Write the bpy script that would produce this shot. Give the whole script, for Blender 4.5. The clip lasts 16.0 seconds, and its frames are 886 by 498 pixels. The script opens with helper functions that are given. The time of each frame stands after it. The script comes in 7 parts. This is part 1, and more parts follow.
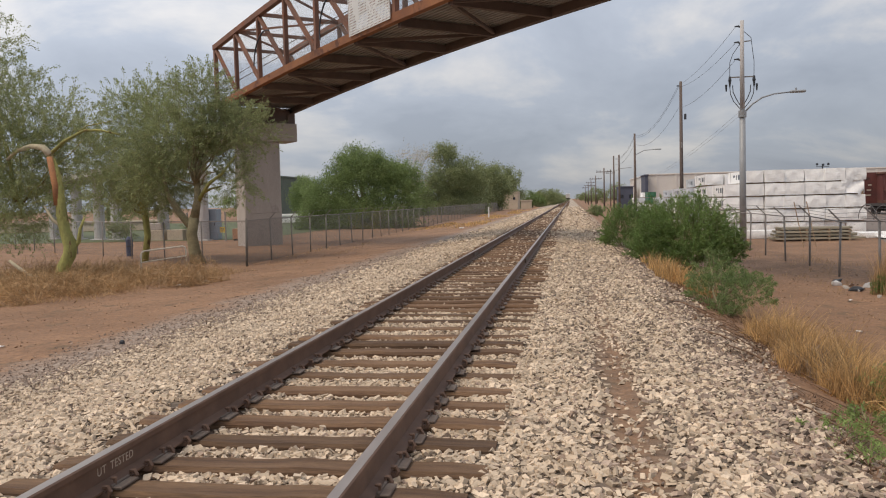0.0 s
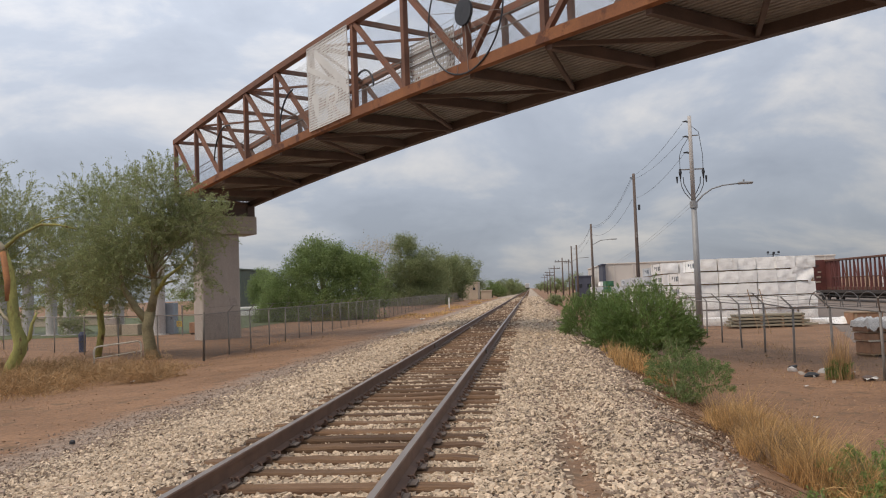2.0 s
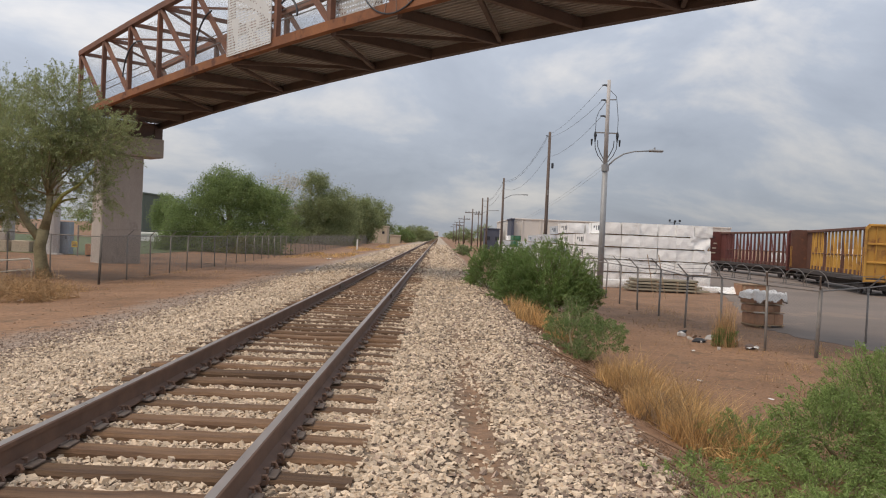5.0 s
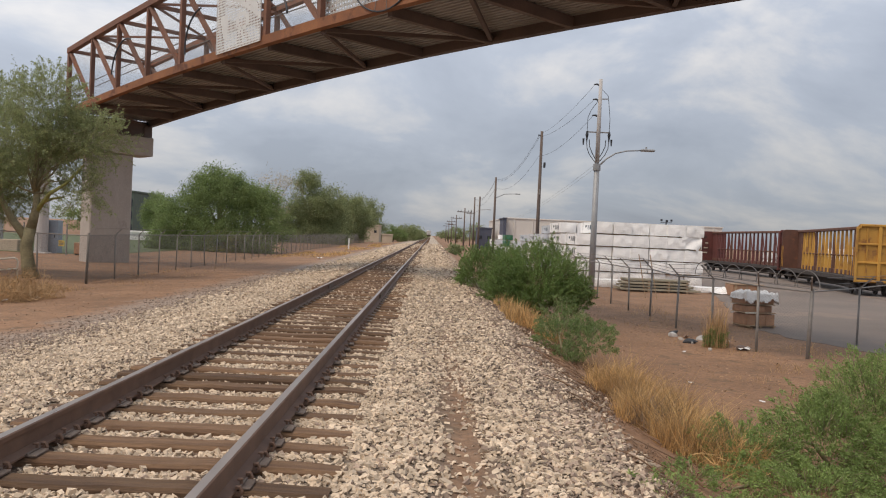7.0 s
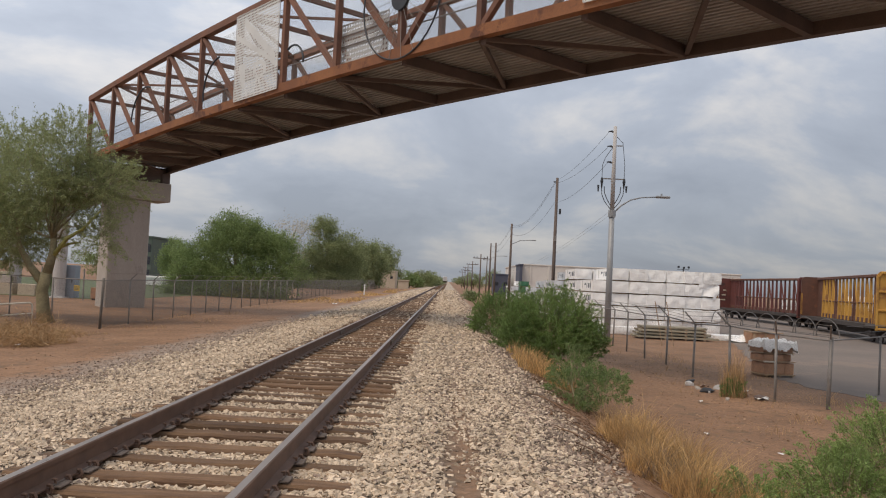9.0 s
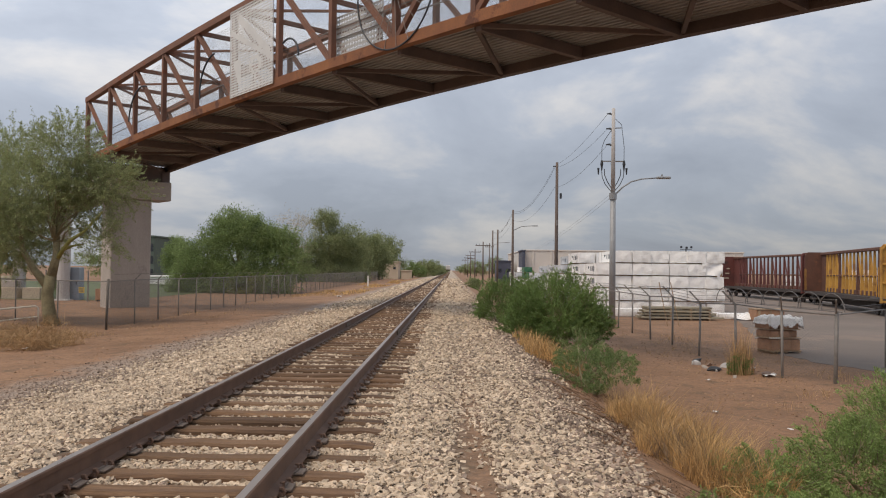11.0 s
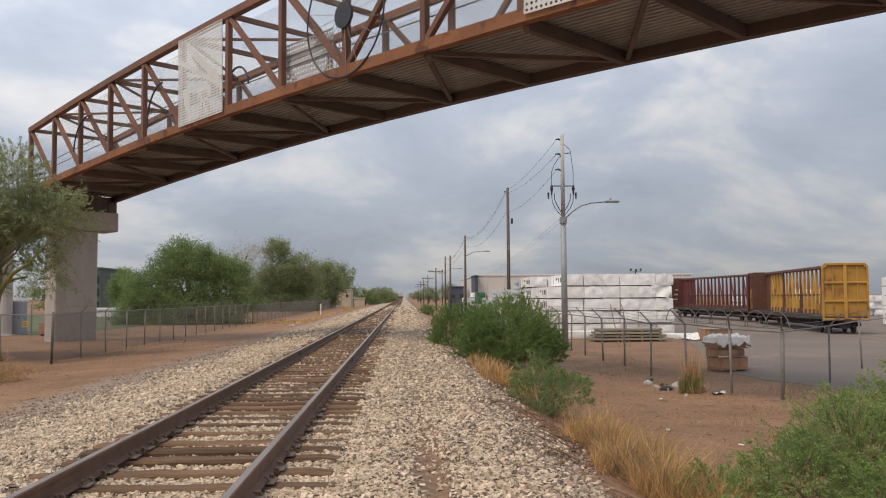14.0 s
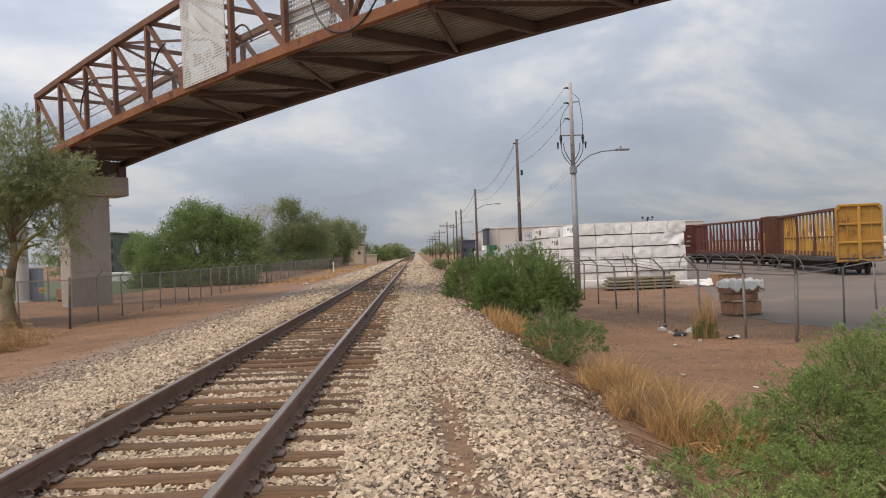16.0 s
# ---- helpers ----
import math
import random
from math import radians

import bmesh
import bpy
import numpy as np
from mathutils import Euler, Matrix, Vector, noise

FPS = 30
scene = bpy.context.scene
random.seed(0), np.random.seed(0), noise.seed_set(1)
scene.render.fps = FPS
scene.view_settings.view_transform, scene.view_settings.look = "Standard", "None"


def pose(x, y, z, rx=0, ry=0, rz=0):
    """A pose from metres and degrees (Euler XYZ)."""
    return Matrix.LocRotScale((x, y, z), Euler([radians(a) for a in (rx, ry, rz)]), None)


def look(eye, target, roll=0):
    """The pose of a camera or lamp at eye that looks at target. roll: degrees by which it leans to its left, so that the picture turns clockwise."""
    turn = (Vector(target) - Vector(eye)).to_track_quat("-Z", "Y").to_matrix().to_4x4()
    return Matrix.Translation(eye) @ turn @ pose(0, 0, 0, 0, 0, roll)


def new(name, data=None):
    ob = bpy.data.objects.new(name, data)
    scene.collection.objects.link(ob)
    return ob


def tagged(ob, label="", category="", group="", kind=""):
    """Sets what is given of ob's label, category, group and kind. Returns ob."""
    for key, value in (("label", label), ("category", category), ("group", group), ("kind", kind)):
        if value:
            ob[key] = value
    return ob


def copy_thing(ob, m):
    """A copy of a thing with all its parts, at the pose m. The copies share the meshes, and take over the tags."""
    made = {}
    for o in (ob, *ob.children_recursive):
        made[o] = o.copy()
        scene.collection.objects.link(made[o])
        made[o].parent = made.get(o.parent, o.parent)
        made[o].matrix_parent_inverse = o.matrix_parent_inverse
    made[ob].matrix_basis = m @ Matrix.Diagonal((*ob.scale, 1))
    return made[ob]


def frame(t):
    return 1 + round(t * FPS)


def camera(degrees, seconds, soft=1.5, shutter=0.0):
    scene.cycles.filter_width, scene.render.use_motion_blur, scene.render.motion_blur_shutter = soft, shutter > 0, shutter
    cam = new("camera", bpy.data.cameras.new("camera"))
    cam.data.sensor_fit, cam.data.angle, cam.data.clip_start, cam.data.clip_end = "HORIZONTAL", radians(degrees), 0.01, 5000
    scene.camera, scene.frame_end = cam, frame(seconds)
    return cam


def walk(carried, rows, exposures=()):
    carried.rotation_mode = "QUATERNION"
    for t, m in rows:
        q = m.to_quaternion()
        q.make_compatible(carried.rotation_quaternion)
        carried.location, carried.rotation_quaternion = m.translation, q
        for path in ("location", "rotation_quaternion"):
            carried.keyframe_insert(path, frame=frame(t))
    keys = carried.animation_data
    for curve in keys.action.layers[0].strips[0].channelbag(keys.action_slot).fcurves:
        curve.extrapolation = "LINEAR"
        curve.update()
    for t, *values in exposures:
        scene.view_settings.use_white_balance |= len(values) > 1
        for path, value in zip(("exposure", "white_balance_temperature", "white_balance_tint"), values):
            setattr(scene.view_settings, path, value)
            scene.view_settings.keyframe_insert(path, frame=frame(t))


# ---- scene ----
cam = camera(56.1, 16.0, soft=1.1)
PATH = [
    (0, (1.862, 0.471, 1.534), (1.556, 2.444, 1.42), -1.5),
    (0.5, (1.864, 0.465, 1.535), (1.572, 2.441, 1.429), -1.4),
    (1, (1.873, 0.45, 1.543), (1.608, 2.431, 1.458), -1.0),
    (1.5, (1.888, 0.45, 1.538), (1.626, 2.432, 1.522), -0.9),
    (2, (1.874, 0.405, 1.544), (1.669, 2.392, 1.645), -2.1),
    (2.5, (1.836, 0.397, 1.556), (1.723, 2.379, 1.796), -5.2),
    (3, (1.797, 0.385, 1.537), (1.741, 2.379, 1.688), -3.9),
    (3.5, (1.785, 0.385, 1.529), (1.798, 2.384, 1.572), -1.3),
    (4, (1.811, 0.401, 1.542), (1.83, 2.4, 1.523), 0.8),
    (4.5, (1.858, 0.425, 1.557), (1.887, 2.424, 1.532), 2.5),
    (4.7, (1.847, 0.428, 1.547), (1.862, 2.427, 1.519), 2.3),
    (6.8, (1.898, 0.629, 1.573), (1.897, 2.628, 1.538), 4.3),
    (7, (1.916, 0.625, 1.57), (1.945, 2.625, 1.538), 2.6),
    (7.5, (1.935, 0.619, 1.55), (1.918, 2.619, 1.565), 0.8),
    (8, (1.943, 0.597, 1.562), (1.896, 2.594, 1.654), 1.8),
    (8.5, (1.999, 0.655, 1.569), (1.913, 2.65, 1.691), 2.5),
    (9, (2.027, 0.746, 1.576), (2.011, 2.745, 1.653), 2.8),
    (11.5, (2.003, 0.718, 1.569), (1.976, 2.717, 1.617), 0.5),
    (12, (2.004, 0.678, 1.596), (1.978, 2.677, 1.642), 0.4),
    (12.5, (1.976, 0.624, 1.626), (1.985, 2.62, 1.759), 0.7),
    (13, (1.982, 0.64, 1.583), (1.963, 2.628, 1.801), 0.1),
    (13.5, (1.999, 0.639, 1.555), (2.049, 2.631, 1.716), -0.5),
    (14, (1.977, 0.661, 1.539), (2.071, 2.655, 1.653), -0.4),
    (14.5, (1.982, 0.693, 1.525), (2.08, 2.688, 1.624), -0.5),
    (15, (1.987, 0.677, 1.537), (2.066, 2.675, 1.6), -1.3),
    (15.5, (1.979, 0.67, 1.537), (2.049, 2.669, 1.563), -1.9),
    (16, (1.977, 0.675, 1.518), (2.042, 2.674, 1.523), -2.2),
]
walk(cam, [(t, look(eye, target, roll)) for t, eye, target, roll in PATH],
     [(t, e + 0.06, 6850, 11) for t, e in ((0.0, 0.12), (1.5, 0.12), (2.5, -0.08), (3.0, -0.14), (3.5, -0.02), (4.2, 0.11), (7.0, 0.15), (9.0, 0.01), (12.0, 0.08), (12.5, 0.1), (13.0, -0.06), (13.5, -0.08), (14.0, 0.12), (14.5, 0.13), (16.0, 0.14))])

# ---- world, sun, exposure ----
world = bpy.data.worlds.new("overcast_sky")
scene.world = world
world.use_nodes = True


def sky_nodes():
    nt = world.node_tree
    nt.nodes.clear()
    N = lambda k, **kw: make_node(nt, k, **kw)
    out = N("ShaderNodeOutputWorld")
    bg = N("ShaderNodeBackground")
    tc = N("ShaderNodeTexCoord")
    sep = N("ShaderNodeSeparateXYZ")
    nt.links.new(tc.outputs["Generated"], sep.inputs[0])
    # flat cloud deck: divide by height
    zz = N("ShaderNodeMath", operation="MAXIMUM")
    zz.inputs[1].default_value = 0.0
    nt.links.new(sep.outputs[2], zz.inputs[0])
    za = N("ShaderNodeMath", operation="ADD")
    za.inputs[1].default_value = 0.42
    nt.links.new(zz.outputs[0], za.inputs[0])
    dv = N("ShaderNodeVectorMath", operation="DIVIDE")
    cz = N("ShaderNodeCombineXYZ")
    for i in range(3):
        nt.links.new(za.outputs[0], cz.inputs[i])
    nt.links.new(tc.outputs["Generated"], dv.inputs[0])
    nt.links.new(cz.outputs[0], dv.inputs[1])
    mp = N("ShaderNodeMapping")
    mp.inputs["Location"].default_value = (0.35, 0.2, 0)
    mp.inputs["Scale"].default_value = (1.5, 1.9, 0.0)
    nt.links.new(dv.outputs[0], mp.inputs[0])
    n1 = N("ShaderNodeTexNoise")
    n1.inputs["Scale"].default_value = 1.35
    n1.inputs["Detail"].default_value = 7
    n1.inputs["Roughness"].default_value = 0.56
    n1.inputs["Distortion"].default_value = 0.35
    nt.links.new(mp.outputs[0], n1.inputs["Vector"])
    ramp = N("ShaderNodeValToRGB")
    nt.links.new(n1.outputs[0], ramp.inputs[0])
    e = ramp.color_ramp.elements
    e[0].position, e[0].color = 0.36, (0.41, 0.47, 0.58, 1)
    e[1].position, e[1].color = 0.74, (0.92, 0.90, 0.885, 1)
    m = e.new(0.50)
    m.color = (0.495, 0.56, 0.675, 1)
    m = e.new(0.60)
    m.color = (0.69, 0.715, 0.765, 1)
    # the open sky behind the overcast
    sky = N("ShaderNodeTexSky", sky_type="NISHITA", sun_disc=False, sun_elevation=radians(48), sun_rotation=radians(230))
    mul = N("ShaderNodeVectorMath", operation="SCALE")
    mul.inputs["Scale"].default_value = 0.06
    nt.links.new(sky.outputs[0], mul.inputs[0])
    # brighter to the west, darker slate low in the distance
    gx = N("ShaderNodeMapRange")
    gx.inputs[1].default_value, gx.inputs[2].default_value = -0.75, 0.35
    gx.inputs[3].default_value, gx.inputs[4].default_value = 1.24, 0.95
    nt.links.new(sep.outputs[0], gx.inputs[0])
    gz = N("ShaderNodeMapRange")
    gz.inputs[1].default_value, gz.inputs[2].default_value = 0.0, 0.32
    gz.inputs[3].default_value, gz.inputs[4].default_value = 0.56, 1.15
    nt.links.new(sep.outputs[2], gz.inputs[0])
    gm = N("ShaderNodeMath", operation="MULTIPLY")
    nt.links.new(gx.outputs[0], gm.inputs[0])
    nt.links.new(gz.outputs[0], gm.inputs[1])
    sc = N("ShaderNodeVectorMath", operation="SCALE")
    nt.links.new(ramp.outputs[0], sc.inputs[0])
    nt.links.new(gm.outputs[0], sc.inputs["Scale"])
    add = N("ShaderNodeMix", data_type="RGBA")
    add.inputs[0].default_value = 0.88
    nt.links.new(mul.outputs[0], add.inputs[6])
    nt.links.new(sc.outputs[0], add.inputs[7])
    nt.links.new(add.outputs[2], bg.inputs[0])
    bg.inputs[1].default_value = 1.0
    nt.links.new(bg.outputs[0], out.inputs[0])


def make_node(nt, kind, **kw):
    n = nt.nodes.new(kind)
    for k, v in kw.items():
        setattr(n, k, v)
    return n


sky_nodes()
sun_data = bpy.data.lights.new("sun", "SUN")
sun_data.energy, sun_data.angle, sun_data.color = 1.7, radians(25), (1.0, 0.86, 0.70)
sun = new("sun", sun_data)
sun.matrix_world = look((-20, -15, 40), (0, 0, 0))

# ---- materials ----


def surf(name, c1, c2, rough=0.85, metal=0.0, s1=1.5, s2=30.0, bump=0.25, depth=0.01, spots=None, s3=6.0, cut=0.6,
         island=0.0, rand=0.0, grain=0.35, stretch=(1, 1, 1), transl=0.0):
    """Two colours mixed by a coarse noise, a fine grain over it, spots of a third, and relief."""
    m = bpy.data.materials.new(name)
    m.use_nodes = True
    nt = m.node_tree
    b = nt.nodes["Principled BSDF"]
    N = lambda k, **kw: make_node(nt, k, **kw)
    tc = N("ShaderNodeTexCoord")
    info = N("ShaderNodeObjectInfo")
    mp = N("ShaderNodeMapping")
    mp.inputs["Scale"].default_value = stretch
    off = N("ShaderNodeMath", operation="MULTIPLY")
    off.inputs[1].default_value = 37.0
    nt.links.new(info.outputs["Random"], off.inputs[0])
    nt.links.new(tc.outputs["Object"], mp.inputs[0])
    nt.links.new(off.outputs[0], mp.inputs["Location"])

    def nz(s, d=4, r=0.6):
        n = N("ShaderNodeTexNoise")
        n.inputs["Scale"].default_value, n.inputs["Detail"].default_value, n.inputs["Roughness"].default_value = s, d, r
        nt.links.new(mp.outputs[0], n.inputs["Vector"])
        return n.outputs[0]

    def rng(src, a, b2, lo, hi):
        r = N("ShaderNodeMapRange")
        for i, v in enumerate((a, b2, lo, hi)):
            r.inputs[i + 1].default_value = v
        nt.links.new(src, r.inputs[0])
        return r.outputs[0]

    def mix(fac, a, c, kind="MIX"):
        x = N("ShaderNodeMix", data_type="RGBA", blend_type=kind)
        if isinstance(fac, float):
            x.inputs[0].default_value = fac
        else:
            nt.links.new(fac, x.inputs[0])
        for i, v in ((6, a), (7, c)):
            if isinstance(v, tuple):
                x.inputs[i].default_value = (*v, 1)
            else:
                nt.links.new(v, x.inputs[i])
        return x.outputs[2]

    coarse, fine = nz(s1), nz(s2, 5, 0.7)
    col = mix(rng(coarse, 0.35, 0.65, 0, 1), c1, c2)
    if spots:
        col = mix(rng(nz(s3, 6, 0.65), cut, cut + 0.08, 0, 1), col, spots)
    shade = rng(fine, 0.25, 0.75, 1 - grain, 1 + grain)
    for amount, src in ((island, "island"), (rand, "rand")):
        if amount:
            s = N("ShaderNodeNewGeometry").outputs["Random Per Island"] if src == "island" else info.outputs["Random"]
            k = N("ShaderNodeMath", operation="MULTIPLY")
            nt.links.new(shade, k.inputs[0])
            nt.links.new(rng(s, 0, 1, 1 - amount, 1 + amount), k.inputs[1])
            shade = k.outputs[0]
    vm = N("ShaderNodeVectorMath", operation="SCALE")
    nt.links.new(col, vm.inputs[0])
    nt.links.new(shade, vm.inputs["Scale"])
    nt.links.new(vm.outputs[0], b.inputs["Base Color"])
    nt.links.new(rng(fine, 0.3, 0.7, max(rough - 0.12, 0.05), min(rough + 0.1, 1)), b.inputs["Roughness"])
    b.inputs["Metallic"].default_value = metal
    if bump:
        bp = N("ShaderNodeBump")
        bp.inputs["Strength"].default_value, bp.inputs["Distance"].default_value = bump, depth
        nt.links.new(fine, bp.inputs["Height"])
        nt.links.new(bp.outputs[0], b.inputs["Normal"])
    if transl:
        tr = N("ShaderNodeBsdfTranslucent")
        nt.links.new(vm.outputs[0], tr.inputs[0])
        ms = N("ShaderNodeMixShader")
        ms.inputs[0].default_value = transl
        nt.links.new(b.outputs[0], ms.inputs[1])
        nt.links.new(tr.outputs[0], ms.inputs[2])
        nt.links.new(ms.outputs[0], nt.nodes["Material Output"].inputs[0])
    return m


def ground_material():
    """Brown desert dirt, grey fine gravel beside the track and stone fines under the ballast, darkened near by to paint
    the shade between stones.
    """
    m = surf("desert_ground", (0.295, 0.168, 0.095), (0.212, 0.118, 0.065), rough=0.95, s1=0.45, s2=9, bump=0.8, depth=0.04,
             spots=(0.17, 0.105, 0.06), s3=1.3, cut=0.58, grain=0.45)
    nt = m.node_tree
    N = lambda k, **kw: make_node(nt, k, **kw)
    vm = [n for n in nt.nodes if n.type == "VECT_MATH"][0]
    tc = N("ShaderNodeTexCoord")
    sep = N("ShaderNodeSeparateXYZ")
    nt.links.new(tc.outputs["Object"], sep.inputs[0])
    wob = N("ShaderNodeTexNoise")
    wob.inputs["Scale"].default_value = 0.5
    wob.inputs["Detail"].default_value = 7
    wob.inputs["Roughness"].default_value = 0.7
    nt.links.new(tc.outputs["Object"], wob.inputs["Vector"])
    sh = N("ShaderNodeMath", operation="MULTIPLY_ADD")
    sh.inputs[1].default_value, sh.inputs[2].default_value = 3.2, -1.6
    nt.links.new(wob.outputs[0], sh.inputs[0])
    ax = N("ShaderNodeMath", operation="ADD")
    nt.links.new(sep.outputs[0], ax.inputs[0])
    nt.links.new(sh.outputs[0], ax.inputs[1])

    def band(a, b, lo, hi):
        r = N("ShaderNodeMapRange")
        for i, v in enumerate((a, b, lo, hi)):
            r.inputs[i + 1].default_value = v
        nt.links.new(ax.outputs[0], r.inputs[0])
        return r.outputs[0]

    stones = N("ShaderNodeTexVoronoi")
    stones.inputs["Scale"].default_value = 16
    nt.links.new(tc.outputs["Object"], stones.inputs["Vector"])
    sr = N("ShaderNodeValToRGB")
    nt.links.new(stones.outputs["Color"], sr.inputs[0])
    sr.color_ramp.elements[0].color = (0.19, 0.135, 0.10, 1)
    sr.color_ramp.elements[1].color = (0.40, 0.315, 0.25, 1)
    # fines between the near stones; the shade of the gaps is in this dark colour
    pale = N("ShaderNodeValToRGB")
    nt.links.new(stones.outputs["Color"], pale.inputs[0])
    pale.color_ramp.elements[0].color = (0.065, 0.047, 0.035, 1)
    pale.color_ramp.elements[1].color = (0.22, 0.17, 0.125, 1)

    def mix(fac, a, c):
        x = N("ShaderNodeMix", data_type="RGBA")
        nt.links.new(fac, x.inputs[0])
        nt.links.new(a, x.inputs[6])
        nt.links.new(c, x.inputs[7])
        return x.outputs[2]

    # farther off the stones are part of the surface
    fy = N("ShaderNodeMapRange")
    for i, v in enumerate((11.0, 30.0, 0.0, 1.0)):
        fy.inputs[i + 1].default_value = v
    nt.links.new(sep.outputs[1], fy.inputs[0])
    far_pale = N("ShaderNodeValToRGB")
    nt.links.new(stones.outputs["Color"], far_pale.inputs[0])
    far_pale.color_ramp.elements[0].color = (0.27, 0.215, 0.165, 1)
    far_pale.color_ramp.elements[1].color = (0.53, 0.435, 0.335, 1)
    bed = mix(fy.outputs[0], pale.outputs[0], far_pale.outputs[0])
    dirt = vm.inputs[0].links[0].from_socket
    # grey gravel between the path and the ballast, on the west side
    g1 = band(-5.9, -5.0, 0, 1)
    col = mix(g1, dirt, sr.outputs[0])
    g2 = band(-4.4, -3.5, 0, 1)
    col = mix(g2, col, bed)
    # dirt again east of the ballast shoulder
    g3 = band(3.45, 3.95, 0, 1)
    col = mix(g3, col, dirt)
    # trodden rut along the shoulder shows the dirt
    rw = N("ShaderNodeMath", operation="MULTIPLY_ADD")
    rw.inputs[1].default_value = 0.25
    nt.links.new(wob.outputs[0], rw.inputs[0])
    nt.links.new(sep.outputs[0], rw.inputs[2])
    rd = N("ShaderNodeMath", operation="SUBTRACT")
    rd.inputs[1].default_value = 2.38
    nt.links.new(rw.outputs[0], rd.inputs[0])
    ra = N("ShaderNodeMath", operation="ABSOLUTE")
    nt.links.new(rd.outputs[0], ra.inputs[0])
    rr = N("ShaderNodeMapRange")
    for i, v in enumerate((0.05, 0.26, 0.7, 0.0)):
        rr.inputs[i + 1].default_value = v
    nt.links.new(ra.outputs[0], rr.inputs[0])
    # the rut fades out farther on
    fade = N("ShaderNodeMapRange")
    for i, v in enumerate((9.0, 22.0, 1.0, 0.0)):
        fade.inputs[i + 1].default_value = v
    nt.links.new(sep.outputs[1], fade.inputs[0])
    rf = N("ShaderNodeMath", operation="MULTIPLY")
    nt.links.new(rr.outputs[0], rf.inputs[0])
    nt.links.new(fade.outputs[0], rf.inputs[1])
    col = mix(rf.outputs[0], col, dirt)
    # oil and rust have stained the stones between the rails brown
    gx = N("ShaderNodeMath", operation="ABSOLUTE")
    nt.links.new(sep.outputs[0], gx.inputs[0])
    gr = N("ShaderNodeMapRange")
    for i, v in enumerate((0.68, 1.0, 0.85, 0.0)):
        gr.inputs[i + 1].default_value = v
    nt.links.new(gx.outputs[0], gr.inputs[0])
    stain = N("ShaderNodeValToRGB")
    nt.links.new(stones.outputs["Color"], stain.inputs[0])
    stain.color_ramp.elements[0].color = (0.10, 0.062, 0.04, 1)
    stain.color_ramp.elements[1].color = (0.24, 0.165, 0.115, 1)
    col = mix(gr.outputs[0], col, stain.outputs[0])
    nt.links.new(col, vm.inputs[0])
    return m


M_GROUND = ground_material()
M_STONE = surf("ballast_stone", (0.62, 0.50, 0.375), (0.50, 0.39, 0.28), rough=0.9, s1=2.0, s2=60, bump=0.3, depth=0.004,
               island=0.30, grain=0.18)
M_STONE_GREY = surf("dark_ballast_stone", (0.36, 0.275, 0.215), (0.25, 0.18, 0.135), rough=0.9, s1=2.0, s2=60, island=0.45, grain=0.2)
M_ASPHALT = surf("worn_asphalt", (0.20, 0.16, 0.134), (0.16, 0.13, 0.11), rough=0.9, s1=0.15, s2=60, bump=0.3, depth=0.004,
                 spots=(0.225, 0.172, 0.138), s3=0.35, cut=0.53, grain=0.15)
M_TIE = surf("weathered_tie_wood", (0.205, 0.122, 0.068), (0.105, 0.058, 0.033), rough=0.92, s1=3, s2=30, bump=0.8, depth=0.012,
             rand=0.30, grain=0.45, stretch=(0.35, 4, 4))
M_RAIL = surf("rusty_rail_steel", (0.185, 0.108, 0.074), (0.135, 0.078, 0.054), rough=0.72, metal=0.0, s1=4, s2=50, bump=0.15, depth=0.003,
              grain=0.2)
M_RAILTOP = surf("worn_rail_head", (0.42, 0.36, 0.32), (0.31, 0.26, 0.23), rough=0.38, metal=0.65, s1=2, s2=40, bump=0.05, depth=0.002,
                 grain=0.15, stretch=(1, 0.1, 1))
M_PLATE = surf("tie_plate_steel", (0.20, 0.16, 0.135), (0.13, 0.095, 0.075), rough=0.7, metal=0.35, s1=6, s2=60, grain=0.3)
M_RUST = surf("weathering_steel", (0.30, 0.125, 0.052), (0.215, 0.088, 0.042), rough=0.8, metal=0.1, s1=0.9, s2=22, bump=0.15, depth=0.004,
              spots=(0.13, 0.052, 0.03), s3=1.6, cut=0.56, grain=0.25, rand=0.15)
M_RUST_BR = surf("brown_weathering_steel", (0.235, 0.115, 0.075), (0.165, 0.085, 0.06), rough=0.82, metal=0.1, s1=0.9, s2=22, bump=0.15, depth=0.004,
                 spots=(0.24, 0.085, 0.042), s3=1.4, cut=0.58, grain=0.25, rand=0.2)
# darker copy of the steel, with the shade under the deck in its colour
M_RUST_DK_SHADE = surf("dark_shaded_weathering_steel", (0.165, 0.120, 0.105), (0.12, 0.092, 0.083), rough=0.85, metal=0.1, s1=0.9, s2=22, grain=0.25, rand=0.15)
M_DECK = surf("galvanised_deck", (0.40, 0.385, 0.38), (0.28, 0.27, 0.265), rough=0.6, metal=0.25, s1=0.7, s2=25, grain=0.2, bump=0.1)
M_PANEL = surf("white_perforated_metal", (0.66, 0.66, 0.64), (0.58, 0.58, 0.565), rough=0.6, s1=0.8, s2=20, grain=0.08, bump=0.05)
M_DULL = surf("dull_grey_plate", (0.24, 0.235, 0.235), (0.19, 0.186, 0.186), rough=0.6, metal=0.2, s1=2, s2=25, grain=0.15)
M_TANSHEET = surf("tan_sheet_metal", (0.40, 0.31, 0.245), (0.33, 0.25, 0.195), rough=0.7, s1=1, s2=20, grain=0.12)
M_DARK = surf("dark_steel", (0.055, 0.06, 0.068), (0.04, 0.043, 0.05), rough=0.6, metal=0.3, s1=3, s2=30, grain=0.2)
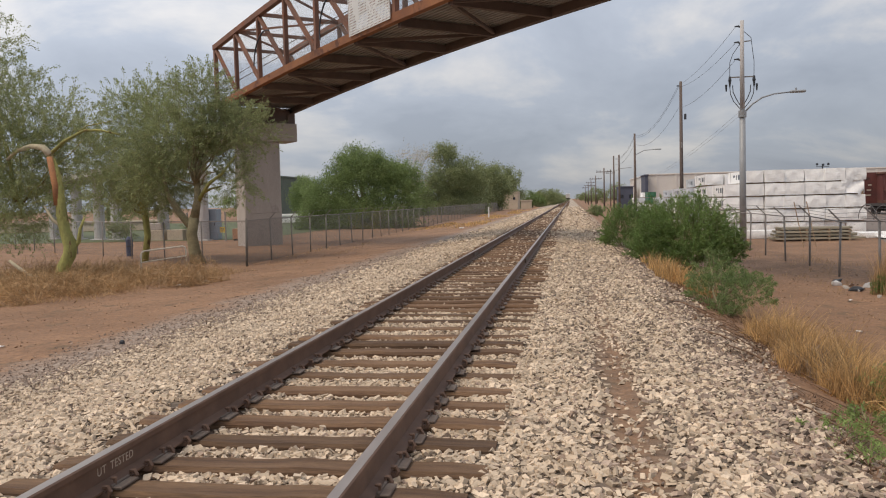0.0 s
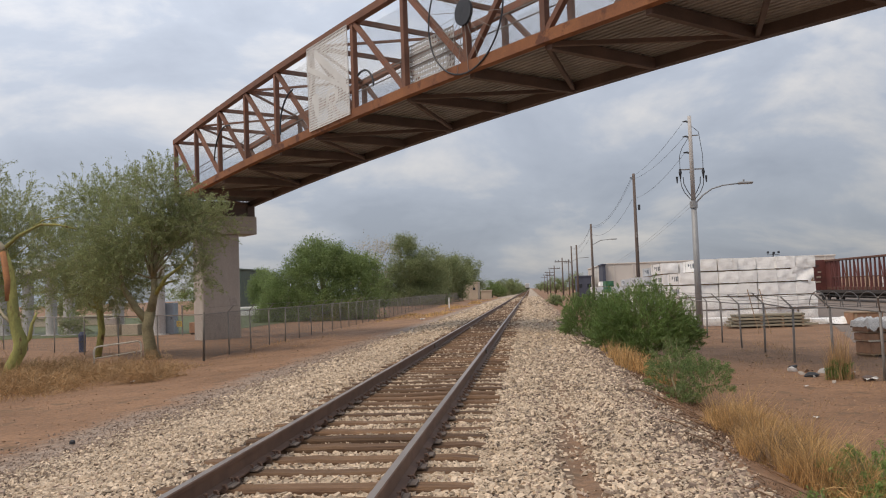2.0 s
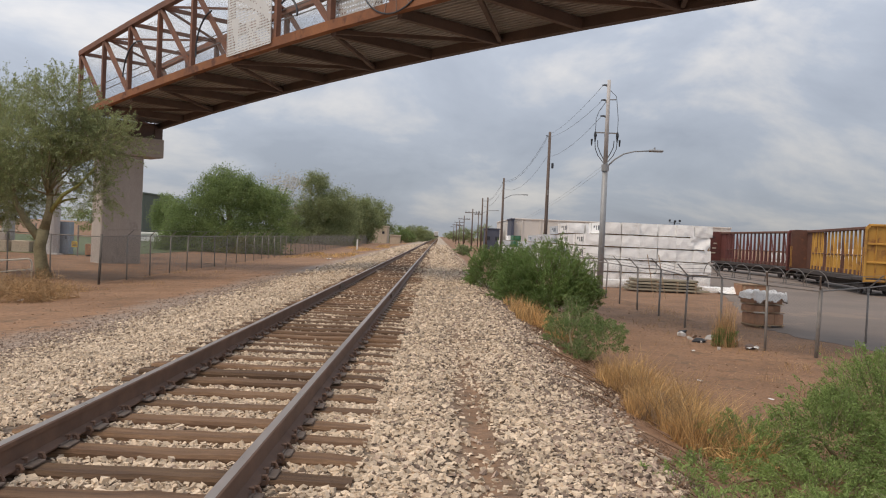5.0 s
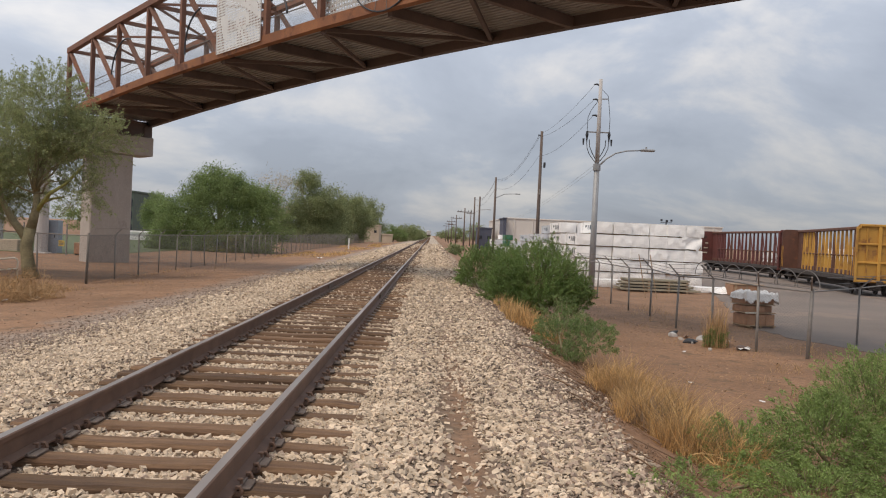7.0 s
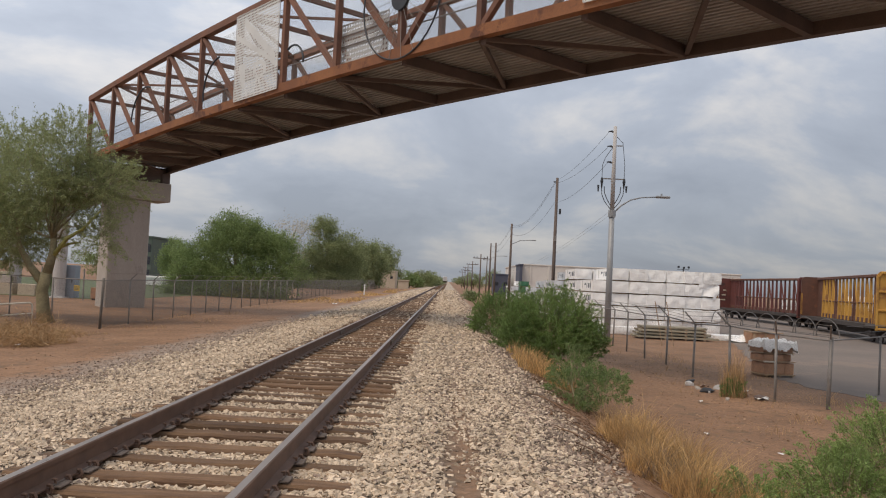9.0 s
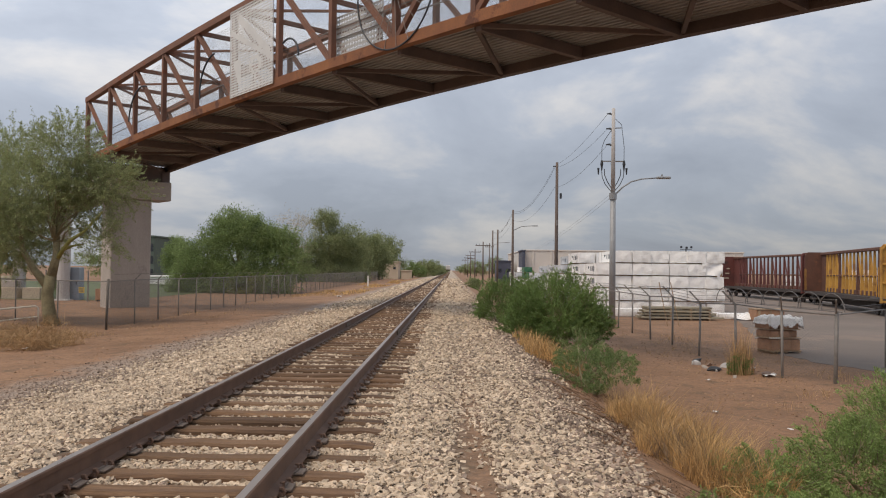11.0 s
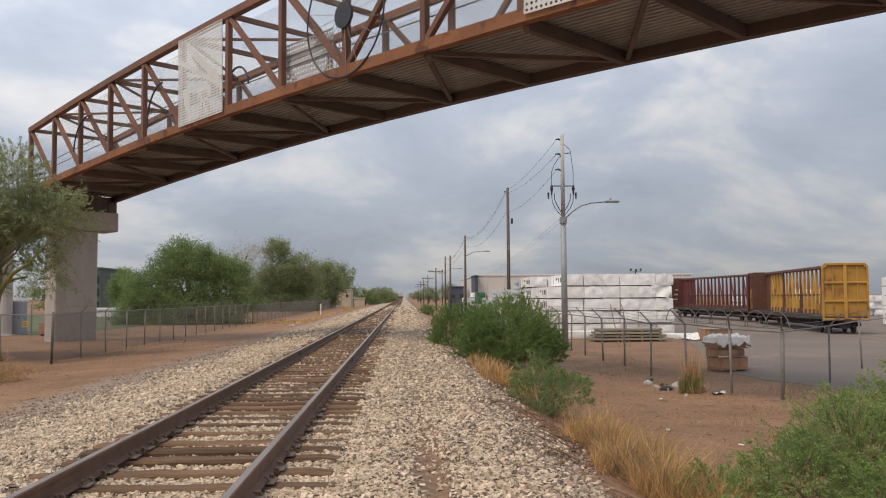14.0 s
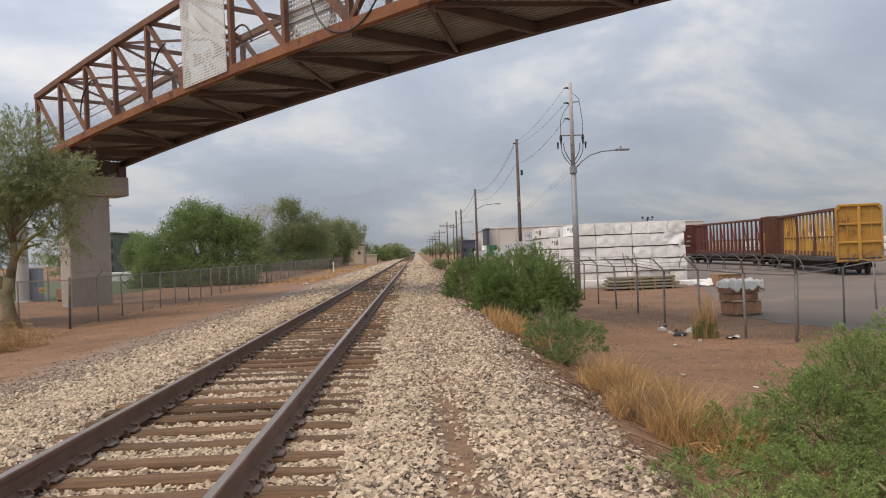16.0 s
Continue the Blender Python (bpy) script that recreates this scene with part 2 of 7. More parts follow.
M_CONC = surf("board_marked_concrete", (0.47, 0.42, 0.375), (0.39, 0.345, 0.305), rough=0.9, s1=0.6, s2=18, bump=0.25, depth=0.01,
              spots=(0.26, 0.235, 0.215), s3=0.9, cut=0.6, grain=0.12, stretch=(1, 1, 0.45))
M_CONC_L = surf("pale_concrete", (0.50, 0.48, 0.46), (0.42, 0.40, 0.39), rough=0.9, s1=0.6, s2=18, grain=0.12)
M_GALV = surf("galvanised_steel", (0.285, 0.262, 0.24), (0.21, 0.193, 0.177), rough=0.6, metal=0.2, s1=3, s2=40, grain=0.2)
M_WIRE = surf("fence_wire", (0.19, 0.18, 0.17), (0.15, 0.14, 0.13), rough=0.6, metal=0.4, s1=3, s2=40, grain=0.1, bump=0)
M_POLE_STEEL = surf("grey_pole_steel", (0.36, 0.37, 0.38), (0.29, 0.30, 0.31), rough=0.6, metal=0.3, s1=1, s2=25, grain=0.12)
M_POLE_WOOD = surf("pole_wood", (0.165, 0.125, 0.105), (0.11, 0.086, 0.075), rough=0.9, s1=2, s2=30, grain=0.3, stretch=(5, 5, 0.3), bump=0.4)
M_CABLE = surf("black_cable", (0.035, 0.036, 0.04), (0.05, 0.05, 0.055), rough=0.6, grain=0.1, bump=0)
M_WRAP = surf("white_lumber_wrap", (0.90, 0.89, 0.87), (0.85, 0.84, 0.82), rough=0.6, s1=0.8, s2=7, bump=0.45, depth=0.05, grain=0.06, rand=0.06)
M_WRAP_G = surf("grey_lumber_wrap", (0.60, 0.61, 0.62), (0.50, 0.51, 0.53), rough=0.6, s1=0.8, s2=7, bump=0.5, depth=0.05, grain=0.08, rand=0.12)
M_SHEET = surf("dusty_plastic_sheet", (0.82, 0.80, 0.77), (0.70, 0.68, 0.65), rough=0.55, s1=3, s2=14, bump=0.5, depth=0.03, grain=0.12)
M_GREENWRAP = surf("green_lumber_wrap", (0.045, 0.17, 0.085), (0.035, 0.12, 0.065), rough=0.6, s1=0.8, s2=9, grain=0.12)
M_LUMBER = surf("raw_lumber", (0.42, 0.30, 0.19), (0.33, 0.22, 0.14), rough=0.85, s1=2, s2=30, grain=0.2, rand=0.2, stretch=(0.3, 3, 3))
M_GREYBOARD = surf("weathered_grey_board", (0.36, 0.325, 0.245), (0.25, 0.22, 0.16), rough=0.9, s1=2, s2=30, grain=0.2, rand=0.3, stretch=(0.3, 3, 3))
M_PALLET = surf("brown_pallet_load", (0.44, 0.245, 0.145), (0.34, 0.185, 0.11), rough=0.85, s1=3, s2=25, grain=0.2, rand=0.15)
M_YELLOW = surf("weathered_yellow_paint", (0.53, 0.285, 0.055), (0.43, 0.215, 0.042), rough=0.7, s1=0.8, s2=20, spots=(0.26, 0.12, 0.04),
                s3=0.8, cut=0.56, grain=0.15, rand=0.12)
M_RED = surf("weathered_red_paint", (0.155, 0.045, 0.036), (0.11, 0.036, 0.032), rough=0.75, s1=0.8, s2=20, spots=(0.07, 0.032, 0.027),
             s3=2.0, cut=0.58, grain=0.2, rand=0.12)
M_OLD_RUST = surf("old_dark_rust", (0.155, 0.068, 0.044), (0.105, 0.05, 0.036), rough=0.85, s1=0.8, s2=18, spots=(0.22, 0.09, 0.045), s3=1.2, cut=0.6, grain=0.25)
M_TRUCK = surf("grimy_running_gear", (0.065, 0.05, 0.043), (0.045, 0.036, 0.032), rough=0.85, s1=3, s2=25, grain=0.25)
M_BARK_Y = surf("yellow_green_bark", (0.40, 0.37, 0.12), (0.24, 0.25, 0.085), rough=0.85, s1=2.5, s2=10, bump=1.0, depth=0.07,
                spots=(0.16, 0.10, 0.05), s3=3.2, cut=0.56, grain=0.45, stretch=(1, 1, 0.45))
M_BARK_W = surf("bare_pale_limb", (0.52, 0.45, 0.33), (0.38, 0.33, 0.22), rough=0.85, s1=3, s2=18, bump=0.5, grain=0.25)
M_BARK_O = surf("stripped_orange_wood", (0.42, 0.19, 0.08), (0.26, 0.12, 0.06), rough=0.85, s1=3, s2=18, bump=0.5, grain=0.3)
M_BARK = surf("grey_green_bark", (0.29, 0.25, 0.145), (0.20, 0.17, 0.10), rough=0.9, s1=3, s2=18, bump=0.6, depth=0.03, grain=0.3)
leafm = lambda name, a, b, isl=0.5, tr=0.25: surf(name, a, b, rough=0.7, s1=0.6, s2=3, bump=0, island=isl, grain=0.15, transl=tr)
M_LEAF_PV = leafm("palo_verde_foliage", (0.37, 0.415, 0.205), (0.285, 0.325, 0.16), 0.22, 0.5)
M_LEAF_G = leafm("green_tree_foliage", (0.25, 0.32, 0.125), (0.185, 0.25, 0.092), 0.35, 0.5)
M_LEAF_O = leafm("olive_tree_foliage", (0.30, 0.34, 0.165), (0.225, 0.26, 0.125), 0.35, 0.5)
M_LEAF_B = leafm("shrub_foliage", (0.225, 0.325, 0.105), (0.16, 0.24, 0.076), 0.3, 0.45)
M_LEAF_N = leafm("mesquite_leaves", (0.315, 0.41, 0.135), (0.225, 0.305, 0.098), 0.3, 0.45)
M_STRAW = leafm("dry_straw", (0.66, 0.43, 0.19), (0.51, 0.315, 0.135), 0.45, 0.3)
M_OLD_STRAW = leafm("weathered_straw", (0.33, 0.235, 0.15), (0.23, 0.16, 0.105), 0.45, 0.2)
M_BRUSH = leafm("dry_brush_twigs", (0.52, 0.34, 0.17), (0.38, 0.24, 0.118), 0.5, 0.15)
M_GRASS = leafm("lawn", (0.125, 0.155, 0.05), (0.10, 0.125, 0.042), 0.3, 0.1)
M_WHITEPAINT = surf("chipped_cream_paint", (0.72, 0.66, 0.56), (0.60, 0.53, 0.43), rough=0.6, s1=4, s2=30, grain=0.15)
M_BLUE = surf("dark_blue_plastic", (0.045, 0.065, 0.14), (0.035, 0.05, 0.11), rough=0.6, s1=3, s2=30, grain=0.15)
M_YSIGN = surf("yellow_sign", (0.62, 0.42, 0.06), (0.55, 0.36, 0.05), rough=0.5, s1=3, s2=30, grain=0.1)
M_CABGREY = surf("blue_grey_cabinet", (0.30, 0.35, 0.40), (0.25, 0.29, 0.34), rough=0.6, s1=1, s2=20, grain=0.1)
M_BEIGE = surf("beige_warehouse_wall", (0.68, 0.64, 0.59), (0.62, 0.585, 0.54), rough=0.85, s1=0.1, s2=4, grain=0.06)
M_SLATE = surf("slate_blue_wall", (0.085, 0.095, 0.135), (0.07, 0.08, 0.115), rough=0.8, s1=0.2, s2=4, grain=0.08)
M_TAN = surf("tan_stucco", (0.52, 0.43, 0.33), (0.45, 0.37, 0.28), rough=0.9, s1=0.3, s2=6, grain=0.1)
M_GLASSDK = surf("dark_window", (0.03, 0.035, 0.045), (0.04, 0.045, 0.055), rough=0.25, s1=1, s2=6, grain=0.1, bump=0)
M_WHITE = surf("white_paint", (0.78, 0.77, 0.75), (0.70, 0.69, 0.67), rough=0.6, s1=1, s2=15, grain=0.06)
M_INK = surf("dark_print", (0.06, 0.075, 0.10), (0.08, 0.10, 0.12), rough=0.6, grain=0.1, bump=0)
M_CHALK = surf("chalk_white_marks", (0.55, 0.47, 0.38), (0.45, 0.38, 0.3), rough=0.9, s1=20, s2=80, grain=0.3, bump=0)

# ---- mesh building ----


class Geo:
    """Collects vertices and faces of one mesh."""

    def __init__(self):
        self.v, self.f, self.mi = [], [], []

    def add(self, vs, fs, mi=0):
        n = len(self.v)
        self.v += [tuple(p) for p in vs]
        self.f += [tuple(i + n for i in f) for f in fs]
        self.mi += [mi] * len(fs)
        return self

    def box(self, c, s, c0=0.0, m=None, mi=0):
        """A box of centre c and size s with chamfer c0."""
        hx, hy, hz = (k / 2 for k in s)
        if not c0:
            vs = [(x * hx, y * hy, z * hz) for z in (-1, 1) for y in (-1, 1) for x in (-1, 1)]
            fs = [(0, 2, 3, 1), (4, 5, 7, 6), (0, 1, 5, 4), (2, 6, 7, 3), (0, 4, 6, 2), (1, 3, 7, 5)]
        else:
            vs, idx = [], {}
            for z in (-1, 1):
                for y in (-1, 1):
                    for x in (-1, 1):
                        for a in range(3):
                            idx[(x, y, z, a)] = len(vs)
                            p = [x * (hx - c0), y * (hy - c0), z * (hz - c0)]
                            p[a] += (x, y, z)[a] * c0
                            vs.append(p)
            fs = []
            for a in range(3):
                for s_ in (-1, 1):
                    o = [(-1, -1), (1, -1), (1, 1), (-1, 1)]
                    q = []
                    for u, w in o:
                        k = [0, 0, 0]
                        k[a], k[(a + 1) % 3], k[(a + 2) % 3] = s_, u, w
                        q.append(idx[(*k, a)])
                    fs.append(tuple(q if s_ > 0 else q[::-1]))
            for a in range(3):
                b, c_ = (a + 1) % 3, (a + 2) % 3
                for sb in (-1, 1):
                    for sc in (-1, 1):
                        k0, k1 = [0, 0, 0], [0, 0, 0]
                        k0[a], k1[a] = -1, 1
                        for k in (k0, k1):
                            k[b], k[c_] = sb, sc
                        fs.append((idx[(*k0, b)], idx[(*k1, b)], idx[(*k1, c_)], idx[(*k0, c_)]))
            for x in (-1, 1):
                for y in (-1, 1):
                    for z in (-1, 1):
                        fs.append(tuple(idx[(x, y, z, a)] for a in range(3)))
        m = (Matrix.Translation(c) @ m) if m is not None else Matrix.Translation(c)
        return self.add([m @ Vector(p) for p in vs], fs, mi)

    def bar(self, a, b, w, h, up=(0, 0, 1), mi=0):
        """A straight bar from a to b, w wide and h deep."""
        a, b = Vector(a), Vector(b)
        d = (b - a)
        n = d.length
        d.normalize()
        u = Vector(up)
        if abs(d.dot(u)) > 0.98:
            u = Vector((0, 1, 0)) if abs(d.y) < 0.9 else Vector((1, 0, 0))
        x = d.cross(u).normalized()
        u = x.cross(d)
        vs = [a + d * (n * k) + x * (i * w / 2) + u * (j * h / 2) for k in (0, 1) for i, j in ((-1, -1), (1, -1), (1, 1), (-1, 1))]
        return self.add(vs, [(3, 2, 1, 0), (4, 5, 6, 7), (0, 1, 5, 4), (1, 2, 6, 5), (2, 3, 7, 6), (3, 0, 4, 7)], mi)

    def tube(self, pts, r, n=8, r2=None, mi=0):
        """A round tube through the points, from radius r to r2 (or a list of radii)."""
        pts = [Vector(p) for p in pts]
        k = len(pts)
        rs = r if isinstance(r, (list, tuple)) else [r + ((r if r2 is None else r2) - r) * i / max(k - 1, 1) for i in range(k)]
        vs, fs, ref = [], [], Vector((0.31, 0.95, 0.05))
        for i, p in enumerate(pts):
            d = (pts[min(i + 1, k - 1)] - pts[max(i - 1, 0)]).normalized()
            x = d.cross(ref)
            if x.length < 0.1:
                x = d.cross(Vector((1, 0, 0)))
            x.normalize()
            y = d.cross(x)
            for j in range(n):
                a = 2 * math.pi * j / n
                vs.append(p + (x * math.cos(a) + y * math.sin(a)) * rs[i])
        for i in range(k - 1):
            for j in range(n):
                fs.append((i * n + j, i * n + (j + 1) % n, (i + 1) * n + (j + 1) % n, (i + 1) * n + j))
        fs += [tuple(range(n))[::-1], tuple((k - 1) * n + j for j in range(n))]
        return self.add(vs, fs, mi)

    def prism(self, poly, y0, y1, mi=0):
        """A section given as (x, z) points, run from y0 to y1."""
        n = len(poly)
        vs = [(x, y, z) for y in (y0, y1) for x, z in poly]
        fs = [(i, (i + 1) % n, n + (i + 1) % n, n + i) for i in range(n)] + [tuple(range(n))[::-1], tuple(range(n, 2 * n))]
        return self.add(vs, fs, mi)

    def mesh(self, name, mats, smooth=False):
        me = bpy.data.meshes.new(name)
        me.from_pydata(self.v, [], self.f)
        for m in (mats if isinstance(mats, (list, tuple)) else [mats]):
            me.materials.append(m)
        me.polygons.foreach_set("material_index", self.mi)
        if smooth:
            me.polygons.foreach_set("use_smooth", [True] * len(self.f))
        me.update()
        return me


def fast_mesh(name, verts, faces, mat, smooth=False):
    """A mesh from numpy arrays, faces all with the same count of corners."""
    me = bpy.data.meshes.new(name)
    nf, k = faces.shape
    me.vertices.add(len(verts))
    me.vertices.foreach_set("co", np.ascontiguousarray(verts, dtype=np.float32).ravel())
    me.loops.add(nf * k)
    me.loops.foreach_set("vertex_index", np.ascontiguousarray(faces, dtype=np.int32).ravel())
    me.polygons.add(nf)
    me.polygons.foreach_set("loop_start", np.arange(0, nf * k, k, dtype=np.int32))
    me.polygons.foreach_set("loop_total", np.full(nf, k, dtype=np.int32))
    me.materials.append(mat)
    me.update(calc_edges=True)
    me.polygons.foreach_set("use_smooth", np.full(nf, bool(smooth)))
    return me


def part(name, geo, mat, parent, label="", smooth=False, m=None):
    """One mesh object under a thing or under a part."""
    me = geo if isinstance(geo, bpy.types.Mesh) else geo.mesh(name, mat, smooth)
    ob = new(name, me)
    ob.parent = parent
    if m is not None:
        ob.matrix_local = m
    return tagged(ob, label) if label else ob


def thing(name, m, label, category, group="", kind=""):
    ob = new(name)
    ob.empty_display_size = 0.2
    ob.matrix_world = m
    return tagged(ob, label, category, group, kind)


def solid(name, geo, mat, label, category, group="", kind="", m=None, smooth=False):
    """A thing that is one mesh."""
    me = geo if isinstance(geo, bpy.types.Mesh) else geo.mesh(name, mat, smooth)
    ob = new(name, me)
    if m is not None:
        ob.matrix_world = m
    return tagged(ob, label, category, group, kind)


def leaves(rng, blobs, length, width, spread, droop=0.0, hollow=0.55, spray=0.0):
    """Small rhombic leaves in clumps. blobs: centre, radii, clumps, leaves a clump."""
    V = []
    for (cx, cy, cz, rx, ry, rz, nc, per) in blobs:
        d = rng.normal(size=(nc, 3))
        d /= np.linalg.norm(d, axis=1)[:, None]
        rad = hollow + (1 - hollow) * rng.random(nc) ** 0.7
        rad *= 1 + 0.16 * np.sin(d[:, 0] * 5 + cx) * np.cos(d[:, 2] * 4 + cy) + 0.06 * rng.normal(size=nc)
        cen = np.array([cx, cy, cz]) + d * rad[:, None] * np.array([rx, ry, rz])
        sz = spread * (0.6 + 0.8 * rng.random(nc))
        sp = d * 0.7 + rng.normal(size=(nc, 3)) * 0.6 + np.array([0, 0, 0.25 - droop * 0.5])
        sp /= np.linalg.norm(sp, axis=1)[:, None]
        # leaves scattered about the clump, or strung along a spray
        u = (rng.random(nc * per) - 0.5)[:, None]
        r = np.repeat(sz, per)[:, None]
        p = np.repeat(cen, per, 0) + rng.normal(size=(nc * per, 3)) * r * np.array([1, 1, 0.75]) * (1 - 0.72 * spray)
        p += np.repeat(sp, per, 0) * u * r * 4.2 * spray
        p[:, 2] -= (u[:, 0] * 2) ** 2 * r[:, 0] * 0.6 * spray * droop
        V.append((p, np.repeat(d * (1 - spray) + sp * spray * 1.6, per, 0)))
    p = np.concatenate([a for a, _ in V])
    out = np.concatenate([b for _, b in V])
    n = len(p)
    ax = rng.normal(size=(n, 3)) + out * 0.8
    ax[:, 2] -= droop
    ax /= np.linalg.norm(ax, axis=1)[:, None]
    sd = np.cross(ax, rng.normal(size=(n, 3)))
    sd /= np.linalg.norm(sd, axis=1)[:, None] + 1e-9
    ln = length * (0.6 + 0.8 * rng.random(n))[:, None]
    wd = width * (0.6 + 0.8 * rng.random(n))[:, None]
    q = np.stack([p - ax * ln / 2, p + sd * wd / 2, p + ax * ln / 2, p - sd * wd / 2], 1).reshape(-1, 3)
    f = np.arange(4 * n).reshape(-1, 4)
    return q, f


def blades(rng, n, x0, x1, y0, y1, height, lean, width, ground, shape=None):
    """Upright bent blades of grass over a patch. shape(x, y) gives a height factor."""
    x, y = x0 + (x1 - x0) * rng.random(n), y0 + (y1 - y0) * rng.random(n)
    k = np.array([shape(a, b) for a, b in zip(x, y)]) if shape else np.ones(n)
    keep = k > 0.05
    x, y, k = x[keep], y[keep], k[keep]
    n = len(x)
    z = np.array([ground(a, b) for a, b in zip(x, y)]) - 0.02
    h = height * k * (0.5 + 0.7 * rng.random(n))
    a = rng.random(n) * 2 * math.pi
    t = lean * h * (0.2 + rng.random(n))
    base = np.stack([x, y, z], 1)
    dx = np.stack([np.cos(a), np.sin(a), np.zeros(n)], 1)
    sd = np.stack([-np.sin(a), np.cos(a), np.zeros(n)], 1) * (width / 2)
    b2 = rng.random(n) * 2 * math.pi
    sd = np.stack([np.cos(b2), np.sin(b2), np.zeros(n)], 1) * (width / 2)
    up = np.array([0, 0, 1.0])
    mid = base + dx * (t * 0.35)[:, None] + up * (h * 0.6)[:, None]
    tip = base + dx * t[:, None] + up * h[:, None]
    q = np.stack([base - sd, base + sd, mid + sd * 0.8, mid - sd * 0.8, tip], 1).reshape(-1, 3)
    i = np.arange(n)[:, None] * 5
    f = np.concatenate([i + np.array([[0, 1, 2]]), i + np.array([[0, 2, 3]]), i + np.array([[3, 2, 4]])])
    return q, f


def sprays(rng, a, b, per, length, width, scatter, arch=0.08, up=0.25, stem=0.006):
    """Twigs that arch from a to b with leaflets along them. Returns leaves and stems as quads."""
    n = len(a)
    d = b - a
    L = np.linalg.norm(d, axis=1)[:, None]
    s = (0.12 + 0.88 * rng.random((n, per)) ** 0.8)
    kink = rng.normal(size=(n, 1, 3)) * L[:, None] * 0.10

    def along_twig(q):
        p = a[:, None] + d[:, None] * q[..., None] + kink * (4 * q * (1 - q))[..., None]
        p[..., 2] += arch * L * 4 * q * (1 - q)
        return p

    p = (along_twig(s) + rng.normal(size=(n, per, 3)) * (scatter * (1.15 - 0.75 * s))[..., None]).reshape(-1, 3)
    t = np.repeat((d / L)[:, None], per, 1)
    t[..., 2] += arch * 4 * (1 - 2 * s)
    m = n * per
    ax = t.reshape(-1, 3) * 0.75 + rng.normal(size=(m, 3)) * 0.55
    ax[:, 2] += up
    ax /= np.linalg.norm(ax, axis=1)[:, None]
    sd = np.cross(ax, rng.normal(size=(m, 3)))
    sd /= np.linalg.norm(sd, axis=1)[:, None] + 1e-9
    ln, wd = length * (0.6 + 0.8 * rng.random(m))[:, None], width * (0.6 + 0.8 * rng.random(m))[:, None]
    leaf = np.stack([p - ax * ln / 2, p + sd * wd / 2, p + ax * ln / 2, p - sd * wd / 2], 1).reshape(-1, 3)
    k = np.linspace(0, 0.92, 4)
    c = along_twig(np.repeat(k[None], n, 0))
    side = np.cross(d, rng.normal(size=(n, 3)))
    side /= np.linalg.norm(side, axis=1)[:, None] + 1e-9
    w = stem * (1.0 - 0.75 * k)[None, :, None] * side[:, None]
    strip = np.stack([c - w, c + w], 2).reshape(-1, 3)
    f = np.concatenate([(np.arange(n) * 8)[:, None] + np.array([[2 * j, 2 * j + 1, 2 * j + 3, 2 * j + 2]]) for j in range(3)])
    return (leaf, np.arange(4 * m).reshape(-1, 4)), (strip, f)


def crown_twigs(rng, lobes, reach=(0.45, 1.0), inner=(0.1, 0.85), rise=0.3, spread=0.55):
    """Starts and ends of twigs that fill lobes: centre, radii and count each."""
    A, B = [], []
    for cx, cy, cz, rx, ry, rz, n in lobes:
        d = rng.normal(size=(n, 3))
        d /= np.linalg.norm(d, axis=1)[:, None]
        r = inner[0] + (inner[1] - inner[0]) * rng.random(n) ** 0.6
        a = np.array([cx, cy, cz]) + d * r[:, None] * np.array([rx, ry, rz])
        o = d + rng.normal(size=(n, 3)) * spread + np.array([0, 0, rise])
        o /= np.linalg.norm(o, axis=1)[:, None]
        A.append(a)
        B.append(a + o * (reach[0] + (reach[1] - reach[0]) * rng.random(n))[:, None])
    return np.concatenate(A), np.concatenate(B)


def shoots(rng, lobes):
    """Starts and ends of shoots that fan from the foot of each lobe to its rounded outside."""
    A, B = [], []
    for cx, cy, cz, rx, ry, rz, n in lobes:
        d = rng.normal(size=(n, 3))
        d[:, 2] = np.abs(d[:, 2]) * 1.1 - 0.28
        d /= np.linalg.norm(d, axis=1)[:, None]
        r = np.array([rx, ry, rz])
        c = np.array([cx, cy, cz])
        lump = 1 + 0.10 * np.sin(d[:, 0] * 7 + cx * 3) * np.cos(d[:, 1] * 6 + cy)
        A.append(c + d * r * (0.28 + 0.45 * rng.random(n))[:, None] - np.array([0, 0, 0.12 * rz]))
        B.append(c + d * r * (lump * (0.78 + 0.26 * rng.random(n) + 0.12 * (rng.random(n) > 0.93)))[:, None])
    return np.concatenate(A), np.concatenate(B)

# ---- ground ----
PX = [-3000, -60, -12, -9, -5, -3.2, -1.75, 0, 2.9, 3.5, 4.0, 4.6, 6, 8, 10, 60, 3000]
PZ = [-0.85, -0.85, -0.85, -0.72, -0.48, -0.30, -0.05, -0.06, -0.05, -0.13, -0.30, -0.54, -0.80, -0.95, -1.0, -1.0, -1.0]


RUT = 2.25


def lie(x, y):
    """The height of the land."""
    z = float(np.interp(x, PX, PZ))
    if abs(y) < 120 and abs(x) < 60:
        # even ground under the yard
        k = max(0.0, min(1.0, (12.0 - x) / 1.5))
        z += k * (0.035 * noise.noise((x * 0.5, y * 0.5, 0)) + 0.012 * noise.noise((x * 2.1, y * 2.1, 3)))
        # foot-worn rut along the shoulder
        z -= 0.04 * math.exp(-((x - RUT - 0.05 * math.sin(y * 0.5)) / 0.17) ** 2)
        # hollow behind the ballast shoulder, and a berm under the fence
        z += 0.12 * math.exp(-((x - 9.9) / 0.7) ** 2) * (0.6 + 0.4 * math.sin(y * 0.9)) if y < 60 else 0
    return z


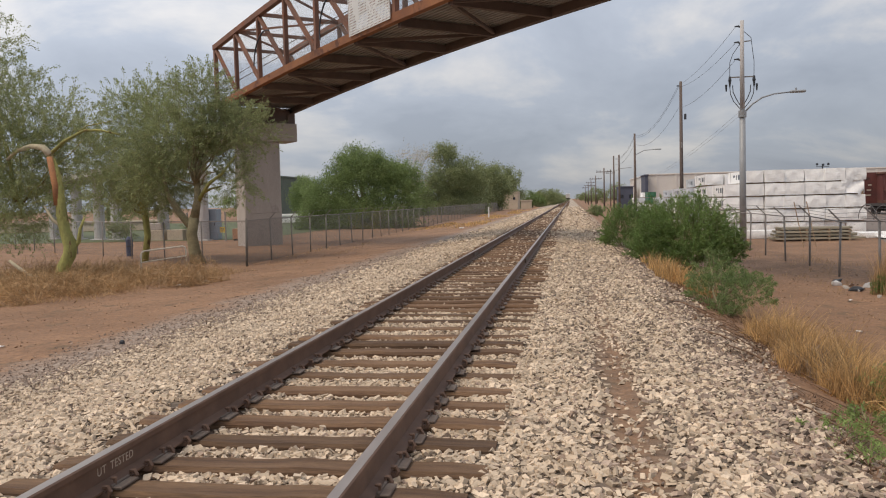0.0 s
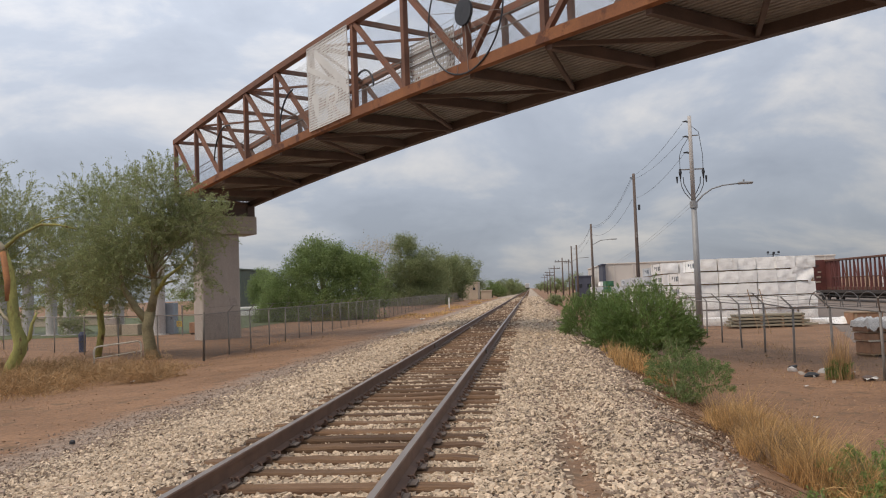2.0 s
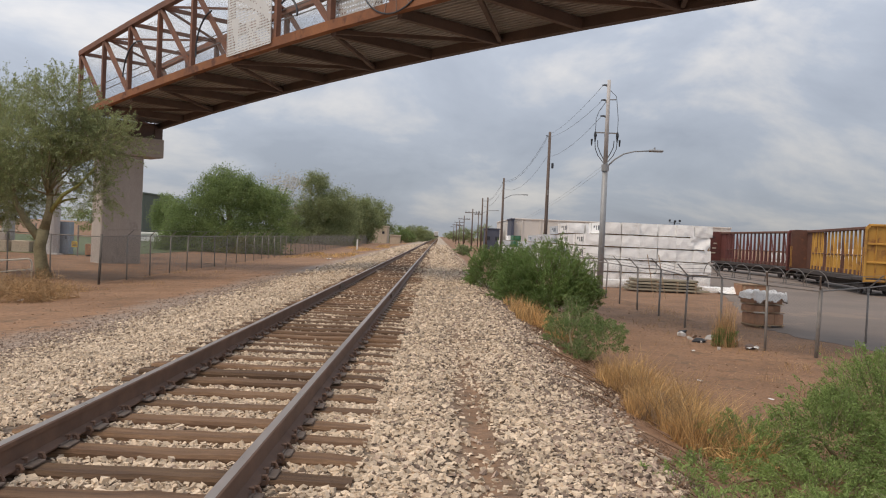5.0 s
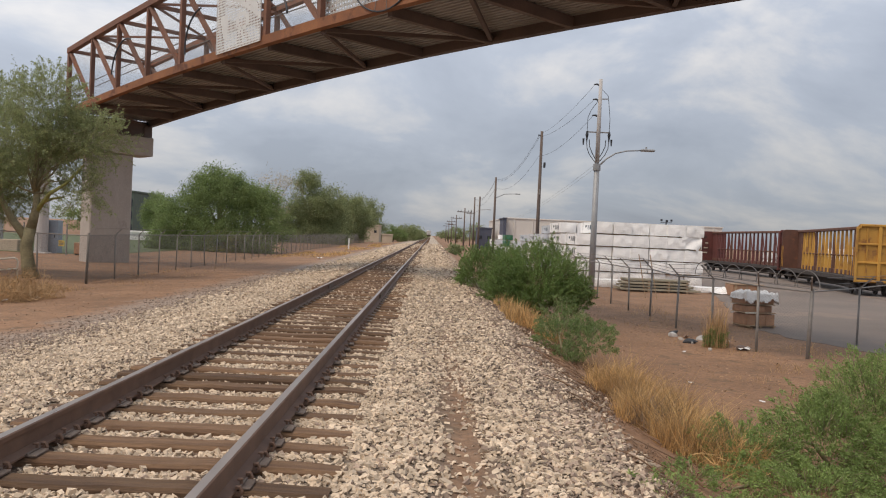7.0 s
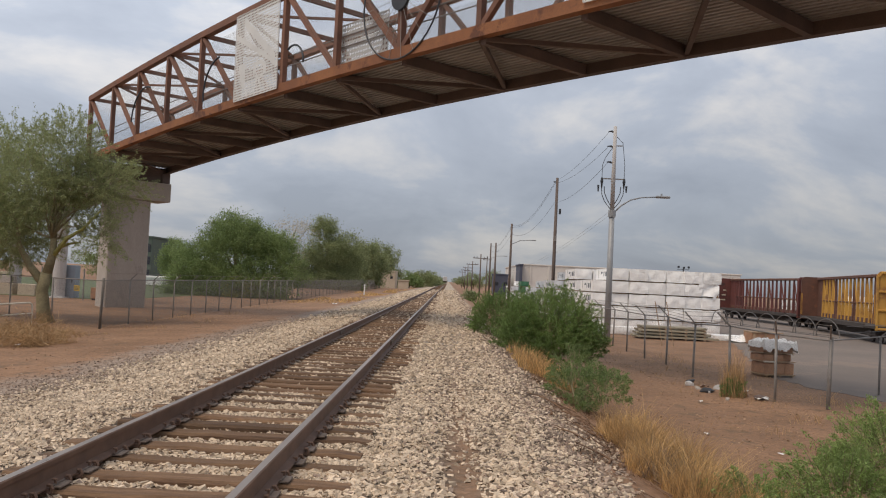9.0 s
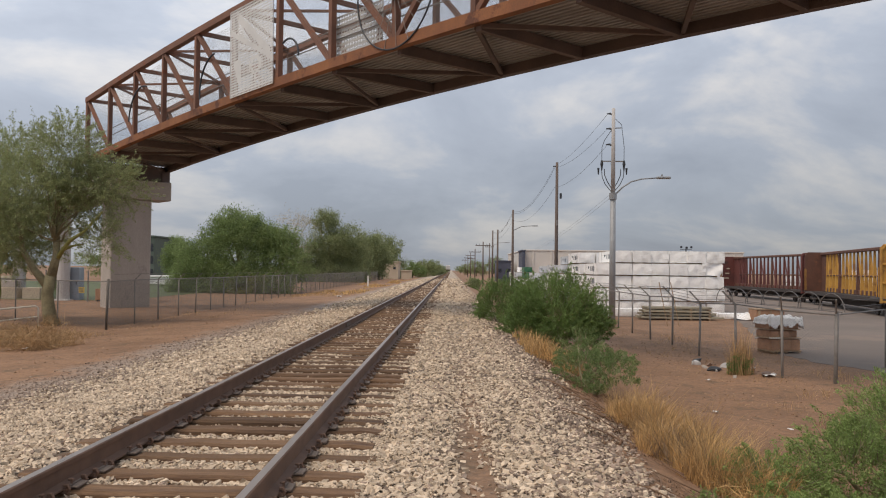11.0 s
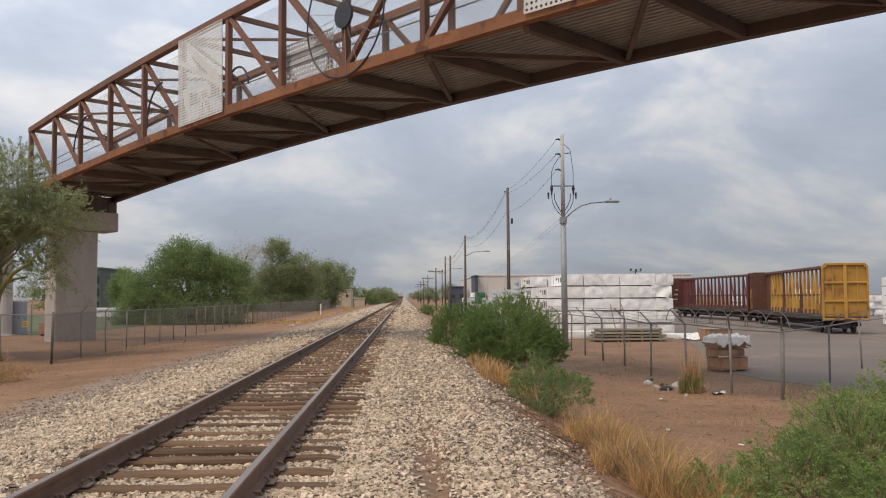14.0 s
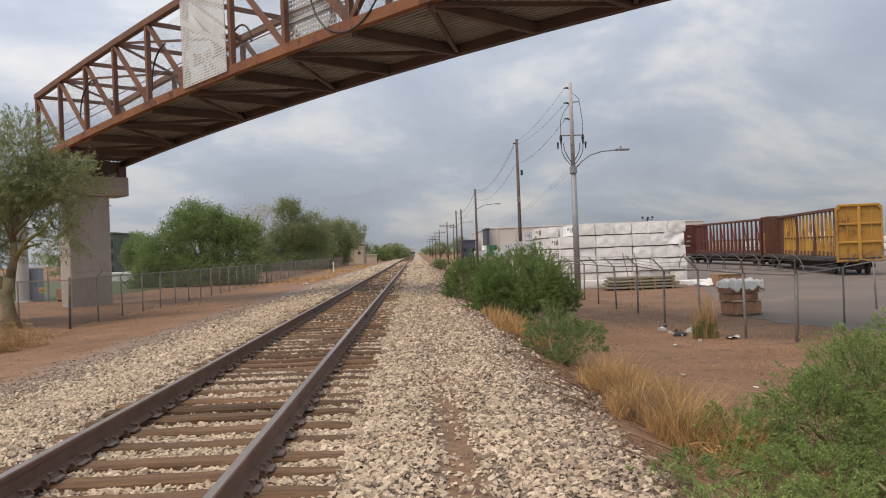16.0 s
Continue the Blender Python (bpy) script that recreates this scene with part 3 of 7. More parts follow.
def build_ground():
    xs = [-3000, -1200, -500, -200, -90, -60, -45] + list(np.arange(-36, -12, 2.0)) + list(np.arange(-12, -3.5, 0.5)) + \
        list(np.arange(-3.5, 5, 0.14)) + list(np.arange(5, 14, 0.4)) + [16, 20, 26, 34, 45, 60, 90, 200, 500, 1200, 3000]
    ys = [-600, -200, -60, -20, -8, -3] + list(np.arange(0, 14, 0.25)) + list(np.arange(14, 40, 0.6)) + \
        list(np.arange(40, 120, 4)) + [130, 160, 200, 260, 350, 500, 800, 1400, 3200]
    g = Geo()
    n = len(xs)
    g.v = [(x, y, lie(x, y)) for y in ys for x in xs]
    g.f = [(j * n + i, j * n + i + 1, (j + 1) * n + i + 1, (j + 1) * n + i) for j in range(len(ys) - 1) for i in range(n - 1)]
    g.mi = [0] * len(g.f)
    solid("ground", g, M_GROUND, "brown desert dirt with grey gravel and a raised ballast bed", "ground", kind="structure", smooth=True)


build_ground()


def build_yard():
    """The worn asphalt of the lumber yard, east of the fence."""
    edge = [(15.6, -20), (14.8, 14), (13.9, 21.0), (13.2, 23.6), (12.7, 25), (12.45, 27.8), (13.6, 32), (15.2, 37.5), (17.0, 44), (19.0, 51), (18.6, 57), (14, 66), (12.6, 74), (12.6, 150)]
    poly = []
    for (xa, ya), (xb, yb) in zip(edge, edge[1:]):
        k = max(1, round(math.hypot(xb - xa, yb - ya) / 0.35)) if ya < 60 else 4
        poly += [(xa + (xb - xa) * i / k + 0.28 * noise.noise((ya * 0.7 + i * 0.3, 2, 3)) + 0.15 * noise.noise((ya + i * 0.9, 5, 3)), ya + (yb - ya) * i / k) for i in range(k)]
    poly += [(12.6, 150), (90, 150), (90, -20)]
    g = Geo()
    n = len(poly)
    g.add([(x, y, -0.99) for x, y in poly] + [(x, y, -1.3) for x, y in poly],
          [tuple(range(n))[::-1]] + [(i, (i + 1) % n, n + (i + 1) % n, n + i) for i in range(n)])
    g.f[0] = g.f[0][::-1]
    solid("road", g, M_ASPHALT, "worn grey asphalt yard with dusty edges", "asphalt", kind="structure")
    g = Geo()
    g.box((-66, 91, -0.87), (90, 66, 0.1), 0.02)
    solid("lawn", g, M_GRASS, "green mown park lawn behind the fence", "lawn", kind="structure")


build_yard()

# ---- ballast ----
PHI = (1 + 5 ** 0.5) / 2
ICO_V = np.array([(-1, PHI, 0), (1, PHI, 0), (-1, -PHI, 0), (1, -PHI, 0), (0, -1, PHI), (0, 1, PHI), (0, -1, -PHI), (0, 1, -PHI),
                  (PHI, 0, -1), (PHI, 0, 1), (-PHI, 0, -1), (-PHI, 0, 1)]) / 1.902
ICO_F = np.array([(0, 11, 5), (0, 5, 1), (0, 1, 7), (0, 7, 10), (0, 10, 11), (1, 5, 9), (5, 11, 4), (11, 10, 2), (10, 7, 6), (7, 1, 8),
                  (3, 9, 4), (3, 4, 2), (3, 2, 6), (3, 6, 8), (3, 8, 9), (4, 9, 5), (2, 4, 11), (6, 2, 10), (8, 6, 7), (9, 8, 1)])
OCT_V = np.array([(1, 0, 0), (0, 1, 0), (-1, 0, 0), (0, -1, 0), (0, 0, 1), (0, 0, -1.0)])
OCT_F = np.array([(0, 1, 4), (1, 2, 4), (2, 3, 4), (3, 0, 4), (1, 0, 5), (2, 1, 5), (3, 2, 5), (0, 3, 5)])

CHIP_V = np.array([(x, y, z) for z in (-1, 1) for y in (-1, 1) for x in (-1, 1)]) * 0.66
CHIP_F = np.array([(0, 2, 3), (0, 3, 1), (4, 5, 7), (4, 7, 6), (0, 1, 5), (0, 5, 4), (2, 6, 7), (2, 7, 3), (0, 4, 6), (0, 6, 2), (1, 3, 7), (1, 7, 5)])


def stones(rng, x, y, size, base_v, base_f, sink=0.25):
    """Angular stones lying at the given places."""
    n, k = len(x), len(base_v)
    z = np.array([lie(a, b) for a, b in zip(x, y)])
    # random turns
    q = rng.normal(size=(n, 4))
    q /= np.linalg.norm(q, axis=1)[:, None]
    w, a, b, c = q.T
    R = np.stack([1 - 2 * (b * b + c * c), 2 * (a * b - c * w), 2 * (a * c + b * w), 2 * (a * b + c * w), 1 - 2 * (a * a + c * c), 2 * (b * c - a * w),
                  2 * (a * c - b * w), 2 * (b * c + a * w), 1 - 2 * (a * a + b * b)], 1).reshape(n, 3, 3)
    s = size * (0.45 + 0.95 * rng.random(n) ** 1.6)[:, None] * np.stack([1.0 + 0.45 * rng.random(n), 0.75 + 0.3 * rng.random(n), 0.4 + 0.28 * rng.random(n)], 1)
    v = (base_v[None] * (1 + 0.14 * rng.normal(size=(n, k, 1)).clip(-1.6, 1.6)) + 0.17 * rng.normal(size=(n, k, 3)).clip(-1.5, 1.5)) * s[:, None, :] / 2
    v = np.einsum("nij,nkj->nki", R, v)
    v[:, :, 2] *= 0.75
    lift = size * (0.5 - sink) * rng.random(n)
    v += np.stack([x, y, z + lift], 1)[:, None, :]
    f = base_f[None] + (np.arange(n) * k)[:, None, None]
    return v.reshape(-1, 3), f.reshape(-1, 3)


def stone_field(rng, x0, x1, y0, y1, dens):
    n = int((x1 - x0) * (y1 - y0) * dens)
    return x0 + (x1 - x0) * rng.random(n), y0 + (y1 - y0) * rng.random(n)


def build_ballast():
    rng = np.random.default_rng(5)
    near, dark = [], []
    for y0, y1, dens, size, bv, bf in ((-5, 2.2, 60, 0.09, OCT_V, OCT_F), (2.2, 4.2, 420, 0.064, CHIP_V, CHIP_F), (4.2, 8.5, 1000, 0.056, CHIP_V, CHIP_F), (8.5, 13, 900, 0.056, OCT_V, OCT_F),
                                       (13, 20, 420, 0.070, OCT_V, OCT_F), (20, 34, 165, 0.09, OCT_V, OCT_F), (34, 70, 46, 0.14, OCT_V, OCT_F), (70, 150, 8, 0.26, OCT_V, OCT_F),
                                       (-5, 0.5, 420, 0.066, OCT_V, OCT_F), (0.5, 2.2, 520, 0.064, OCT_V, OCT_F), (2.2, 4.2, 380, 0.06, OCT_V, OCT_F)):
        x, y = stone_field(rng, -4.9, 4.6, y0, y1, dens)
        # fewer stones to the edges, in the rut and on the ties' tops
        edge = np.clip((x + 4.6) / 1.6, 0, 1) * np.clip((4.05 - 0.10 * np.clip(8.5 - y, 0, 4) + 0.15 * np.sin(y * 1.3) - 0.02 * np.clip(y - 11, 0, 20) - x) / 0.75, 0, 1) ** 0.7
        worn = 0.54 * np.exp(-((y - 7.6) / 2.6) ** 2) + 0.42
        rut = 1 - worn * np.exp(-((x - RUT - 0.05 * np.sin(y * 0.5)) / 0.26) ** 2)
        keep = rng.random(len(x)) < edge * rut
        # between the rails the stones fill the cribs alone
        ph = np.abs(TIES[None, :] - y[:, None]).min(1)
        keep &= ~((np.abs(x) < 1.33) & (ph < 0.118))
        keep &= ~(np.abs(np.abs(x) - 0.7525) < 0.09)
        # stained stones lie low between the rails farther on
        keep &= ~((x < -0.84) & (x > -1.36) & (rng.random(len(x)) < 0.3))
        keep &= ~((np.abs(x) < 0.7) & (rng.random(len(x)) < np.clip((y - 14) / 22, 0.0, 0.5)))
        x, y = x[keep], y[keep]
        d = rng.random(len(x)) < 0.07 + 0.08 * np.clip((x - 1.5) / 0.4, 0, 1) + 0.45 * np.clip((x - 2.75) / 0.7, 0, 1)
        near.append(stones(rng, x[~d], y[~d], size, bv, bf))
        dark.append(stones(rng, x[d], y[d], size, bv, bf))
    # grey gravel fringe on the west side
    for y0, y1, dens, size in ((5, 16, 340, 0.04), (16, 40, 90, 0.055)):
        x, y = stone_field(rng, -6.0, -3.0, y0, y1, dens)
        keep = rng.random(len(x)) < np.clip((x + 6.0) / 1.6, 0, 1) * np.clip((-2.9 - x) / 1.0, 0, 1)
        dark.append(stones(rng, x[keep], y[keep], size, OCT_V, OCT_F))
    for name, lots, mat, label in (("ballast", near, M_STONE, "pale crushed limestone ballast round the track"),
                                   ("dark_ballast", dark, M_STONE_GREY, "scattered darker grey gravel among the ballast")):
        vs, fs, n = [], [], 0
        for v, f in lots:
            vs.append(v)
            fs.append(f + n)
            n += len(v)
        solid(name, fast_mesh(name, np.concatenate(vs), np.concatenate(fs), mat), mat, label, "gravel", kind="stuff")


# the ties lie at uneven distances
TIE_STEP = 0.535
TIE_GAP = random.Random(41)
TIES = [4.72, 5.17, 5.67, 6.17, 6.69, 7.15, 7.76, 8.31, 8.97, 9.43, 9.89, 10.51, 11.1]
while TIES[0] > -1.2:
    TIES.insert(0, TIES[0] - TIE_STEP + TIE_GAP.uniform(-0.05, 0.05))
while len(TIES) < 908:
    TIES.append(TIES[-1] + TIE_STEP + TIE_GAP.uniform(-0.07, 0.07))
# and go on behind the start
BEHIND = TIES[0] - TIE_STEP * np.arange(1, 8) + [TIE_GAP.uniform(-0.05, 0.05) for k in range(7)]
TIES = np.concatenate([TIES, BEHIND])
build_ballast()

# ---- railway track ----
RAIL_SEC = [(-0.075, 0), (0.075, 0), (0.075, 0.012), (0.012, 0.032), (0.009, 0.13), (0.034, 0.142), (0.036, 0.172), (0.028, 0.18),
            (-0.028, 0.18), (-0.036, 0.172), (-0.034, 0.142), (-0.009, 0.13), (-0.012, 0.032), (-0.075, 0.012)]


def build_track():
    track = thing("railway_track", pose(0, 0, -0.05), "single railway track with rusty rails on weathered wooden ties", "railway track")
    for sx in (-1, 1):
        g = Geo()
        n = len(RAIL_SEC)
        cant = -sx * 0.025
        ys = list(np.arange(-6, 60, 6)) + [80, 120, 200, 350, 600, 1000]
        vs = [(sx * 0.7525 + x + cant * z, y, z + 0.05) for y in ys for x, z in RAIL_SEC]
        g.v = vs
        for j in range(len(ys) - 1):
            for i in range(n):
                g.f.append((j * n + i, j * n + (i + 1) % n, (j + 1) * n + (i + 1) % n, (j + 1) * n + i))
                g.mi.append(1 if i in (7,) else 0)
        g.f += [tuple(range(n))[::-1], tuple((len(ys) - 1) * n + i for i in range(n))]
        g.mi += [0, 0]
        rail = part("rail", g, [M_RAIL, M_RAILTOP], track, "rust-brown steel rail with worn head")
        if sx < 0:
            # chalked test mark on the web
            bm_text(rail, "UT", (sx * 0.7525 + 0.013, 4.62, 0.118), 0.068)
            bm_text(rail, "TESTED", (sx * 0.7525 + 0.013, 4.755, 0.118), 0.068)
        # bolted joint bars
        for jy in (20.5,) if sx > 0 else (23.0,):
            jb = part("joint_bar", Geo().box((sx * 0.7525 + 0.027, jy, 0.135), (0.03, 0.92, 0.088), 0.008).box((sx * 0.7525 - 0.027, jy, 0.135), (0.03, 0.92, 0.088), 0.008), M_PLATE, rail)
    rng = random.Random(4)
    # four ties of differing wear, and one plate
    kinds = []
    for k in range(5):
        g = Geo()
        L, w, h = 2.62 + 0.06 * rng.random(), 0.215 + 0.02 * rng.random(), 0.17
        nx = 12
        top = []
        for i in range(nx + 1):
            x = -L / 2 + L * i / nx
            ww = w / 2 * (1 - 0.10 * rng.random() - (0.12 if i in (0, nx) else 0))
            ww2 = w / 2 * (1 - 0.10 * rng.random() - (0.12 if i in (0, nx) else 0))
            dz = -0.012 * rng.random() - (0.012 if i in (0, nx) else 0)
            top += [(x, -w / 2, -h), (x, -ww - 0.004, dz - 0.025), (x, -ww + 0.02, dz), (x, ww2 - 0.02, dz - 0.004 * rng.random()), (x, ww2 + 0.004, dz - 0.025), (x, w / 2, -h)]
        fs = [(i * 6 + j, i * 6 + j + 1, (i + 1) * 6 + j + 1, (i + 1) * 6 + j) for i in range(nx) for j in range(5)]
        fs = [f[::-1] for f in fs]
        fs += [tuple(range(6)), tuple(nx * 6 + j for j in range(6))[::-1]]
        g.add(top, fs)
        kinds.append(g.mesh("tie", M_TIE))
    pl = Geo()
    pl.box((0, 0, 0.009), (0.30, 0.185, 0.016), 0.004)
    pl.box((-0.088, 0, 0.021), (0.016, 0.185, 0.014), 0.003)
    pl.box((0.088, 0, 0.021), (0.016, 0.185, 0.014), 0.003)
    plate = pl.mesh("tie_plate", M_PLATE)
    sp = Geo()
    sp.box((0, 0, 0.02), (0.016, 0.016, 0.06), 0.002)
    sp.box((0.008, 0, 0.052), (0.036, 0.028, 0.016), 0.005)
    spike = sp.mesh("spike", M_RAIL)
    an = Geo()
    an.bar((-0.095, 0, 0.0), (0.095, 0, 0.0), 0.024, 0.03)
    an.tube([(0.07, 0, -0.01), (0.098, 0, -0.008), (0.112, 0, 0.018), (0.10, 0, 0.042), (0.072, 0, 0.04)], 0.014, 6)
    an.tube([(-0.07, 0, -0.01), (-0.098, 0, -0.008), (-0.108, 0, 0.014), (-0.09, 0, 0.032)], 0.013, 6)
    anchor = an.mesh("rail_anchor", M_RAIL)
    far = Geo()
    for i, y in enumerate(TIES.tolist()):
        skew = rng.uniform(-0.6, 0.6)
        dx = rng.uniform(-0.06, 0.06)
        if i < 258 or y < 0:
            at = pose(dx, y, 0.045 + rng.uniform(-0.006, 0.006), 0, 0, skew + (180 if rng.random() < 0.5 else 0))
            tie = part("tie", kinds[rng.randrange(5)], M_TIE, track, m=at)
            if i < 54:
                inv = at.inverted()
                for sx in (-1, 1):
                    c = sx * 0.7525
                    part("tie_plate", plate, M_PLATE, tie, m=inv @ pose(c, y, 0.046))
                    if i < 34:
                        for ex, ey in ((-0.088, -0.05), (0.088, 0.05)) if i % 2 else ((-0.088, 0.05), (0.088, -0.05)):
                            part("spike", spike, M_RAIL, tie, m=inv @ pose(c + ex, y + ey, 0.05, 0, 0, 180 if ex > 0 else 0))
                        part("rail_anchor", anchor, M_RAIL, tie, m=inv @ pose(c, y + 0.128 + rng.uniform(0, 0.02), 0.04))
                        if rng.random() < 0.75:
                            part("rail_anchor", anchor, M_RAIL, tie, m=inv @ pose(c, y - 0.128 - rng.uniform(0, 0.02), 0.04))
        else:
            far.box((dx, y, -0.03), (2.6, 0.22, 0.16))
    ob = part("far_tie_rest", far, M_TIE, track)
    ob["kind"] = "stuff"


def bm_text(parent, words, at, size):
    """Letters as a thin mesh, on a face that looks along +x."""
    cu = bpy.data.curves.new("letters", "FONT")
    cu.body, cu.size, cu.extrude = words, size, 0.0008
    cu.space_character = 1.1
    tmp = bpy.data.objects.new("letters", cu)
    me = bpy.data.meshes.new_from_object(tmp)
    bpy.data.objects.remove(tmp)
    me.materials.clear()
    me.materials.append(M_CHALK)
    ob = part("lettering", me, M_CHALK, parent, "chalk lettering")
    ob.matrix_local = Matrix.Translation(at) @ Matrix(((0, 0, 1, 0), (1, 0, 0, 0), (0, 1, 0, 0), (0, 0, 0, 1)))
    return ob


build_track()

# ---- footbridge ----
BX, BY, BTURN, BL, BZ, BK, BH, BW = -18.90, 47.97, -48.4, 3.597, 8.287, 0.0166, 3.94, 4.68


def camber(s):
    return BZ - BK * (s - 8) ** 2


def perforated(w, h, pitch, keep, thick=0.012):
    """A sheet in the local x-z plane with diamond holes; keep(u, v) leaves a cell whole."""
    g = Geo()
    nx, nz = round(w / pitch), round(h / pitch)
    px, pz = w / nx, h / nz
    for j in range(nz):
        for i in range(nx):
            x0, z0 = i * px, j * pz
            o = [(x0, 0, z0), (x0 + px, 0, z0), (x0 + px, 0, z0 + pz), (x0, 0, z0 + pz)]
            if keep((i + 0.5) / nx, (j + 0.5) / nz):
                g.add(o, [(0, 1, 2, 3)])
                continue
            r = 0.33
            cx, cz = x0 + px / 2, z0 + pz / 2
            k = [(cx - r * px, 0, cz), (cx, 0, cz - r * pz), (cx + r * px, 0, cz), (cx, 0, cz + r * pz)]
            g.add(o + k, [(0, 1, 5), (0, 5, 4), (1, 2, 6), (1, 6, 5), (2, 3, 7), (2, 7, 6), (3, 0, 4), (3, 4, 7)])
    for a, b in (((0, 0, 0), (w, 0, 0)), ((0, 0, h), (w, 0, h)), ((0, 0, 0), (0, 0, h)), ((w, 0, 0), (w, 0, h))):
        g.bar(a, b, 0.03, 0.03)
    return g


def ring(c, r, tube_r, n=40, a0=0.0, a1=360.0):
    """Points of an arc in the local x-z plane."""
    return [(c[0] + r * math.cos(radians(a0 + (a1 - a0) * i / n)), c[1], c[2] + r * math.sin(radians(a0 + (a1 - a0) * i / n))) for i in range(n + 1)]


def build_bridge():
    br = thing("pedestrian_bridge", pose(BX, BY, -0.85, 0, 0, BTURN), "long rust-brown steel truss footbridge with white perforated panels", "footbridge")
    Z = lambda s: camber(s) + 0.85
    TH = lambda s: BH + 0.028 * min(s, 16 - s)
    for y, near in ((0, True), (BW, False)):
        for name, dz, hh, ww in (("lower_chord", 0.31 if near else 0.25, 0.34 if near else 0.46, 0.28), ("upper_chord", -0.14, 0.28, 0.28)):
            g = Geo()
            for s in range(17):
                e = -0.12 if s == 0 else (0.12 if s == 16 else 0)
                g.v += [(s * BL + e, y + j * ww / 2, Z(s) + dz + (TH(s) if name == "upper_chord" else 0) + k * hh / 2) for j, k in ((-1, -1), (1, -1), (1, 1), (-1, 1))]
            for s in range(16):
                g.f += [(4 * s + j, 4 * s + 4 + j, 4 * s + 4 + (j + 1) % 4, 4 * s + (j + 1) % 4) for j in range(4)]
            g.f += [(0, 1, 2, 3), (67, 66, 65, 64)]
            g.mi = [0] * len(g.f)
            # the far lower chord gets its shade from the darker steel colour
            part(name, g, (M_RUST if near else M_RUST_DK_SHADE) if name == "lower_chord" else M_RUST_BR, br)
        for s in range(17):
            g = Geo().bar((s * BL, y, Z(s) + 0.46), (s * BL, y, Z(s) + TH(s) - 0.2), 0.2 if 0 < s < 16 else 0.28, 0.2, up=(0, 1, 0))
            part("truss_post", g, M_RUST_BR, br)
        for s in range(16):
            a, b = (s, s + 1) if s < 8 else (s + 1, s)
            g = Geo().bar((a * BL + (0.1 if s < 8 else -0.1), y, Z(a) + TH(a) - 0.25), (b * BL + (-0.12 if s < 8 else 0.12), y, Z(b) + 0.5), 0.17, 0.17, up=(0, 1, 0))
            part("truss_diagonal", g, M_RUST_BR, br)
    for s in range(17):
        # floor beams and braces also have underside shade painted in by the darker steel
        part("floor_beam", Geo().bar((s * BL, 0.14, Z(s) + 0.16), (s * BL, BW - 0.14, Z(s) + 0.16), 0.2, 0.34), M_RUST_DK_SHADE, br)
        part("roof_strut", Geo().bar((s * BL, 0.14, Z(s) + TH(s) - 0.14), (s * BL, BW - 0.14, Z(s) + TH(s) - 0.14), 0.15, 0.18), M_RUST_BR, br)
    for s in range(16):
        ya, yb = (0.15, BW - 0.15) if s % 2 else (BW - 0.15, 0.15)
        part("floor_brace", Geo().bar((s * BL + 0.1, ya, Z(s) + 0.12), ((s + 1) * BL - 0.1, yb, Z(s + 1) + 0.12), 0.13, 0.13), M_RUST_DK_SHADE, br)
        a, b = (0.1, BW - 0.1) if s % 2 else (BW - 0.1, 0.1)
        part("roof_brace", Geo().bar((s * BL, a, Z(s) + TH(s) - 0.1), ((s + 1) * BL, b, Z(s + 1) + TH(s + 1) - 0.1), 0.1, 0.1), M_RUST_BR, br)
    # ribbed deck
    g = Geo()
    nr = 19
    prof = []
    for i in range(nr):
        y0 = 0.14 + (BW - 0.28) * i / nr
        p = (BW - 0.28) / nr
        prof += [(y0, 0.0), (y0 + p * 0.5, 0.0), (y0 + p * 0.6, 0.085), (y0 + p * 0.9, 0.085)]
    prof.append((BW - 0.14, 0.0))
    n = len(prof)
    for s in range(17):
        g.v += [(s * BL, y, Z(s) + 0.36 + z) for y, z in prof]
    for s in range(16):
        for i in range(n - 1):
            g.f.append((s * n + i, s * n + i + 1, (s + 1) * n + i + 1, (s + 1) * n + i))
            g.mi.append(0)
    m0 = len(g.v)
    for s in range(17):
        g.v += [(s * BL, 0.14, Z(s) + 0.5), (s * BL, BW - 0.14, Z(s) + 0.5)]
    for s in range(16):
        k = m0 + 2 * s
        g.f.append((k, k + 2, k + 3, k + 1))
        g.mi.append(0)
    part("deck", g, M_DECK, br, "ribbed galvanised steel deck")
    # handrails inside the trusses
    for y in (0.2, BW - 0.2):
        for dz in (0.95, 1.45):
            part("handrail", Geo().tube([(s * BL, y, Z(s) + 0.5 + dz * 0.75) for s in range(17)], 0.025, 6), M_GALV, br)
    # wire netting along both trusses, bay by bay
    for y in (0.16, BW - 0.16):
        for s in range(16):
            V, F = [], []
            for sgn in (1, -1):
                for u in np.arange(-BH + 0.8, BL, 0.075):
                    u0, u1 = max(u, 0.0), min(u + BH - 0.9, BL)
                    if u1 - u0 < 0.05:
                        continue
                    k = len(V)
                    for q in (u0, u1):
                        h = (q - u) if sgn > 0 else (BH - 0.9) - (q - u)
                        z = Z(s) + (Z(s + 1) - Z(s)) * q / BL + 0.5 + h
                        V += [(s * BL + q - 0.0045, y, z), (s * BL + q + 0.0045, y, z)]
                    F.append((k, k + 1, k + 3, k + 2))
            net = part("wire_netting", fast_mesh("wire_netting", np.array(V), np.array(F), M_WIRE), M_WIRE, br, "fine grey safety netting")
            net["kind"] = "stuff"
    # perforated panels with plain, unpunched shapes

    def art(u, v):
        a = (u - 0.60) ** 2 + (v - 0.28) ** 2
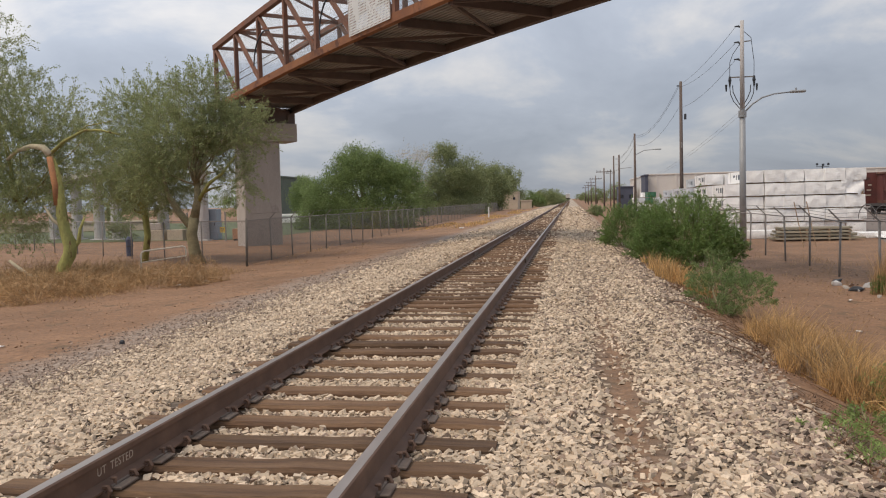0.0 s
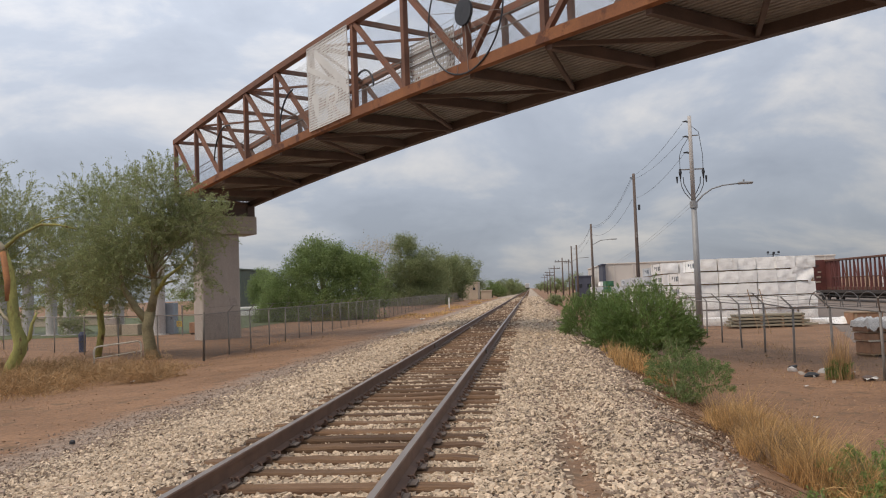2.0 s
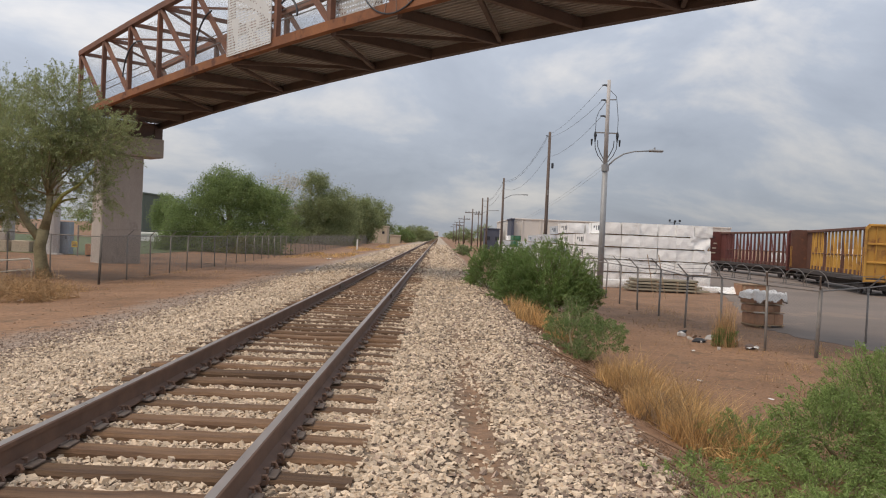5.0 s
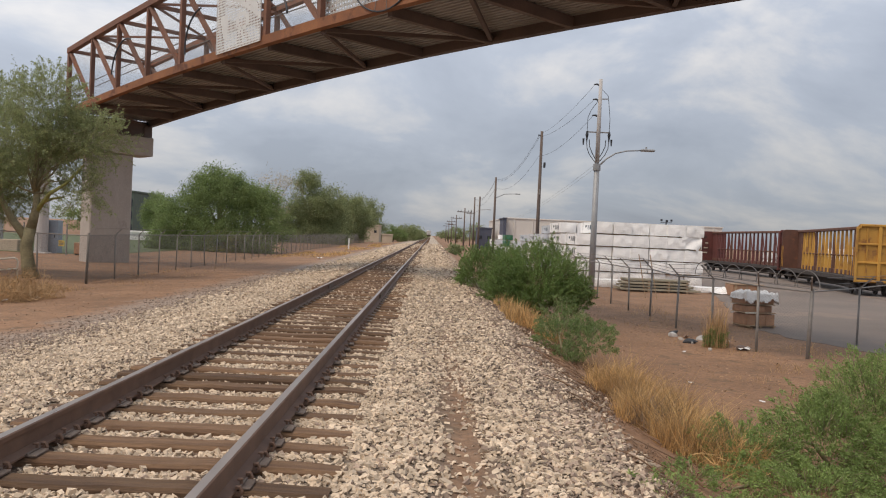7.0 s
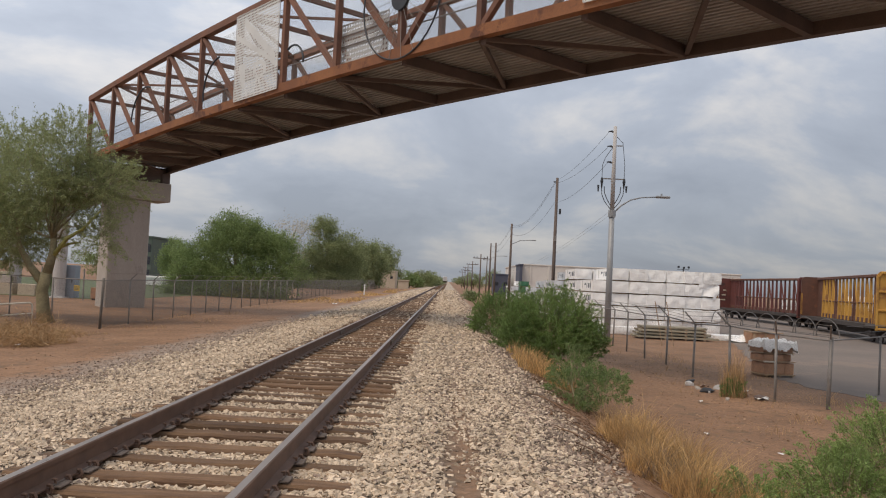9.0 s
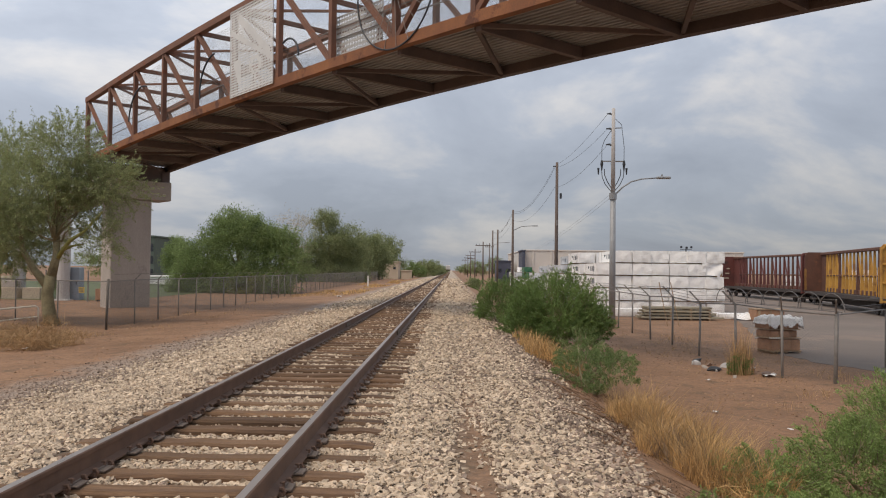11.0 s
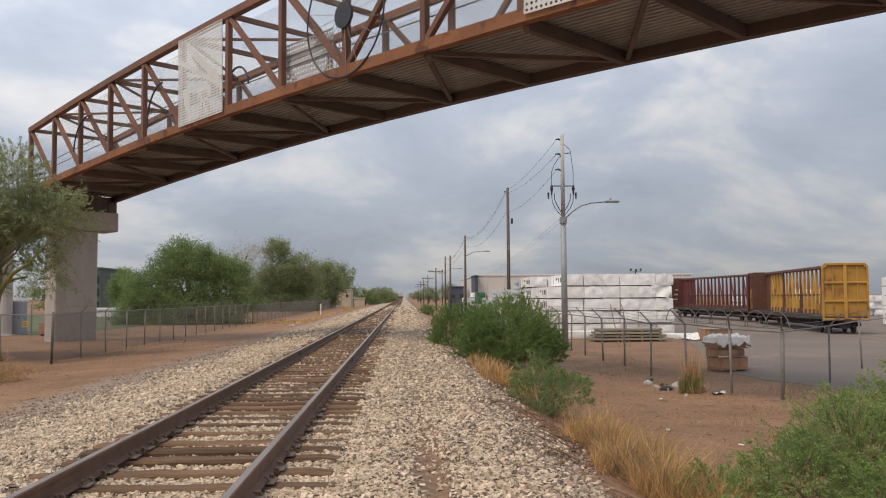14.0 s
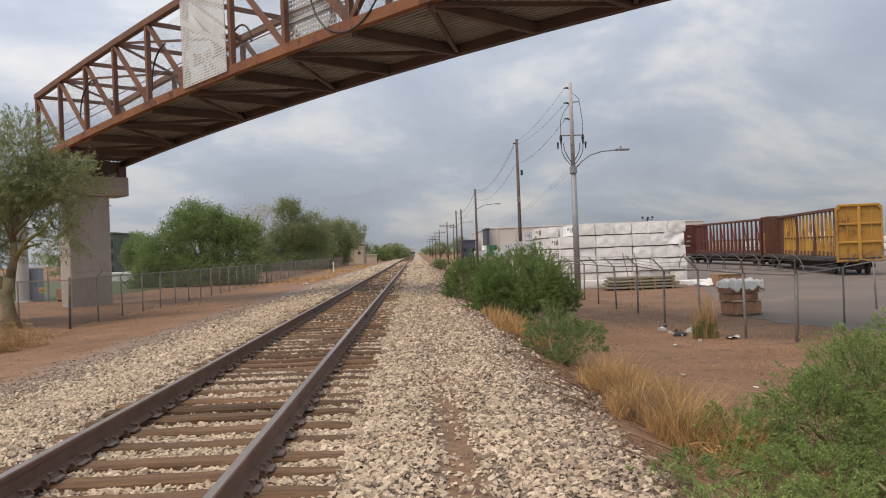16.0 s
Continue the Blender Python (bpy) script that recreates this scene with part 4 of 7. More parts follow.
        return (0.006 < a < 0.02 and not 0.012 < a < 0.016) or abs(v - 0.75 + (u - 0.4) * 0.75) < 0.055 and 0.2 < u < 0.95 or abs(v - 0.52 + (u - 0.5) * 0.5) < 0.03 \
            or (0.08 < u < 0.26 and 0.12 < v < 0.42 and (u - 0.08) > (0.42 - v) * 0.35)

    def art2(u, v):
        return (u - 0.45) ** 2 + (v - 0.55) ** 2 < 0.03 or abs(v - 0.8 + (u - 0.4) * 0.5) < 0.05

    def panel(s, y, w, h, z, keep, pitch=0.11):
        slope = math.degrees(math.atan2(Z(s + 1) - Z(s), BL))
        ob = part("perforated_panel", perforated(w, h, pitch, keep), M_PANEL, br, "white perforated metal panel")
        ob.matrix_local = pose(s * BL + 0.05, y, Z(s) + z) @ Matrix.Shear("XZ", 4, (0, 0)) @ pose(0, 0, 0, 0, -slope, 0)
        return ob

    panel(5, -0.20, BL - 0.15, BH - 0.42, 0.30, art)
    panel(10.05, -0.20, BL * 1.1, BH - 0.25, 0.30, art2, 0.15)
    # dull plate beside the wide panel, and a tan sheet in the next bay
    part("side_plate", Geo().box((11.28 * BL, -0.18, Z(11.28) + 1.3), (0.62, 0.03, 2.1), 0.01), M_DULL, br, "dull grey steel plate")
    tan = panel(11.55, 0.02, BL * 1.2, BH - 0.7, 0.55, lambda u, v: False, 0.2)
    tan.data.materials[0] = M_TANSHEET
    tagged(tan, "tan perforated metal sheet")
    panel(6.92, 0.24, BL * 0.78, 1.5, 0.5, lambda u, v: False, 0.16)
    # big wheels fixed to the truss: rim, hub and spokes
    for s, y, r, z in ((8.02, -0.16, 1.95, 2.05), (9.3, BW - 0.35, 1.35, 1.95)):
        w = part("wheel_sculpture", Geo().tube(ring((0, 0, 0), r, 0.03), 0.028, 6), M_DARK, br, "dark steel bicycle-wheel sculpture", m=pose(s * BL, y, Z(s) + z))
        part("hub", Geo().tube([(0, -0.05, 0), (0, 0.05, 0)], 0.42, 24), M_DARK, w)
        for k in range(20):
            a = radians(18 * k + 4)
            part("spoke", Geo().tube([(0.2 * math.cos(a), 0, 0.2 * math.sin(a)), (r * math.cos(a), 0, r * math.sin(a))], 0.009, 4), M_GALV, w)
    # bent tubes at the foot of some bays
    for s, y, r, a0, a1 in ((0.35, -0.16, 1.1, 20, 150), (2.35, -0.16, 1.7, 70, 175), (4.6, -0.16, 1.5, 95, 190), (6.25, -0.16, 0.75, 0, 120), (3.2, BW - 0.3, 1.2, 20, 200)):
        part("bent_tube", Geo().tube(ring((s * BL, y, Z(s) + 1.0), r, 0.04, 18, a0, a1), 0.04, 6), M_DARK, br)
    # bearing blocks at both ends
    for s in (0.12, 15.88):
        for y in (0.3, BW - 0.3):
            part("bearing", Geo().box((s * BL, y, Z(0) - 0.34), (0.5, 0.5, 0.68), 0.03), M_RUST_DK_SHADE, br)
        part("end_diaphragm", Geo().box((s * BL, BW / 2, Z(0) - 0.22), (0.3, BW - 0.9, 0.82), 0.02), M_RUST_DK_SHADE, br)
    return br


build_bridge()


def bridge_pier(s, label):
    """A concrete column and cap under one end of the bridge."""
    d = Vector((math.cos(radians(BTURN)), math.sin(radians(BTURN)), 0))
    w = Vector((-d.y, d.x, 0))
    p = Vector((BX, BY, 0)) + d * (s * BL) + w * (BW / 2)
    top = camber(0) - 0.68
    p.x -= 0.14
    pier = thing("bridge_pier", Matrix.Translation((p.x, p.y, -1.0)) @ pose(0, 0, 0, 0, 0, BTURN), label, "bridge pier", "piers of the footbridge")
    g = Geo().box((0, 0, (top - 1.1 + 1.0) / 2 - 0.15), (1.55, 2.35, top - 1.1 + 1.3), 0.06)
    part("column", g, M_CONC, pier)
    part("pier_cap", Geo().box((0, 0, top - 0.55 + 1.0), (1.9, 4.55, 1.1), 0.04), M_CONC, pier)
    return pier


bridge_pier(0.10, "tall grey concrete pier carrying the end of the footbridge")
bridge_pier(15.9, "tall grey concrete pier carrying the end of the footbridge")

# ---- fences ----


def along(path, step):
    """Points every step metres on a polyline, with the direction."""
    out = []
    for (x0, y0), (x1, y1) in zip(path, path[1:]):
        d = math.hypot(x1 - x0, y1 - y0)
        n = max(1, round(d / step))
        out += [(x0 + (x1 - x0) * i / n, y0 + (y1 - y0) * i / n, (x1 - x0) / d, (y1 - y0) / d) for i in range(n)]
    (x0, y0), (x1, y1) = path[-2:]
    d = math.hypot(x1 - x0, y1 - y0)
    return out + [(x1, y1, (x1 - x0) / d, (y1 - y0) / d)]


def link_wires(pts, h, pitch, w):
    """Crossing slanted wires between successive posts, as slim flat strips."""
    V, F = [], []
    for (x0, y0, dx, dy), (x1, y1, _, _) in zip(pts, pts[1:]):
        z0, z1 = lie(x0, y0), lie(x1, y1)
        L = math.hypot(x1 - x0, y1 - y0)
        for sgn in (1, -1):
            a = np.arange(-h, L, pitch)
            for s in a:
                u0, u1 = (s, s + h)
                b0, b1 = 0.0, h
                if u0 < 0:
                    b0, u0 = -u0, 0.0
                if u1 > L:
                    b1, u1 = h - (u1 - L), L
                if b1 - b0 < 0.02:
                    continue
                if sgn < 0:
                    b0, b1 = h - b0, h - b1
                k = len(V)
                for u, b in ((u0, b0), (u1, b1)):
                    f = u / L
                    x, y, z = x0 + (x1 - x0) * f, y0 + (y1 - y0) * f, z0 + (z1 - z0) * f + 0.04 + b
                    V += [(x - dx * w, y - dy * w, z), (x + dx * w, y + dy * w, z)]
                F.append((k, k + 1, k + 3, k + 2))
    return np.array(V), np.array(F)


def chain_fence(path, h, step, label, arm=0.0, lean=1, barbs=0, pitch=0.075, wire=0.0026, thick=0.03, fabric=True, drop=0.0):
    pts = along(path, step)
    f = thing("chain_link_fence", pose(0, 0, 0), label, "fence", "fences beside the track")
    for i, (x, y, dx, dy) in enumerate(pts):
        z = lie(x, y)
        r = thick * (1.6 if i in (0,) else 1.0)
        post = part("fence_post", Geo().tube([(0, 0, -0.3), (0, 0, h + (0.1 if i == 0 else 0.0))], r, 8), M_GALV, f, smooth=True, m=pose(x, y, z, 1.3 * math.sin(i * 2.3), 1.3 * math.cos(i * 1.7)))
        if arm and i:
            ax, ay = dy * lean, -dx * lean
            part("barb_arm", Geo().bar((0, 0, h), (ax * arm, ay * arm, h + arm), 0.035, 0.035), M_GALV, post)
    rail = [(x, y, lie(x, y) + h) for x, y, _, _ in pts]
    part("top_rail", Geo().tube(rail, 0.02, 6), M_GALV, f)
    for b in range(barbs):
        k = (b + 1) / barbs * arm
        part("barbed_wire", Geo().tube([(x + dy * lean * k, y - dx * lean * k, lie(x, y) + h + k) for x, y, dx, dy in pts], 0.006, 4), M_WIRE, f)
    if fabric:
        v, q = link_wires(pts, h - 0.05, pitch, wire)
        ob = part("wire_mesh", fast_mesh("wire_mesh", v, q, M_WIRE), M_WIRE, f, "galvanised chain-link wire")
        ob["kind"] = "stuff"
    return f


chain_fence([(-10.72, 31.4), (-12.1, 78.9)], 1.79, 3.05, "grey chain-link fence with angled barb arms beside the dirt verge", arm=0.26, lean=1, barbs=1, pitch=0.085, wire=0.009)
chain_fence([(-12.1, 79.0), (-14.1, 198)], 1.79, 3.05, "grey chain-link fence running on along the track", arm=0.26, lean=1, pitch=0.16, wire=0.028)
chain_fence([(-10.72, 31.4), (-28.0, 45.0), (-45, 58)], 1.79, 3.4, "grey chain-link fence turning away behind the trees", pitch=0.085, wire=0.0038)
RFP = [(9.6, 70), (9.47, 35), (9.62, 26.3), (10.05, 21.0), (11.1, 20.5)]
east = chain_fence(RFP, 1.62, 3.0, "sagging chain-link fence with barb arms round the lumber yard", arm=0.36, lean=1, barbs=3, pitch=0.075, wire=0.0014, thick=0.033)

chain_fence([(11.1, 20.5), (14.1, 24.0), (17.4, 28.2), (26, 38)], 1.62, 6.0, "chain-link fence turning off along the yard edge", arm=0.36, lean=1, barbs=2, pitch=0.09, wire=0.0014, thick=0.03)


def razor_coil():
    """Loops of razor wire on top of the yard fence."""
    c = thing("razor_wire_coil", pose(0, 0, 0), "rusty razor wire coil looped along the fence top", "razor wire")
    pts = []
    for k in range(7):
        x, y = 10.75 + k * 0.12, 27.4 - k * 0.98
        z = lie(x, y) + 1.66
        g = Geo().tube([(x + 0.1 * math.cos(a), y - 0.55 * math.cos(a) * 0.9, z + 0.44 * math.sin(a)) for a in np.linspace(0, math.pi, 15)], 0.014, 5)
        part("wire_loop", g, M_GALV, c)
    part("carrier_wire", Geo().tube([(10.72, 27.9, lie(10.7, 27.9) + 1.66), (11.5, 21.0, lie(11.5, 21.0) + 1.66)], 0.008, 4), M_WIRE, c)


razor_coil()

# ---- trees and shrubs ----


def crown_mesh(name, seed, blobs, length, width, spread, mat, droop=0.0, hollow=0.5, spray=0.0):
    v, f = leaves(np.random.default_rng(seed), blobs, length, width, spread, droop, hollow, spray)
    return fast_mesh(name, v, f, mat)


def bend(a, b, n, amp, seed):
    r = random.Random(seed)
    a, b = Vector(a), Vector(b)
    return [a.lerp(b, i / n) + (Vector((r.uniform(-amp, amp), r.uniform(-amp, amp), r.uniform(-amp, amp))) if 0 < i < n else Vector()) for i in range(n + 1)]


def plant(name, at, label, category, seed, blobs, leaf, mat, bark=None, trunk=None, limbs=(), droop=0.0, hollow=0.5, spread=0.3, group="", spray=0.8, twigs=None):
    """A tree or shrub: trunk, limbs and a crown of small leaves. Places are relative to the foot."""
    t = thing(name, pose(*at), label, category, group)
    if trunk:
        part("trunk", Geo().tube(trunk[0], trunk[1], 10), bark or M_BARK, t, smooth=True)
    for pts, r0, r1, m in limbs:
        part("limb", Geo().tube(pts, r0, 7, r1), m or bark or M_BARK, t, smooth=True)
    if twigs:
        # crown of leafy twigs: (kind, leaflets a twig, scatter, arch)
        rng = np.random.default_rng(seed)
        a, b = twigs[0](rng)
        (v, f), (sv, sf) = sprays(rng, a, b, twigs[1], leaf[0], leaf[1], twigs[2], twigs[3])
        part("crown", fast_mesh("crown", v, f, mat), mat, t)
        ob = part("twig_stuff", fast_mesh("twig_stuff", sv, sf, bark or M_BARK), bark or M_BARK, t)
        ob["kind"] = "stuff"
        return t
    part("crown", crown_mesh("crown", seed, blobs, leaf[0], leaf[1], spread, mat, droop, hollow, spray), mat, t)
    return t


def auto_limbs(fork, blobs, seed, r=0.07, k=7):
    rg = random.Random(seed)
    out = []
    for i in range(k):
        b = blobs[i % len(blobs)]
        e = (b[0] + rg.uniform(-0.7, 0.7) * b[3], b[1] + rg.uniform(-0.7, 0.7) * b[4], b[2] + rg.uniform(-0.3, 0.8) * b[5])
        out.append((bend(fork, e, 5, 0.16, seed + i), r * rg.uniform(0.7, 1.1), 0.012, None))
    return out


# palo verde with a broken, stripped trunk
feather = lambda lobes: (lambda rng: crown_twigs(rng, lobes, (0.5, 1.15), (0.05, 0.9), 0.32, 0.5))
PA = (-13.95, 24.3, -0.87)
ba = [(-2.6, 0.9, 2.1, 1.4, 1.2, 0.8, 150), (-1.0, 1.3, 5.3, 1.2, 1.1, 0.9, 130), (-3.7, 1.3, 6.3, 1.9, 1.7, 1.9, 465), (-2.2, 1.0, 4.4, 1.7, 1.4, 1.7, 465), (-0.5, 1.6, 4.3, 1.3, 1.2, 1.2, 232), (-4.0, 1.8, 8.2, 1.5, 1.2, 1.2, 170),
      (-4.0, 1.6, 3.3, 1.7, 1.5, 1.6, 403), (-2.0, 1.5, 6.2, 1.0, 1.0, 0.9, 69), (-1.6, 1.0, 2.7, 1.5, 1.3, 0.9, 232)]
plant("palo_verde_tree", PA, "palo verde with a broken yellow-green trunk and feathery crown", "tree", 11, ba, (0.085, 0.028), M_LEAF_PV, M_BARK_Y,
      ([(-0.12, 0, -0.05), (-0.04, 0, 0.25), (0.05, 0, 0.6), (0.32, 0, 1.05), (0.36, 0.02, 1.35), (0.2, 0.02, 1.75), (0.12, 0, 2.3), (0.1, 0, 2.9), (0.0, 0.05, 3.5), (-0.25, 0.12, 4.2)],
       [0.31, 0.23, 0.19, 0.20, 0.22, 0.17, 0.17, 0.14, 0.13, 0.10]),
      [([(-0.21, 0.1, 4.17), (-0.5, 0.14, 4.42), (-0.9, 0.2, 4.48), (-1.5, 0.3, 4.36), (-2.0, 0.5, 4.1)], 0.12, 0.05, M_BARK_W),
       ([(-0.23, 0.1, 4.2), (0.2, 0.2, 4.6), (0.85, 0.3, 4.92), (1.35, 0.35, 4.9), (1.95, 0.4, 4.75)], 0.06, 0.025, M_BARK_Y),
       ([(0.5, 0.25, 4.75), (0.9, 0.35, 5.05), (1.6, 0.6, 5.2)], 0.035, 0.015, M_BARK_Y),
       ([(0.04, -0.05, 2.6), (0.02, -0.08, 3.2), (-0.18, -0.02, 4.1)], 0.12, 0.09, M_BARK_O),
       ([(0.3, 0, 1.15), (0.6, 0.08, 1.45), (0.66, 0.1, 1.85), (0.8, 0.15, 2.2)], 0.09, 0.03, None),
       ([(0.1, 0.05, 1.9), (-0.25, 0.1, 2.15), (-0.6, 0.2, 2.6)], 0.07, 0.025, M_BARK_W),
       ([(-0.15, -0.1, 0.05), (-0.7, -0.25, 0.3), (-1.15, -0.3, 0.62), (-1.5, -0.35, 0.92)], 0.075, 0.045, M_BARK_W), ([(-0.1, -0.2, 0.05), (-0.5, -0.6, 0.22), (-0.9, -0.7, 0.1)], 0.05, 0.025, M_BARK_W),
       ([(-0.2, -0.2, 0.1), (-0.55, -0.4, 0.4), (-0.75, -0.5, 0.35), (-1.2, -0.9, 0.12)], 0.04, 0.02, M_BARK_W)]
      + auto_limbs((-1.9, 0.9, 2.6), [q + (0,) for q in ba], 40, 0.05, 9), twigs=(feather(ba), 36, 0.06, 0.10))
# its neighbour behind
bb = [(-1.3, 0.1, 3.1, 1.6, 1.3, 0.9, 230), (0.9, 0, 2.9, 1.6, 1.2, 0.8, 200), (-2.3, -0.4, 5.0, 1.5, 1.4, 1.8, 232), (0.5, 0.2, 5.6, 1.8, 1.6, 2.1, 465), (1.0, 0, 3.6, 1.9, 1.5, 1.2, 387), (-1.0, 0.4, 4.2, 1.7, 1.4, 1.7, 356), (-0.6, 0.2, 6.7, 1.5, 1.3, 1.4, 232), (0.9, 0.3, 7.3, 1.2, 1.1, 1.0, 139)]
plant("palo_verde_tree", (-17.5, 36.0, -0.87), "feathery palo verde with hanging pale green foliage", "tree", 12, bb, (0.095, 0.032), M_LEAF_PV, M_BARK_Y,
      ([(0, 0, 0), (0.2, 0, 1.2), (0.1, 0, 2.4), (0.3, 0, 4.0)], 0.15, ), auto_limbs((0.1, 0, 2.2), [q + (0,) for q in bb], 60, 0.06, 9), twigs=(feather(bb), 34, 0.065, 0.10))
# the forked one before the pier
bc = [(0.5, 0.2, 6.9, 1.4, 1.4, 1.5, 341), (2.0, 0.4, 5.6, 1.6, 1.4, 1.0, 387), (-0.9, 0.2, 5.3, 1.6, 1.5, 1.7, 418), (2.0, 0.2, 3.5, 0.75, 0.8, 0.75, 139), (-2.0, 0.1, 3.9, 1.4, 1.2, 1.2, 310), (0.4, 0.6, 4.6, 1.2, 1.3, 1.0, 170), (0.9, 0.2, 5.6, 1.4, 1.3, 1.2, 263)]
plant("palo_verde_tree", (-14.02, 33.7, -0.87), "forked palo verde with dense green feathery crown", "tree", 13, bc, (0.09, 0.031), M_LEAF_PV, M_BARK,
      ([(0.2, 0, 0), (0.05, 0, 0.6), (-0.05, 0, 1.3), (0.1, 0, 2.0)], [0.34, 0.25, 0.23, 0.22]),
      [([(0.05, 0, 1.5), (-0.6, 0.1, 2.2), (-1.2, 0.2, 3.1), (-1.3, 0.2, 4.2)], 0.19, 0.06, None), ([(0.1, 0, 1.9), (0.3, 0, 2.8), (0.2, 0.2, 3.8), (0.6, 0.2, 5.0)], 0.2, 0.06, None),
       ([(0.25, 0, 2.6), (0.9, -0.2, 3.4), (1.5, -0.2, 3.8), (2.1, 0, 4.6)], 0.1, 0.04, M_BARK_Y), ([(0.3, 0, 2.9), (0.8, 0.2, 3.2), (1.3, 0.2, 3.3)], 0.07, 0.03, M_BARK_Y)] + auto_limbs((0.2, 0, 3.4), [q + (0,) for q in bc], 80, 0.06, 9), twigs=(feather(bc), 38, 0.06, 0.10))


def far_tree(x, y, h, blobs, mat, seed, label, leaf=0.3, spread=0.4, trunk=True, k=1.0):
    # k: set farther back by that factor, and grown to suit
    x, y, h, leaf, spread = 1.87 + (x - 1.87) * k, 0.5 + (y - 0.5) * k, h * k - 2.4 * (k - 1), leaf * k, spread * k
    blobs = [(a * k, b * k, c * k - 2.4 * (k - 1), p * k, q * k, r * k, n, int(m * 0.86)) for a, b, c, p, q, r, n, m in blobs]
    return plant("tree", (x, y, -0.87), label, "tree", seed, blobs, (leaf * 0.54, leaf * 0.27), mat, M_BARK,
                 ([(0, 0, 0), (0.1, 0, h * 0.3), (0, 0, h * 0.6)], 0.25, ) if trunk else None, auto_limbs((0, 0, h * 0.3), blobs, seed, 0.1, 6), hollow=0.35, spread=spread, spray=0.45,
                 group="trees behind the fence")


far_tree(-14.0, 63, 6.5, [(0, 0, 3.6, 3.3, 3.0, 2.7, 330, 72), (0.4, 0, 5.5, 1.8, 1.6, 1.15, 90, 72), (3.3, 0, 4.3, 1.7, 1.5, 1.5, 100, 72), (-1.7, 0, 4.6, 1.3, 1.2, 1.0, 60, 72), (2.1, 0, 4.5, 1.6, 1.4, 1.15, 80, 72), (-2.8, -0.3, 2.5, 2.3, 2.2, 2.2, 220, 72), (2.9, -0.2, 2.7, 2.4, 2.3, 2.3, 230, 72), (-0.6, 0, 5.7, 1.2, 1.2, 1.25, 75, 65), (1.2, 0, 5.4, 0.9, 0.9, 0.9, 40, 65), (0.3, -0.2, 4.7, 2.3, 2.0, 1.3, 130, 72), (-4.0, -0.5, 1.2, 1.4, 1.4, 1.1, 95, 72), (0.8, -1.8, 1.4, 3.2, 1.3, 1.4, 190, 72), (-2.4, -1.6, 0.75, 2.2, 1.0, 0.95, 140, 72), (2.6, -1.6, 0.75, 2.2, 1.0, 0.95, 110, 72)],
         M_LEAF_G, 21, "broad bright green tree reaching down to the fence", 0.24, 0.36, k=1.27)
far_tree(-12.2, 58.0, 1.6, [(0, 0, 1.2, 1.6, 0.9, 0.9, 90, 72)], leafm("yellow_green_shrub", (0.36, 0.36, 0.11), (0.28, 0.28, 0.085), 0.35, 0.5), 22, "low yellow-green shrub behind the fence", 0.16, 0.2, trunk=False, k=1.33)
far_tree(-10.6, 86, 8, [(0, 0, 4.4, 2.5, 2.6, 2.7, 220, 72), (1.9, 1, 3.4, 2.4, 2.5, 2.6, 190, 72), (-1.6, 0.4, 3.0, 2.0, 2.2, 2.4, 140, 72), (-0.3, 0, 7.2, 1.5, 1.4, 1.1, 80, 65), (1.5, 0, 5.4, 2.1, 2.0, 1.7, 110, 72), (0.5, -1, 1.5, 3.4, 2, 1.5, 170, 72), (-2.9, -1, 2.0, 1.9, 1.8, 1.8, 120, 72)],
         M_LEAF_O, 23, "tall olive-green tree with a rounded uneven crown", 0.30, 0.42, k=1.75)
far_tree(-8.6, 104, 7, [(0, 0, 3.6, 2.3, 2.4, 2.7, 180, 72), (1.4, 1, 3.6, 2.0, 2.0, 2.5, 130, 72), (-1.5, 0, 4.6, 1.6, 1.7, 1.9, 90, 72), (0.3, 0, 5.2, 1.9, 1.9, 1.6, 80, 72)], M_LEAF_O, 24, "olive-green tree standing behind the fence", 0.34, 0.45, k=1.75)
far_tree(-7.7, 124, 8, [(0, 0, 4.6, 2.3, 2.5, 2.9, 200, 72), (0.8, 0, 2.4, 2.0, 2.2, 2.2, 110, 72)], M_LEAF_O, 25, "dark green tree at the end of the row", 0.36, 0.45, k=1.75)
far_tree(-16.2, 92, 9, [(0.2, 0, 6.6, 1.8, 2.0, 2.2, 38, 40), (2.2, 0, 7.0, 1.5, 1.6, 1.9, 26, 36), (0.4, 0, 4.2, 1.8, 1.6, 1.8, 70, 60)], leafm("thin_yellow_foliage", (0.52, 0.47, 0.35), (0.44, 0.39, 0.28), 0.35, 0.5), 26, "thin half-bare tree with yellowish leaves", 0.26, 0.55, k=1.6)
far_tree(-34.6, 112, 6, [(0, 0, 4.6, 1.7, 2.0, 1.9, 110, 72), (1.6, 0, 3.6, 1.5, 1.5, 1.7, 80, 72), (-1.2, 0, 3.2, 1.2, 1.3, 1.6, 60, 72)], M_LEAF_G, 27, "small green park tree", 0.34, 0.4)
